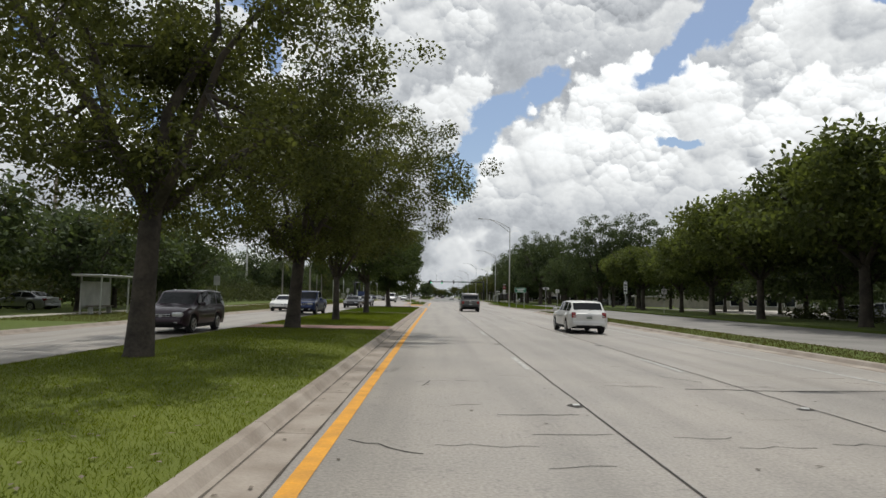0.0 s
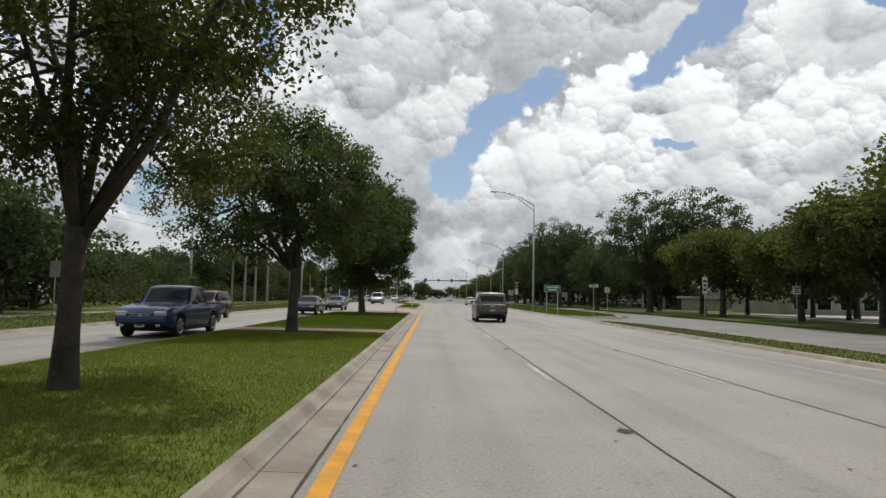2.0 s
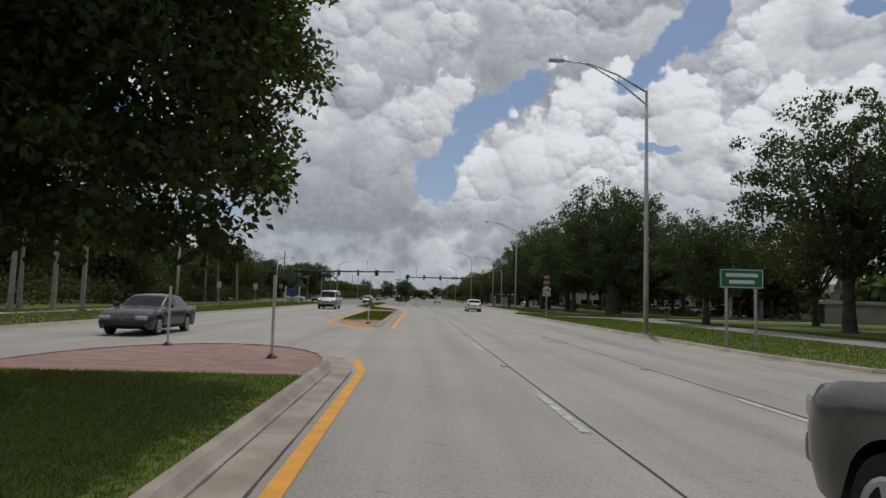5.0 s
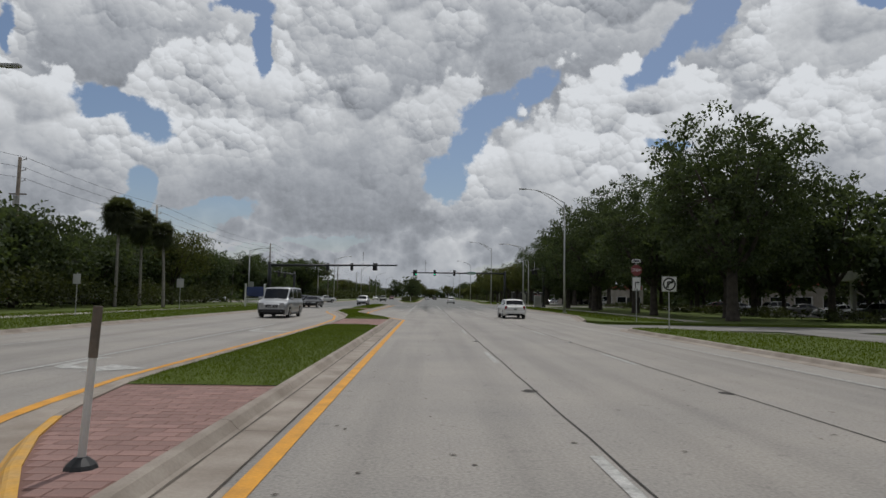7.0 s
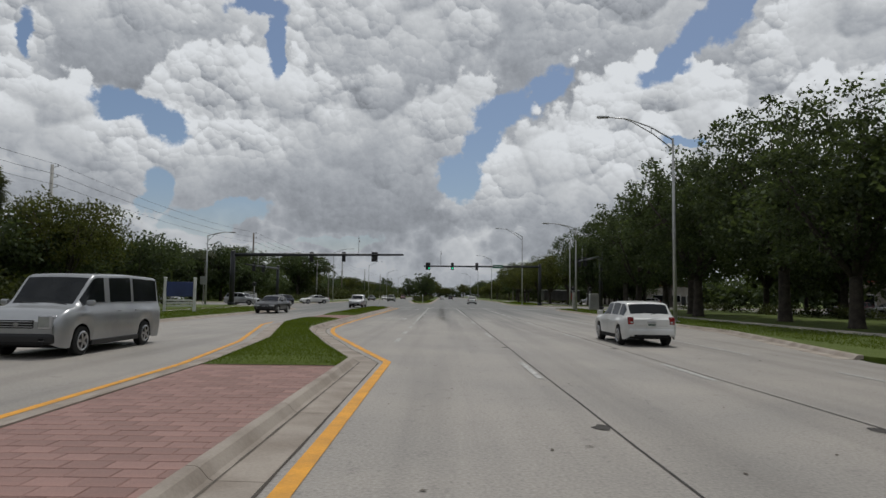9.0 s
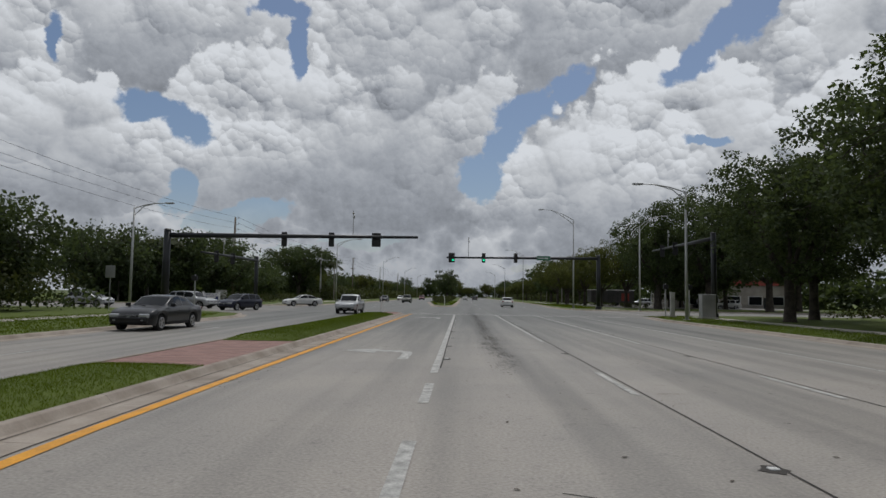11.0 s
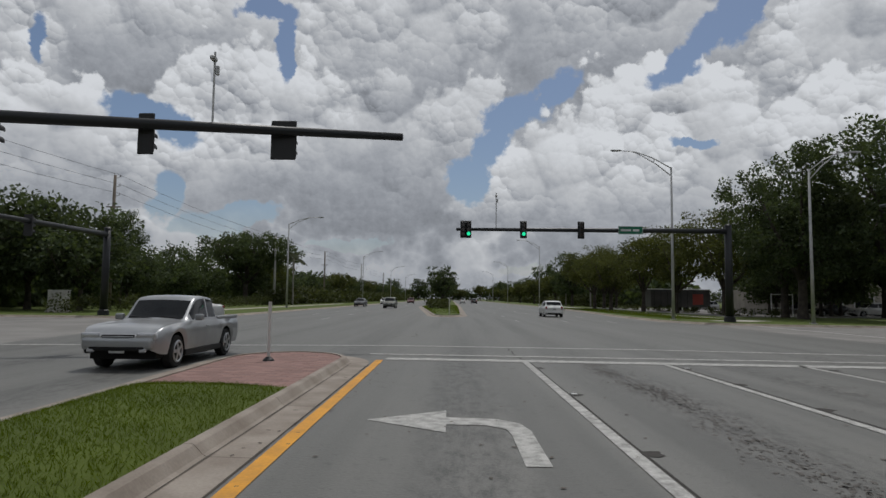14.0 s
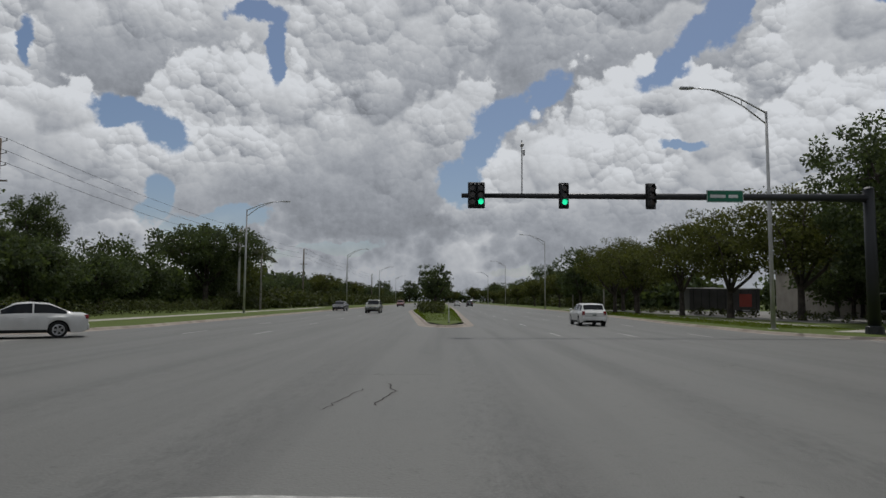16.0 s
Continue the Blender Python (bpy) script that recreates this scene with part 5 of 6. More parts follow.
def post_sign(name, x, y, panels, h, label, turn=0.0, r=0.03, mat="steel"):
    """Panels on one post, facing -y. A panel: kind, z of its middle, width, height."""
    root = thing(name, x, y, 0.1, turn)
    tagged(root, label, "road sign")
    part("post", tube_bm([(0, 0, -0.1), (0, 0, h)], r, 8), M[mat], root)
    for kind, z, w, hh in panels:
        if kind == "stop":
            bm = bmesh.new()
            ring = [bm.verts.new((w / 2 / math.cos(radians(22.5)) * math.cos(radians(22.5 + 45 * k)), -0.05, z + w / 2 / math.cos(radians(22.5)) * math.sin(radians(22.5 + 45 * k)))) for k in range(8)]
            f = bm.faces.new(ring)
            r2 = bmesh.ops.extrude_face_region(bm, geom=[f])
            bmesh.ops.translate(bm, verts=[g for g in r2["geom"] if isinstance(g, bmesh.types.BMVert)], vec=(0, 0.012, 0))
            bmesh.ops.recalc_face_normals(bm, faces=bm.faces)
            p = part("sign_panel", bm, M["sign_red"], root, "red octagonal stop panel")
            text(p, "STOP", (0, -0.056, z), w * 0.36, M["sign_white"])
            continue
        p = part("sign_panel", box_bm((w, 0.014, hh), (0, -0.045, z), 0.006), M[{"green": "sign_green", "blank": "sign_back"}.get(kind, "sign_white")], root)
        if kind != "blank":
            part("border", frame_bm(w - 0.05, hh - 0.05, 0.014, (0, -0.055, z)), M["sign_white" if kind == "green" else "black"], p)
        if kind == "arrow":
            bm = bmesh.new()
            add_box(bm, (0.06, 0.006, hh * 0.42), (-0.07, -0.056, z - hh * 0.12))
            add_box(bm, (0.2, 0.006, 0.06), (0.0, -0.056, z + hh * 0.11))
            vs = [bm.verts.new(q) for q in ((0.08, -0.056, z + hh * 0.22), (0.22, -0.056, z + hh * 0.11), (0.08, -0.056, z))]
            bm.faces.new(vs)
            part("arrow", bm, M["black"], p)
            text(p, "ONLY", (0, -0.056, z - hh * 0.40), hh * 0.13, M["black"])
        elif kind == "noturn":
            bm = bmesh.new()
            n = 28
            for rr, t in ((w * 0.43, 0.075),):
                a = [bm.verts.new((math.cos(2 * math.pi * k / n) * rr, -0.056, z + math.sin(2 * math.pi * k / n) * rr)) for k in range(n)]
                b = [bm.verts.new((math.cos(2 * math.pi * k / n) * (rr - t), -0.056, z + math.sin(2 * math.pi * k / n) * (rr - t))) for k in range(n)]
                for k in range(n):
                    bm.faces.new((a[k], a[(k + 1) % n], b[(k + 1) % n], b[k]))
            part("ring", bm, M["black"], p, "dark prohibition ring")
            part("slash", box_bm((w * 0.8, 0.005, 0.05), (0, -0.058, z), turn=Matrix.Rotation(radians(-45), 3, "Y")), M["black"], p)
            bm = bmesh.new()
            add_box(bm, (0.085, 0.004, w * 0.40), (-0.07, -0.0545, z - 0.04))
            add_box(bm, (0.2, 0.004, 0.085), (0.02, -0.0545, z + 0.10))
            bm.faces.new([bm.verts.new(q) for q in ((0.10, -0.0565, z + 0.21), (0.23, -0.0565, z + 0.10), (0.10, -0.0565, z - 0.01))])
            part("arrow", bm, M["black"], p)
        elif kind == "bars":
            for k in range(3):
                part("lettering", box_bm((w * (0.7, 0.5, 0.6)[k], 0.005, hh * 0.12), (0, -0.056, z + hh * (0.25 - 0.25 * k))), M["black"], p)
        elif kind == "oneway":
            part("lettering", box_bm((w * 0.7, 0.005, hh * 0.45), (0, -0.056, z)), M["black"], p)
    return root


def text(parent, words, at, size, mat):
    cu = bpy.data.curves.new("lettering", "FONT")
    cu.body, cu.size, cu.align_x, cu.align_y, cu.extrude = words, size, "CENTER", "CENTER", 0.002
    ob = bpy.data.objects.new("lettering", cu)
    me = bpy.data.meshes.new_from_object(ob)
    bpy.data.objects.remove(ob)
    me.materials.append(mat)
    o = new("lettering", me)
    o.parent = parent
    o.matrix_basis = pose(*at, 90, 0, 0)
    return o


post_sign("no_turn_sign", 12.3, 127.4, [("noturn", 2.3, 0.75, 0.75)], 2.7, "white no-right-turn sign on a thin post in the grass")
post_sign("stop_sign", 14.9, 140.2, [("oneway", 4.2, 0.6, 0.24), ("stop", 3.55, 0.75, 0.75), ("arrow", 2.6, 0.6, 0.95)], 4.35, "stop sign over a white turn-only panel on one post")
post_sign("panel_sign", 14.3, 83.4, [("bars", 2.7, 0.9, 0.3)], 2.85, "small white sign on a thin post", 12)
post_sign("panel_sign", 16.5, 86.9, [("bars", 2.4, 0.5, 0.5)], 2.7, "small white sign on a thin post")
post_sign("panel_sign", 25.5, 86, [("bars", 3.0, 0.5, 1.6)], 4.0, "narrow tall white sign post before the shops", r=0.06)
post_sign("panel_sign", 25.0, 70, [("bars", 2.4, 0.6, 0.6)], 2.9, "small white sign beside the frontage road")
post_sign("panel_sign", -27.0, 196.5, [("blank", 2.9, 0.75, 0.9)], 3.4, "grey back of a road sign beside the corner lamp")
post_sign("panel_sign", -21.0, 152, [("blank", 2.3, 0.6, 0.75)], 2.8, "grey back of a sign on the grass verge")
post_sign("panel_sign", -20.4, 134.5, [("blank", 2.2, 0.45, 0.6)], 2.6, "small grey back of a sign on the grass verge")
post_sign("panel_sign", -21.2, 62, [("blank", 2.6, 0.6, 0.9)], 3.2, "grey back of a sign on a post beside the road")


def guide_sign():
    root = thing("guide_sign", 11.9, 90.4, 0.1)
    tagged(root, "green road guide sign with two white lines on twin posts", "road sign")
    for x in (-0.55, 0.55):
        part("post", box_bm((0.08, 0.08, 2.9), (x, 0.05, 1.4)), M["steel"], root)
    p = part("sign_panel", box_bm((1.65, 0.03, 0.72), (0, 0, 2.5), 0.02), M["sign_green"], root)
    part("border", frame_bm(1.57, 0.64, 0.025, (0, -0.02, 2.5)), M["sign_white"], p)
    for z, w in ((2.63, 1.2), (2.38, 0.95)):
        part("lettering", box_bm((w, 0.006, 0.13), (0, -0.02, z)), M["sign_white"], p)


guide_sign()


def board_sign(name, x, y, w, h, z, panel, label, turn=0.0, post_h=2.6, lines=()):
    root = thing(name, x, y, 0.1, turn)
    tagged(root, label, "sign board")
    for s in (-1, 1):
        q = part("post", box_bm((0.2, 0.2, post_h), (s * (w / 2 + 0.1), 0, post_h / 2), 0.02), M["sign_white"], root)
        part("finial", box_bm((0.26, 0.26, 0.12), (s * (w / 2 + 0.1), 0, post_h + 0.02), 0.04), M["sign_white"], q)
    p = part("sign_panel", box_bm((w, 0.06, h), (0, 0, z), 0.02), M[panel], root)
    for words, zz, size, mat in lines:
        if words:
            text(p, words, (0, -0.036, zz), size, M[mat])
        else:
            part("lettering", box_bm((size, 0.01, 0.16), (0, -0.034, zz)), M[mat], p)
    return root


board_sign("estate_sign", -20.3, 173.6, 2.0, 1.15, 1.75, "sign_blue", "blue estate sign board between white posts", 10, 2.6)
for k in range(3):
    part("slat", box_bm((2.0, 0.05, 0.12), (0, 0, 0.45 + 0.22 * k), 0.01), M["sign_white"], bpy.data.objects["estate_sign"])
lease = board_sign("lease_sign", -28.5, 219.7, 1.45, 1.0, 0.88, "sign_blue", "navy board with FOR LEASE lettering on a white band", 20, 1.45,
                   (("", 0.92, 0.9, "sign_white"), ("", 0.62, 1.2, "sign_white")))
band = part("top_band", box_bm((1.43, 0.03, 0.34), (0, -0.045, 1.20), 0.006), M["sign_white"], lease, "white band with dark lettering")
text(band, "FOR LEASE", (0, -0.063, 1.20), 0.25, M["sign_blue"])


def delineator(x, y, h, lean=0.0, label="white flexible post on the median pavers", brown=False):
    root = thing("delineator_post", x, y, 0.112)
    tagged(root, label, "marker post", "median marker posts")
    part("foot", tube_bm([(0, 0, 0), (0, 0, 0.04), (0, 0, 0.1)], [0.14, 0.12, 0.05], 10), M["black"], root)
    band = 0.68 if brown else 0.75
    part("post", tube_bm([(0, 0, 0.05), (lean * band, 0, h * band)], 0.035, 8), M["sign_white"], root)
    part("top_band", tube_bm([(lean * band, 0, h * band), (lean, 0, h)], 0.04, 8), M["wood" if brown else "sign_white"], root)


delineator(-2.55, 101.6, 1.36, 0.07, "leaning white marker post with a brown top", True)
delineator(-3.3, 82.2, 1.9)
delineator(-6.7, 85.0, 1.6)
delineator(-7.5, 202.6, 1.36)
delineator(-3.4, 246.5, 1.4)


# ---------------------------------------------------------------- utility line
def utility_pole(x, y, h, arms=1, label="weathered wooden utility pole with insulators"):
    root = thing("utility_pole", x, y, 0.05)
    tagged(root, label, "utility pole", "utility poles")
    part("pole", tube_bm([(0, 0, 0), (0, 0, h)], [0.23, 0.14], 9), M["wood" if arms else "concrete_pole"], root, smooth=True)
    for k in range(3):
        z = h - 0.3 - 0.95 * k
        a = part("insulator_arm", tube_bm([(0, 0, z), (0.55, 0, z + 0.12)], 0.03, 6), M["steel"], root)
        part("insulator", tube_bm([(0.55, 0, z + 0.1), (0.55, 0, z + 0.34)], [0.07, 0.04], 8), M["steel"], a)
    if arms:
        part("transformer", tube_bm([(0.1, -0.35, h - 4.4), (0.1, -0.35, h - 3.5)], 0.25, 12), M["concrete_pole"], root)
        part("crossarm", box_bm((1.5, 0.1, 0.12), (0, 0, h - 3.3)), M["wood"], root)
    return root


UP = [(-36, 60, 12.3), (-36, 121.4, 12.1), (-36, 153, 13.3), (-36, 182, 13.2), (-38, 252.5, 13.8), (-34, 299, 12.0), (-34, 343, 12.6), (-33, 400, 12.5), (-33, 470, 12.5)]
for k, (x, y, h) in enumerate(UP):
    utility_pole(x, y, h, (k + 1) % 2)
for (x0, y0, h0), (x1, y1, h1) in zip(UP, UP[1:]):
    for k in range(3):
        a = Vector((x0 + 0.55, y0, h0 + 0.05 - 0.95 * k))
        b = Vector((x1 + 0.55, y1, h1 + 0.05 - 0.95 * k))
        pts = [a.lerp(b, s / 10) - Vector((0, 0, 4 * (s / 10) * (1 - s / 10) * (b - a).length * 0.012)) for s in range(11)]
        tagged(link_mesh("overhead_wire", tube_bm(pts, 0.016, 5), M["wire"]), "thin black overhead power cable between poles", "cable", "overhead cables")


# ---------------------------------------------------------------- vehicles
CAR = {
    #        L     W     H    belt  hood  wheel base   glass: front base, roof front, roof rear, rear base
    "sedan": (4.75, 1.83, 1.45, 0.95, 0.80, 0.325, 2.78, 0.98, 0.20, -1.00, -1.78),
    "hatch": (4.36, 1.79, 1.50, 0.97, 0.83, 0.325, 2.70, 1.12, 0.35, -1.62, -2.02),
    "suv": (4.62, 1.85, 1.68, 1.04, 0.92, 0.35, 2.68, 1.05, 0.42, -1.72, -2.14),
    "big_suv": (5.18, 2.0, 1.93, 1.20, 1.10, 0.40, 3.0, 1.2, 0.62, -2.30, -2.50),
    "van": (5.6, 2.05, 2.10, 1.22, 1.05, 0.36, 3.4, 1.9, 1.12, -2.6, -2.7),
    "small_pickup": (5.15, 1.76, 1.60, 1.0, 0.91, 0.36, 3.1, 0.95, 0.35, -0.75, -0.9),
    "pickup": (5.55, 1.95, 1.82, 1.12, 1.02, 0.39, 3.4, 0.95, 0.35, -0.95, -1.1),
}


def car(kind, x, y, turn, colour, label, group="", lower=None, rails=False):
    L, W, H, belt, hood, wr, wb, g0, g1, g2, g3 = CAR[kind]
    root = thing({"van": "van", "pickup": "pickup_truck", "small_pickup": "pickup_truck"}.get(kind, "car"), x, y, 0.0, turn)
    tagged(root, label, {"van": "van", "pickup": "pickup truck", "small_pickup": "pickup truck"}.get(kind, "car"), group)
    hw0 = W / 2
    axles = (wb / 2 + 0.08, -wb / 2 + 0.08)
    R = wr + 0.07
    bed = kind in ("pickup", "small_pickup")
    boot = kind in ("sedan",)
    # the line over the top, from tail to nose, with its corners rounded off
    n = 84
    ss = np.linspace(-L / 2, L / 2, n + 1)
    tail = belt + (0.06 if boot else 0.0)
    line = [(-L / 2, tail - 0.10), (-L / 2 + 0.10, tail)]
    if g3 > -L / 2 + 0.2:
        line.append((g3, tail + 0.01))
    line += [(g2, H - 0.05), (g2 * 0.5 + g1 * 0.5 + 0.1, H), (g1, H - 0.05), (g0, belt + 0.02), (g0 * 0.4 + L * 0.3, hood + (belt - hood) * 0.62), (L / 2 - 0.22, hood - 0.01), (L / 2 - 0.06, hood - 0.10), (L / 2, hood - 0.24)]
    dense = np.linspace(-L / 2, L / 2, 601)
    tops = np.interp(dense, [q[0] for q in line], [q[1] for q in line])
    kern = np.exp(-0.5 * (np.arange(-24, 25) / 9.0) ** 2)
    tops = np.convolve(np.pad(tops, 24, mode="edge"), kern / kern.sum(), mode="valid")
    wt = hw0 * {"van": 0.84, "big_suv": 0.84, "suv": 0.80, "sedan": 0.70, "hatch": 0.76}.get(kind, 0.78)
    verts = []
    for s in ss:
        e = min(s + L / 2, L / 2 - s)
        tuck = min(1.0, e / (0.50 if s > 0 else 0.34))
        tuck = 1 - (1 - tuck) ** 2.6
        hw = hw0 * (0.82 + 0.18 * tuck)
        top = float(np.interp(s, dense, tops))
        sill = min(belt, top)
        low = {"big_suv": 0.36, "suv": 0.28, "pickup": 0.36, "small_pickup": 0.33}.get(kind, 0.22) + 0.12 * (1 - tuck)
        for a in axles:
            if abs(s - a) < R:
                low = max(low, wr + math.sqrt(R * R - (s - a) ** 2))
        low = min(low, sill - 0.10)
        flare = 0.02 * max(0.0, 1 - min(abs(s - a) for a in axles) / (R * 1.35))
        sec = [(hw * 0.95 + flare, low), (hw + flare, low * 0.7 + sill * 0.3), (hw * 1.005 + flare, low * 0.4 + sill * 0.6), (hw * 0.985, sill - 0.10), (hw * 0.935, sill - 0.01)]
        # greenhouse side, leaning in, then the rounded edge and the roof
        rise = max(0.0, (top - belt) / (H - belt))
        edge = hw * 0.80 * (1 - rise) + wt * rise * (hw / hw0)
        z0 = sill - 0.01
        for q in (0.10, 0.24, 0.42, 0.60, 0.76, 0.88, 0.96):
            sec.append((hw * 0.935 + (edge - hw * 0.935) * (q + 0.10 * q * (1 - q)), z0 + (top - 0.02 - z0) * (q + 0.25 * q * (1 - q)) / 1.0))
        for q in (0.92, 0.70, 0.40, 0.0):
            sec.append((edge * q, top - 0.02 + 0.03 * (1 - q * q)))
        ring = sec + [(-a, b) for a, b in reversed(sec[:-1])]
        verts += [(a, s, b) for a, b in ring]
    k = 31
    half = 15
    cuts = {"sedan": ((0.02, 0.46), (0.50, 0.93)), "hatch": ((0.02, 0.40), (0.43, 0.72), (0.75, 0.94)), "suv": ((0.02, 0.38), (0.41, 0.68), (0.71, 0.94)), "big_suv": ((0.03, 0.35), (0.38, 0.63), (0.66, 0.95)),
            "van": ((0.0, 0.24), (0.30, 0.58), (0.61, 0.95)), "pickup": ((0.02, 0.58), (0.62, 0.90)), "small_pickup": ((0.02, 0.58), (0.63, 0.92))}[kind]
    back = g3 if g3 > -L / 2 + 0.2 else g3 + 0.03
    groups = {}
    for i in range(n):
        m = (ss[i] + ss[i + 1]) / 2
        along = (g0 - 0.16 - m) / (g0 - 0.16 - back)
        for j in range(k - 1):
            side = j if j < half else k - 2 - j
            cell = (i * k + j, i * k + j + 1, (i + 1) * k + j + 1, (i + 1) * k + j)
            name = "body"
            if 5 <= side <= 9:
                for c, (u0, u1) in enumerate(cuts):
                    if u0 <= along <= u1:
                        name = ("side_window", c, j < half)
            elif side >= 12 and g1 + 0.06 < m < g0 - 0.05:
                name = "windscreen"
            elif side >= 12 and back + (0.06 if boot or bed else 0.0) < m < g2 - 0.04:
                name = "rear_window"
            groups.setdefault(name, []).append(cell)
    groups["body"] += [tuple(range(k)), tuple(range(n * k + k - 1, n * k - 1, -1))]
    G = M["glass"]
    for name, cells in groups.items():
        used = sorted({v for c in cells for v in c})
        at = {v: q for q, v in enumerate(used)}
        kindname = name if isinstance(name, str) else name[0]
        ob = data_mesh(kindname, [verts[v] for v in used], [tuple(at[v] for v in c) for c in cells], colour if name == "body" else G, root, smooth=True)
        if name == "body":
            for cap in list(ob.data.polygons)[-2:]:
                cap.use_smooth = False
    if kind in ("suv", "big_suv", "hatch", "van"):
        gate = part("tailgate", box_bm((W * 0.64, 0.10, belt - 0.72), (0, -L / 2 + 0.035, (belt + 0.60) / 2), 0.045, segs=3), colour, root, smooth=True)
        part("handle", box_bm((0.30, 0.03, 0.05), (0, -L / 2 - 0.02, belt - 0.16), 0.01), M["rim"], gate)
        part("rear_wiper", tube_bm([(0.0, -L / 2 + 0.1, belt + 0.1), (0.32, -L / 2 + 0.12, belt + 0.14)], 0.012, 5), M["black"], root)
    part("underbody", box_bm((W * 0.8, L * 0.9, 0.45), (0, 0, 0.46)), M["under"], root)
    for s in (1, -1):
        up = {"big_suv": 0.16, "pickup": 0.16, "small_pickup": 0.12, "suv": 0.06}.get(kind, 0.0)
        bump = part("bumper", box_bm((W * 0.86, 0.22, 0.26), (0, s * (L / 2 - 0.06), 0.46 + up), 0.09, segs=3), lower or colour, root, smooth=True)
        part("insert", box_bm((W * 0.66, 0.20, 0.10), (0, s * (L / 2 - 0.05), 0.36 + up), 0.03, segs=2), M["under"], bump)
        part("sill", box_bm((0.08, wb - 2 * R, 0.14), (s * (hw0 - 0.05), 0.08, 0.29), 0.02), lower or M["under"], root)
    # a cabin floor and seat backs, dark behind the glass
    part("interior", box_bm((W * 0.72, g0 - g3 - 0.9, 0.28), (0, (g0 + g3) / 2, belt - 0.10), 0.05), M["under"], root)
    for s in (1, -1):
        part("mirror", box_bm((0.2, 0.12, 0.15), (s * (hw0 + 0.07), g0 - 0.28, belt + 0.08), 0.04, segs=2), colour if kind != "big_suv" else M["black"], root)
        part("head_light", box_bm((0.34, 0.24, 0.34) if kind == "van" else (0.40, 0.2, 0.17), (s * (hw0 * 0.66), L / 2 - 0.085, hood - 0.19), 0.05, segs=2), M["lamp_clear"], root)
        part("fog_light", box_bm((0.16, 0.05, 0.09), (s * hw0 * 0.62, L / 2 + 0.025, 0.44), 0.02), M["lamp_clear"], root)
        tall, wide, lift = {"suv": (0.34, 0.19, -0.16), "van": (0.46, 0.12, -0.30), "big_suv": (0.26, 0.26, -0.24), "hatch": (0.26, 0.19, -0.12), "sedan": (0.17, 0.30, -0.10)}.get(kind, (0.34, 0.13, -0.22))
        tl = part("tail_light", box_bm((wide, 0.26, tall), (s * hw0 * 0.765, -L / 2 + 0.115, belt + lift), 0.045, segs=3), M["lamp_red"], root, smooth=True)
        if kind in ("suv", "hatch", "sedan"):
            part("reversing_light", box_bm((wide * 0.5, 0.03, tall * 0.2), (s * hw0 * 0.74, -L / 2 - 0.008, belt + lift - tall * 0.2), 0.01), M["lamp_clear"], tl)
        for f in ((g0 * 0.05 - 0.1), -1.0):
            part("door_handle", box_bm((0.03, 0.16, 0.035), (s * (hw0 - 0.005), f, belt - 0.14), 0.01), colour, root)
    gr = part("grille", box_bm((W * 0.40, 0.06, 0.2), (0, L / 2 - 0.02, hood - 0.25), 0.03, segs=2), M["under"], root)
    for j in range(3):
        part("grille_bar", box_bm((W * 0.38, 0.03, 0.022), (0, L / 2 + 0.008, hood - 0.19 - 0.06 * j), 0.006), M["rim"], gr)
    part("badge", box_bm((0.11, 0.02, 0.08), (0, L / 2 + 0.022, hood - 0.25), 0.02), M["rim"], gr)
    for j in (-1, 1):
        part("wiper", tube_bm([(j * 0.35 - 0.28, g0 + 0.0, belt + 0.05), (j * 0.35 + 0.25, g0 - 0.06, belt + 0.10)], 0.012, 5), M["black"], root)
    for s in (1, -1):
        pl = part("number_plate", box_bm((0.32, 0.02, 0.16), (0, s * (L / 2 + 0.02) if s > 0 else -L / 2 - 0.02, 0.46 if s > 0 else 0.72), 0.005), M["plate"], root)
        part("plate_bar", box_bm((0.24, 0.012, 0.07), (0, s * (L / 2 + 0.03), 0.46 if s > 0 else 0.72)), M["bar"], pl)
    if rails:
        for s in (1, -1):
            part("roof_rail", tube_bm([(s * wt * 0.84, g1 - 0.25, H - 0.05), (s * wt * 0.84, g1 - 0.45, H + 0.02), (s * wt * 0.84, g2 + 0.6, H + 0.02), (s * wt * 0.84, g2 + 0.4, H - 0.05)], 0.018, 6), M["black"], root)
    if bed:
        part("cargo_bed", box_bm((W * 0.78, 1.45, 0.03), (0, -L / 2 + 0.95, belt + 0.012)), M["under"], root)
        for s in (1, -1):
            part("bed_rail", box_bm((0.1, 1.6, 0.08), (s * hw0 * 0.88, -L / 2 + 0.92, belt + 0.03), 0.02), colour, root)
        part("tailgate", box_bm((W * 0.84, 0.07, 0.34), (0, -L / 2 + 0.06, belt - 0.14), 0.02), colour, root)
    for a in axles:
        for s in (1, -1):
            cx = s * (hw0 - 0.13)
            bm = bmesh.new()
            add_tube(bm, [(cx - 0.11, a, wr), (cx - 0.085, a, wr), (cx + 0.085, a, wr), (cx + 0.11, a, wr)], [wr - 0.03, wr, wr, wr - 0.03], 24)
            w = part("wheel", bm, M["tyre"], root, smooth=False)
            bm = bmesh.new()
            add_disc(bm, (cx + s * 0.108, a, wr), wr * 0.64, 0.02, "x", 20)
            part("rim", bm, M["under"], w)
            bm = bmesh.new()
            for j in range(5):
                t = radians(72 * j + 15)
                add_box(bm, (0.03, 0.07, wr * 0.62), (cx + s * 0.118, a + math.sin(t) * wr * 0.31, wr + math.cos(t) * wr * 0.31), 0.0, Matrix.Rotation(-t, 3, "X"))
            add_disc(bm, (cx + s * 0.12, a, wr), wr * 0.17, 0.03, "x", 12)
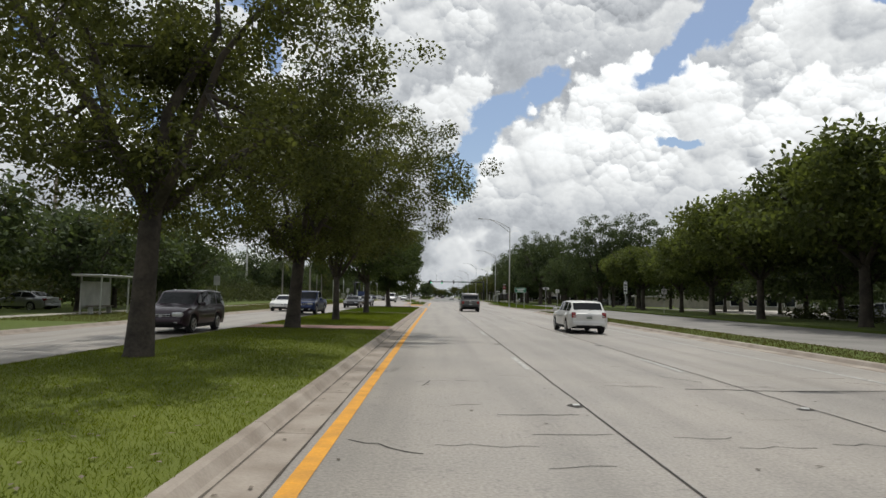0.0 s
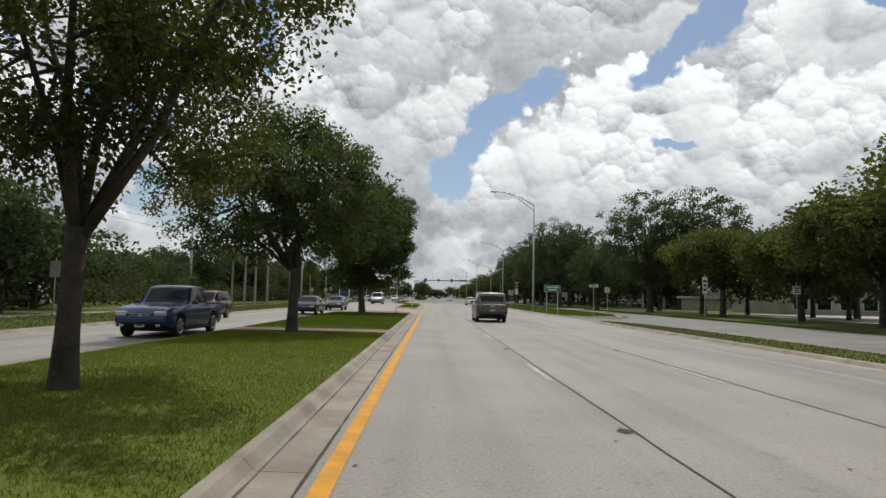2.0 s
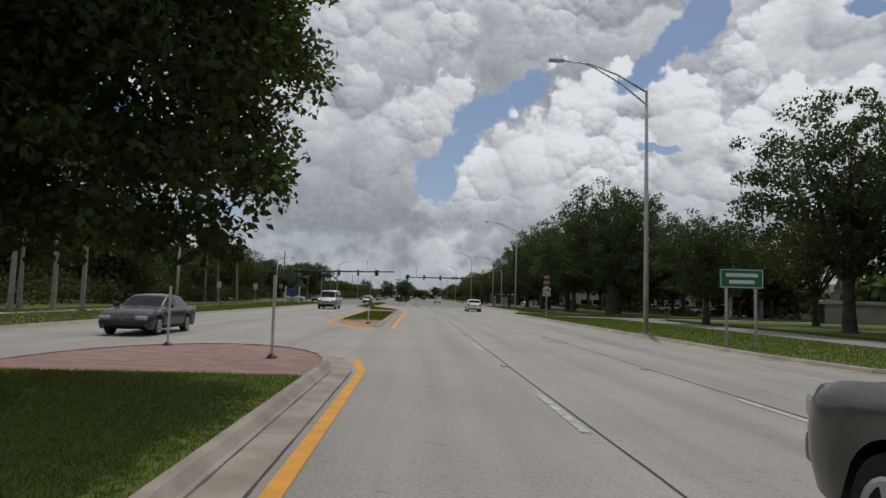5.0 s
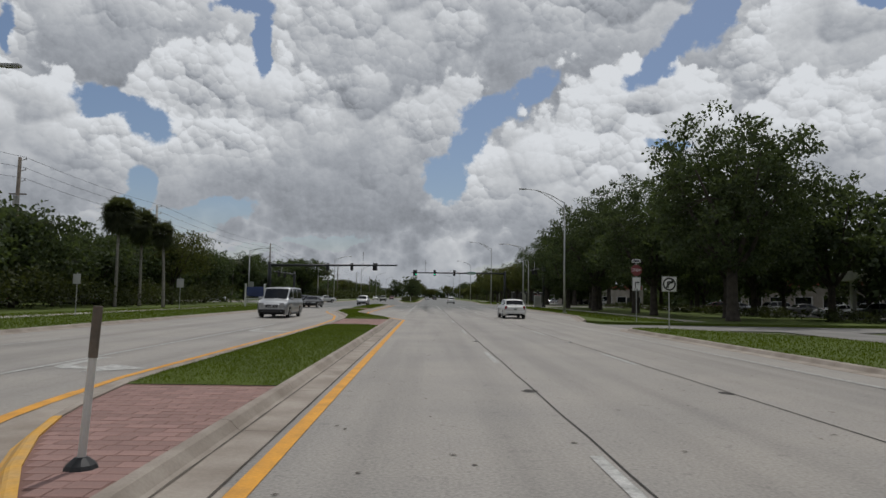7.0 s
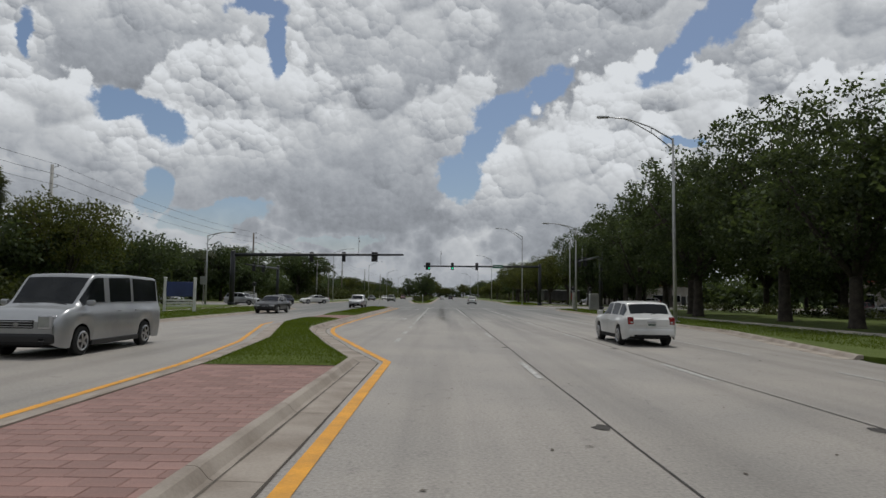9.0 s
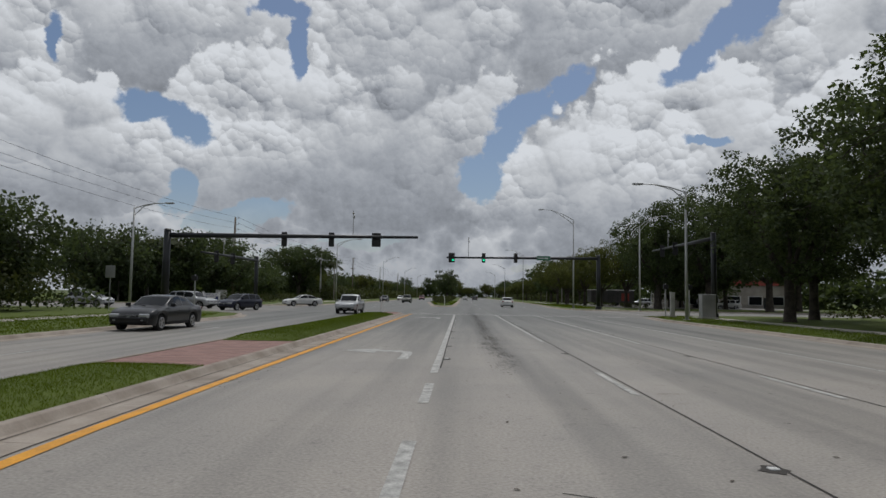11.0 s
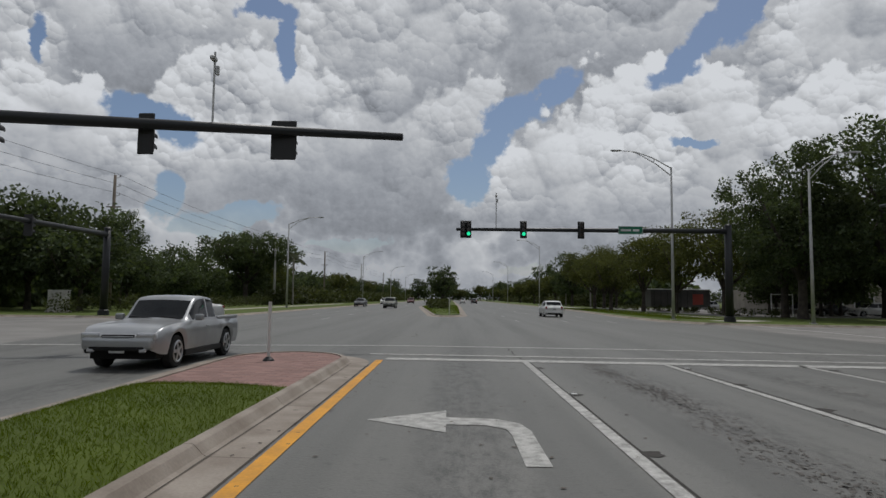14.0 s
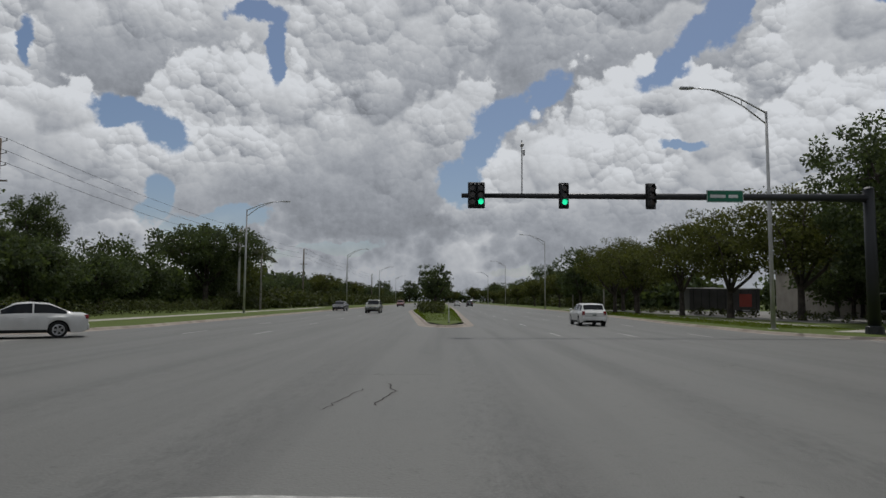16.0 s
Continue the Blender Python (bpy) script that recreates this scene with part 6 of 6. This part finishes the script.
            ring = [Vector((cx + s * 0.118, a + math.cos(2 * math.pi * j / 20) * wr * 0.62, wr + math.sin(2 * math.pi * j / 20) * wr * 0.62)) for j in range(21)]
            add_tube(bm, ring, 0.025, 5, cap=False)
            part("spokes", bm, M["rim"], w)
    return root


PAINT = {"white": paint("white", (0.72, 0.72, 0.70), 0.0), "silver": paint("silver", (0.42, 0.43, 0.44), 0.7), "grey": paint("grey", (0.11, 0.108, 0.104), 0.4), "black": paint("black", (0.012, 0.012, 0.014), 0.2),
         "purple": paint("dark_purple", (0.028, 0.013, 0.024), 0.2), "navy": paint("navy", (0.010, 0.013, 0.034), 0.15), "blue": paint("blue", (0.015, 0.035, 0.13), 0.2), "red": paint("maroon", (0.10, 0.011, 0.013), 0.2),
         "olive": paint("olive", (0.10, 0.105, 0.085), 0.5), "charcoal": paint("charcoal", (0.035, 0.035, 0.037), 0.3)}
OP, OW = "oncoming cars", "cars ahead"
car("big_suv", 3.6, 69.3, 0, PAINT["grey"], "dark grey large SUV with roof rails in the middle lane", OW, PAINT["charcoal"], True)
car("hatch", 6.1, 248.0, -1, PAINT["white"], "white compact hatchback ahead beyond the junction", OW)
car("hatch", 6.9, 31.0, 0, PAINT["white"], "white compact hatchback in the outer lane beside the grass strip", OW)
car("hatch", 7.1, 147.0, 0, PAINT["white"], "white compact hatchback in the outer lane past the grass island", OW)
car("suv", 4.0, 385, 0, PAINT["charcoal"], "dark SUV far ahead", OW)
car("hatch", 0.6, 110.0 + 280, 0, PAINT["white"], "white car far ahead", OW)
car("suv", -10.2, 26.2, 180, PAINT["purple"], "dark purple SUV coming along the opposite lane", OP)
car("suv", -13.6, 36.5, 180, PAINT["silver"], "silver SUV coming along the outer lane", OP, rails=True)
car("pickup", -10.0, 50.5, 180, PAINT["blue"], "blue pickup truck coming along the inner lane", OP)
car("sedan", -13.7, 58.5, 180, PAINT["white"], "white sedan coming along the outer lane", OP)
car("suv", -14.0, 65.5, 180, PAINT["red"], "maroon SUV coming along the outer lane", OP)
car("sedan", -10.0, 77.5, 180, PAINT["black"], "black sedan passing the dense median tree", OP)
car("sedan", -10.0, 92.0, 180, PAINT["charcoal"], "dark sedan coming past the median opening", OP)
car("van", -9.9, 141.5, 180, PAINT["silver"], "silver passenger van coming past the turn lane", OP, lower=M["black"])
car("sedan", -13.9, 177.0, 178, PAINT["black"], "black sedan leaving the junction", OP)
car("hatch", -21.0, 207.5, 160, PAINT["navy"], "dark blue hatchback leaving the junction", OP)
car("small_pickup", -10.25, 203.7, 180, PAINT["silver"], "silver pickup truck beside the median nose", OP)
car("sedan", -20.9, 230.0, 125, PAINT["white"], "white sedan entering the junction", OP)
car("suv", -12.4, 285.0, 180, PAINT["olive"], "boxy olive off-road car coming beyond the junction", OP)
car("suv", -27.1, 211.3, -100, PAINT["silver"], "silver SUV waiting in the side street", "side street cars")
car("hatch", -37.5, 211.8, -98, PAINT["silver"], "grey car waiting in the side street", "side street cars")
car("sedan", -19.0, 300.0, 180, PAINT["charcoal"], "dark sedan far down the opposite lanes", OP)
car("hatch", -19.4, 345.0, 180, PAINT["white"], "white car far down the opposite lanes", OP)
car("suv", -14.6, 372.0, 180, PAINT["red"], "red SUV far down the opposite lanes", OP)
PK = "parked cars"
for k, (x, y, t, kind, c) in enumerate(((-34, 78, 90, "van", "white"), (-30, 47, 80, "sedan", "silver"), (40, 48, 90, "sedan", "white"), (40, 58, 90, "suv", "silver"), (41, 62, 90, "sedan", "black"), (44, 158, 90, "suv", "silver"), (44, 163, 90, "sedan", "white"), (44, 170, 90, "sedan", "grey"),
                                        (44, 176, 90, "suv", "white"), (44, 186, 90, "sedan", "silver"), (44, 192, 90, "hatch", "red"), (45, 262, 90, "suv", "white"), (44, 268, 90, "sedan", "black"), (43, 282, 90, "sedan", "silver"), (41, 300, 90, "suv", "silver"),
                                        (-37, 150, 80, "sedan", "silver"), (-37, 166, 80, "suv", "silver"))):
    car(kind, x, y, t, PAINT[c], {"white": "white", "silver": "silver", "black": "black", "grey": "grey", "red": "maroon"}[c] + " " + {"van": "van", "sedan": "sedan", "suv": "SUV", "hatch": "small car"}[kind] + " parked in the shade of trees", PK)


# ---------------------------------------------------------------- buildings and street furniture
def building(name, x0, y0, x1, y1, h, label, wall="stucco", fascia=None, bays=6, side="w", roof="roof"):
    """A low shop or house: walls, parapet or roof slab, windows and doors along the side that faces the road."""
    root = thing(name, (x0 + x1) / 2, (y0 + y1) / 2, 0.0, 90 if side == "s" else 0)
    tagged(root, label, "building")
    w, d = abs(x1 - x0), abs(y1 - y0)
    if side == "s":
        w, d, side = d, w, "w"
    part("wall", box_bm((w, d, h), (0, 0, h / 2)), M[wall], root)
    part("roof", box_bm((w + 0.8, d + 0.8, 0.35), (0, 0, h + 0.18), 0.03), M[roof], root)
    fx = -w / 2 if side == "w" else w / 2
    sg = -1 if side == "w" else 1
    if fascia:
        part("fascia", box_bm((0.25, d * 0.96, 0.9), (fx + sg * 0.14, 0, h - 0.55), 0.03), M[fascia], root)
    step = d / bays
    for k in range(bays):
        y = -d / 2 + step * (k + 0.5)
        wn = part("window", box_bm((0.1, step * 0.66, 1.7), (fx + sg * 0.04, y, 1.55), 0.02), M["sign_white"], root)
        part("pane", box_bm((0.06, step * 0.58, 1.5), (fx + sg * 0.085, y, 1.55)), M["glass"], wn)
    part("door", box_bm((0.1, 1.0, 2.1), (fx + sg * 0.06, -d / 2 + step, 1.05), 0.02), M["mast"], root)
    return root


building("shop_building", 47, 110, 72, 126, 3.2, "low pale shop row behind the parking ground", bays=8, side="s")
building("shop_building", 40, 271, 60, 288, 5.4, "shop row with a red fascia behind the oaks", fascia="shop_red", bays=5, side="s")
building("shop_building", 52, 160, 66, 205, 4.8, "shop row with a red fascia behind shaded trees", fascia="shop_red", bays=7)
building("pump_canopy", 40, 128.8, 47, 129.2, 2.0, "low pale wall beside the driveway", bays=2)
building("house", -66, 262, -54, 284, 3.2, "small house with a red roof behind trees", side="e", roof="tile_roof", bays=5)
# sunlit and shaded ground told apart by base colour, pale and grey
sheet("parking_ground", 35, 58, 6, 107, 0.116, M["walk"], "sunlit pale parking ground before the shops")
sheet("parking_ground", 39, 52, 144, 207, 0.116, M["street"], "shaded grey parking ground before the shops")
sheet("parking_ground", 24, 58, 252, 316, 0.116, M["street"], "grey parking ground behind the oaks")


def canopy_building(x, y):
    root = thing("canopy_building", x, y, 0.1)
    tagged(root, "white flat-roofed drive-through canopy on square columns", "building")
    part("roof", box_bm((14, 9, 0.9), (0, 0, 4.0), 0.05), M["sign_white"], root)
    for dx in (-6, -2, 2, 6):
        for dy in (-3.6, 3.6):
            part("column", box_bm((0.4, 0.4, 3.6), (dx, dy, 1.8), 0.02), M["sign_white"], root)
    part("core", box_bm((6, 5, 3.6), (3, 0, 1.8)), M["stucco"], root)


canopy_building(46, 151)


def trailer(x, y, turn):
    """A parked show trailer: ribbed box on two axles, painted panel, hitch."""
    root = thing("trailer", x, y, 0.12, turn)
    tagged(root, "long dark box trailer with a red panel parked behind oaks", "trailer")
    part("body", box_bm((9.0, 2.4, 2.5), (0, 0, 1.85), 0.06, segs=2), PAINT["grey"], root)
    for dx in range(-4, 5):
        part("rib", box_bm((0.05, 0.03, 2.3), (dx, -1.21, 1.85), 0.008), PAINT["charcoal"], root)
    part("roof", box_bm((9.1, 2.5, 0.12), (0, 0, 3.16), 0.03), M["sign_white"], root)
    part("panel", box_bm((1.6, 0.03, 1.5), (2.6, -1.215, 1.75), 0.01), M["shop_red"], root, "faded red panel")
    part("hitch", tube_bm([(-4.4, 0, 0.6), (-5.6, 0, 0.5)], 0.07, 8), M["black"], root)
    for dx in (0.9, 1.9):
        for dy in (-1.08, 1.08):
            bm = bmesh.new()
            add_tube(bm, [(dx, dy - 0.1, 0.36), (dx, dy + 0.1, 0.36)], [0.36, 0.36], 18)
            part("wheel", bm, M["tyre"], root)


trailer(29.5, 281, 8)


def frame_sign(x, y):
    root = thing("sign_frame", x, y, 0.11)
    tagged(root, "white empty sign frame on two posts under oaks", "sign frame")
    for s in (-1, 1):
        part("post", box_bm((0.1, 0.1, 2.4), (s * 1.1, 0, 1.2), 0.01), M["sign_white"], root)
    for z in (0.9, 2.3):
        part("rail", box_bm((2.1, 0.08, 0.1), (0, 0, z), 0.01), M["sign_white"], root)


frame_sign(31.0, 254.5)


def bus_shelter(x, y, turn):
    root = thing("bus_shelter", x, y, 0.11, turn)
    tagged(root, "grey metal bus shelter with a flat roof beside the road", "bus shelter")
    for dx in (-1.7, 1.7):
        for dy in (-0.6, 0.6):
            part("post", box_bm((0.08, 0.08, 2.3), (dx, dy, 1.15)), M["steel"], root)
    part("roof", box_bm((4.4, 1.9, 0.12), (0, 0, 2.36), 0.03), M["sign_back"], root)
    part("back_panel", box_bm((3.3, 0.03, 1.7), (0, 0.6, 1.15)), M["sign_back"], root)
    part("bench_seat", box_bm((2.6, 0.4, 0.06), (0, 0.3, 0.48), 0.01), M["wood"], root)
    for dx in (-1.1, 1.1):
        part("bench_leg", box_bm((0.06, 0.3, 0.46), (dx, 0.3, 0.23)), M["steel"], root)


bus_shelter(-20.8, 40.5, 90)


def cabinet(x, y, w, d, h, mat, label, turn=0):
    root = thing("utility_cabinet", x, y, 0.1, turn)
    tagged(root, label, "utility cabinet")
    part("plinth", box_bm((w + 0.2, d + 0.2, 0.14), (0, 0, 0.07), 0.02), M["walk"], root)
    b = part("housing", box_bm((w, d, h), (0, 0, h / 2 + 0.13), 0.04, segs=2), M[mat], root)
    part("lid", box_bm((w + 0.06, d + 0.06, 0.07), (0, 0, h + 0.16), 0.02), M[mat], root)
    part("door", box_bm((w * 0.84, 0.02, h * 0.84), (0, -d / 2 - 0.01, h / 2 + 0.13), 0.008), M[mat], b)
    part("latch", box_bm((0.03, 0.03, 0.16), (w * 0.3, -d / 2 - 0.03, h / 2 + 0.13)), M["steel"], b)


cabinet(18.6, 201.0, 1.1, 0.7, 1.75, "sign_back", "grey signal control cabinet on a concrete plinth")
cabinet(17.0, 204.5, 0.35, 0.35, 1.9, "concrete_pole", "slim grey service pedestal")
cabinet(-34.5, 238.5, 1.3, 0.9, 1.6, "concrete_pole", "grey utility cabinet behind the corner")
cabinet(-23, 55, 0.6, 0.5, 1.1, "sign_back", "small green-grey cabinet on the verge")


def ped_post(x, y):
    root = thing("crossing_post", x, y, 0.1)
    tagged(root, "pale pedestrian push-button post at the corner", "signal post")
    part("post", tube_bm([(0, 0, 0), (0, 0, 2.9)], 0.06, 9), M["steel"], root)
    part("signal_box", box_bm((0.42, 0.3, 0.42), (0, -0.1, 2.6), 0.03), M["black"], root)
    part("push_button", box_bm((0.12, 0.08, 0.2), (0, -0.1, 1.1), 0.02), M["sign_back"], root)


ped_post(17.4, 207.6)
ped_post(20.0, 209.0)
ped_post(-22.5, 201.0)

# sidewalks in cast squares
for name, x, y0, y1, w in (("sidewalk_west", -22.5, 26, 196, 1.6), ("sidewalk_northwest", -27.5, 244, 330, 1.6), ("sidewalk_east", 19.4, 142, 206, 1.6), ("sidewalk_northeast", 20.2, 246, 330, 1.6)):
    base = thing(name, 0, 0)
    tagged(base, "pale concrete sidewalk in square slabs", kind="structure")
    me = None
    y = y0
    while y < y1:
        if me is None:
            o = part("slab", box_bm((w, 1.56, 0.1), (0, 0, 0), 0.012), M["walk"], base)
            me = o.data
        else:
            o = new("slab", me)
            o.parent = base
        o.location = (x, y, 0.075)
        y += 1.58
for name, pts in (("corner_ramp", [(-24.0, 203.0), (-21.3, 200.2), (-22.6, 199.0), (-25.2, 201.6)]), ("corner_ramp", [(-26.5, 236.3), (-23.9, 238.2), (-25.3, 240.0), (-28, 237.6)]),
                  ("corner_ramp", [(19.0, 235.9), (16.6, 237.6), (20.4, 240.6), (22.0, 238.6)])):
    slab(name, pts, 0.0, 0.13, M["walk"], label="pale concrete corner ramp")


# ---------------------------------------------------------------- marks and wear on the road
def reflector(x, y, patch):
    root = thing("road_reflector", x, y, 0.0)
    tagged(root, "small raised white reflector on a dark tar pad", "road marker", "lane reflectors")
    bm = bmesh.new()
    rr = random.Random(int(y * 10 + x * 77))
    n = 10
    f = bm.faces.new([bm.verts.new((math.cos(2 * math.pi * k / n) * 0.12 * rr.uniform(0.7, 1.4), math.sin(2 * math.pi * k / n) * 0.13 * rr.uniform(0.7, 1.6) - 0.04, 0.006)) for k in range(n)])
    part("tar_pad", bm, M["crack"], root)
    if patch:
        part("marker", box_bm((0.1, 0.09, 0.018), (0, 0, 0.012), 0.006), M["sign_white"], root)


for k in range(-1, 18):
    for x in (2.12, 5.56):
        y = dash_y0 + 7.6 + k * period
        if y < 176:
            reflector(x, y, (k + int(x)) % 3 == 0)
for k in range(10):
    reflector(-1.22, 166 + k * 4.1, k % 2 == 0)
    reflector(2.3, 178 + k * 2.8, k % 3 == 0)
    reflector(5.75, 178 + k * 2.8, k % 3 == 1)


def crack(pts, width=0.02, name="road_crack", z=0.0045):
    rr = random.Random(len(pts) * 7 + int(pts[0][1] * 3))
    out = []
    for (x0, y0), (x1, y1) in zip(pts, pts[1:]):
        n = max(2, int(math.hypot(x1 - x0, y1 - y0) / 0.18))
        out += [(x0 + (x1 - x0) * k / n + rr.gauss(0, 0.025), y0 + (y1 - y0) * k / n + rr.gauss(0, 0.025)) for k in range(n)]
    out.append(pts[-1])
    return strip(name, out, width, M["crack"], z, "thin dark crack in the road surface")


cr = random.Random(12)
crack([(4.5, 11.6), (6.2, 11.5), (9.5, 11.9), (11.2, 11.8)], 0.07)
for k in range(26):
    x, y = cr.uniform(-0.8, 9.5), cr.uniform(5.0, 15.5)
    crack([(x, y), (x + cr.uniform(0.3, 1.3) * cr.choice((-1, 1)), y + cr.uniform(-0.12, 0.12))], cr.uniform(0.008, 0.022))
for x, y, dx, dy in ((0.9, 8.8, 1.1, 0.1), (5.2, 12.5, -0.5, 0.9), (-0.9, 7.2, 0.8, -0.6), (8.3, 13.0, 0.4, -0.5), (-0.2, 11.5, 0.1, 0.7)):
    crack([(x, y), (x + dx, y + dy)], 0.025)
crack([(-1.55, 97.9), (-1.66, 97.3), (-1.78, 96.8), (-1.97, 96.1), (-2.2, 95.4)], 0.016)
crack([(1.5, 96.3), (1.75, 95.5), (1.95, 94.9)], 0.016)
crack([(-1.35, 204.2), (-1.5, 206.5), (-1.4, 209.5)], 0.03)
crack([(-4.9, 214.0), (-4.7, 215.5), (-4.9, 216.6)], 0.03)
crack([(-5.6, 213.6), (-5.3, 215.8)], 0.02)
crack([(-6.0, 218.0), (-3.9, 218.1)], 0.015)
for k in range(60):
    x, y = cr.uniform(-4.8, 12), cr.uniform(140, 234)
    crack([(x, y), (x + cr.uniform(-0.5, 0.5), y + cr.uniform(-0.25, 0.25))], cr.uniform(0.01, 0.025))


# fallen leaves under the median trees
def litter(x0, x1, y0, y1, n, seed, z, mat="wood", name="fallen_leaves", label="brown fallen leaves lying under the median trees"):
    rr = np.random.default_rng(seed)
    c = np.stack([rr.uniform(x0, x1, n), rr.uniform(y0, y1, n), np.full(n, z)], 1)
    a = rr.uniform(0, 6.28, n)
    d = np.stack([np.cos(a), np.sin(a), np.zeros(n)], 1) * rr.uniform(0.03, 0.06, (n, 1))
    e = np.stack([-np.sin(a), np.cos(a), np.full(n, 0.4)], 1) * 0.022
    v = np.stack([c - d, c + e * [1, 1, 0.5], c + d, c - e * [1, 1, -0.5]], 1).reshape(-1, 3)
    tagged(np_mesh(name, v, np.arange(n * 4).reshape(n, 4), M[mat]), label, kind="stuff")


litter(-8.2, -2.2, -5, 40, 900, 1, 0.19)
litter(-1.75, -1.3, -5, 30, 110, 2, 0.02)
for k, (x0, x1, y0, y1, n) in enumerate(((-5.0, 6.0, 183, 206, 170), (-5.5, -4.6, 160, 204, 120), (-1.2, 9.5, 100, 180, 260), (-1.1, 9.0, 5, 70, 140))):
    litter(x0, x1, y0, y1, n, 20 + k, 0.008, "grit", "road_debris", "dark bits of bark and tar lying on the lanes")


# ---------------------------------------------------------------- grass blades and pavers
def inside(px, py, outline):
    hit = np.zeros(len(px), bool)
    n = len(outline)
    for i in range(n):
        (x0, y0), (x1, y1) = outline[i], outline[(i + 1) % n]
        if y0 != y1:
            hit ^= ((y0 > py) != (y1 > py)) & (px < (x1 - x0) * (py - y0) / (y1 - y0) + x0)
    return hit


def blades(outline, per, tall, seed, label, z=0.12, y0=None, y1=None, wide=0.012, mat="blade"):
    rng = np.random.default_rng(seed)
    xs, ys = [q[0] for q in outline], [q[1] for q in outline]
    lo, hi = max(min(ys), y0 if y0 is not None else -1e9), min(max(ys), y1 if y1 is not None else 1e9)
    n = int((max(xs) - min(xs)) * (hi - lo) * per)
    x, y = rng.uniform(min(xs), max(xs), n), rng.uniform(lo, hi, n)
    ok = inside(x, y, outline)
    x, y = x[ok], y[ok]
    n = len(x)
    a = rng.uniform(0, 6.28, n)
    t = tall * rng.uniform(0.5, 1.3, n)
    lean = rng.normal(0, 0.6, (n, 2)) * t[:, None]
    dx, dy = np.cos(a) * wide, np.sin(a) * wide
    zz = z(x, y) - 0.006 if callable(z) else np.full(n, z)
    v = np.stack([np.stack([x - dx, y - dy, zz], 1), np.stack([x + dx, y + dy, zz], 1), np.stack([x + lean[:, 0], y + lean[:, 1], zz + t], 1)], 1).reshape(-1, 3)
    tagged(np_mesh("grass", v, np.arange(n * 3).reshape(n, 3), M[mat]), label, kind="stuff")


def stain(x, y0, y1, spread, n, size, mat, seed, label):
    """Flecks of oil and worn aggregate gathered in clusters along the middle of a lane."""
    rng = np.random.default_rng(seed)
    y = rng.uniform(y0, y1, n)
    keep = rng.random(n) < (0.35 + 0.65 * np.sin(y * 0.9 + np.sin(y * 0.37) * 2.0) ** 2) * np.clip((y - y0) / 5.0, 0.05, 1)
    y = y[keep]
    n = len(y)
    px = x + rng.normal(0, spread, n) + 0.08 * np.sin(y * 0.8)
    r = size * rng.uniform(0.35, 1.0, n) ** 2
    a = rng.uniform(0, 6.28, n)
    v = [np.stack([px + r * rng.uniform(0.5, 1.2, n) * np.cos(a + k * 1.5708), y + 1.3 * r * rng.uniform(0.5, 1.2, n) * np.sin(a + k * 1.5708), np.full(n, 0.0045)], 1) for k in range(4)]
    tagged(np_mesh("oil_stain", np.stack(v, 1).reshape(-1, 3), np.arange(n * 4).reshape(n, 4), M[mat]), label, kind="stuff")


OL = "dark oily flecks worn into the middle of the lane"
stain(0.22, 163, 204, 0.18, 9000, 0.046, "oil", 91, OL)
stain(0.22, 166, 203, 0.33, 3200, 0.030, "oil", 92, OL)
stain(3.7, 160, 204, 0.22, 2200, 0.035, "oil", 93, OL)
GL = "short mown green grass blades"
DRY = "short dry olive grass blades of the worn verge"
for k, (o, a, b) in enumerate(LAWNS[:6]):
    c = cut(o, max(a, 2.0), b)
    blades(c, 950 if k else 700, 0.05, 70 + k, GL, LAWN_Z[k], wide=0.0055, mat="blade_sunlit" if k < 2 else "blade")
blades(cut(ISLE_C, 250, 320), 60, 0.09, 80, GL, wide=0.03)
blades(VERGE_R1, 100, 0.07, 81, DRY, 0.105, 8, 69, 0.018, "blade_dry")
blades(VERGE_R2, 90, 0.07, 82, GL, 0.105, wide=0.018)
blades([(13.5, 140), (19, 140), (19, 208), (14.6, 205)], 70, 0.07, 83, GL, 0.105, wide=0.02)
blades([(15.2, 242), (20, 240), (22, 300), (15.6, 300)], 50, 0.08, 84, GL, 0.105, wide=0.03)
blades([(-15.4, 30), (-21.5, 30), (-26, 120), (-15.4, 120)], 60, 0.07, 85, DRY, 0.105, wide=0.022, mat="blade_dry")
blades([(-15.4, 120), (-26, 120), (-24, 195), (-18.0, 195), (-15.7, 185), (-15.4, 150)], 50, 0.08, 86, GL, 0.105, wide=0.025)


for outline, bed in BEDS:
    ys = [q[1] for q in outline]
    area = abs(sum(a[0] * b[1] - b[0] * a[1] for a, b in zip(outline, outline[1:] + outline[:1]))) / 2
    depth = max(0.2, math.sqrt(area / 255 / 1.5))
    wide = depth * 1.5
    pm = None
    row, y = 0, min(ys) + depth / 2 + 0.01
    while y < max(ys) - depth * 0.4:
        ends = [span(outline, y + s * depth * 0.46) for s in (-1, 1)]
        if None not in ends:
            lo, hi = max(e[0] for e in ends) + 0.01, min(e[1] for e in ends) - 0.01
            x = lo - (row % 2) * wide / 2
            while x < hi:
                a, b = max(x, lo), min(x + wide, hi)
                if b - a > 0.06:
                    if pm is None:
                        o = part("brick", box_bm((wide - 0.014, depth - 0.014, 0.05), (0, 0, 0), 0.005), M["brick"], bed)
                        pm = o.data
                    else:
                        o = new("brick", pm)
                        o.parent = bed
                    rr = random.Random(int(x * 100) * 7919 + int(y * 100))
                    o.location = ((a + b) / 2, y, 0.093 + rr.uniform(-0.002, 0.002))
                    o.scale = ((b - a - 0.014) / (wide - 0.014), 1, 1)
                x += wide
        y += depth
        row += 1
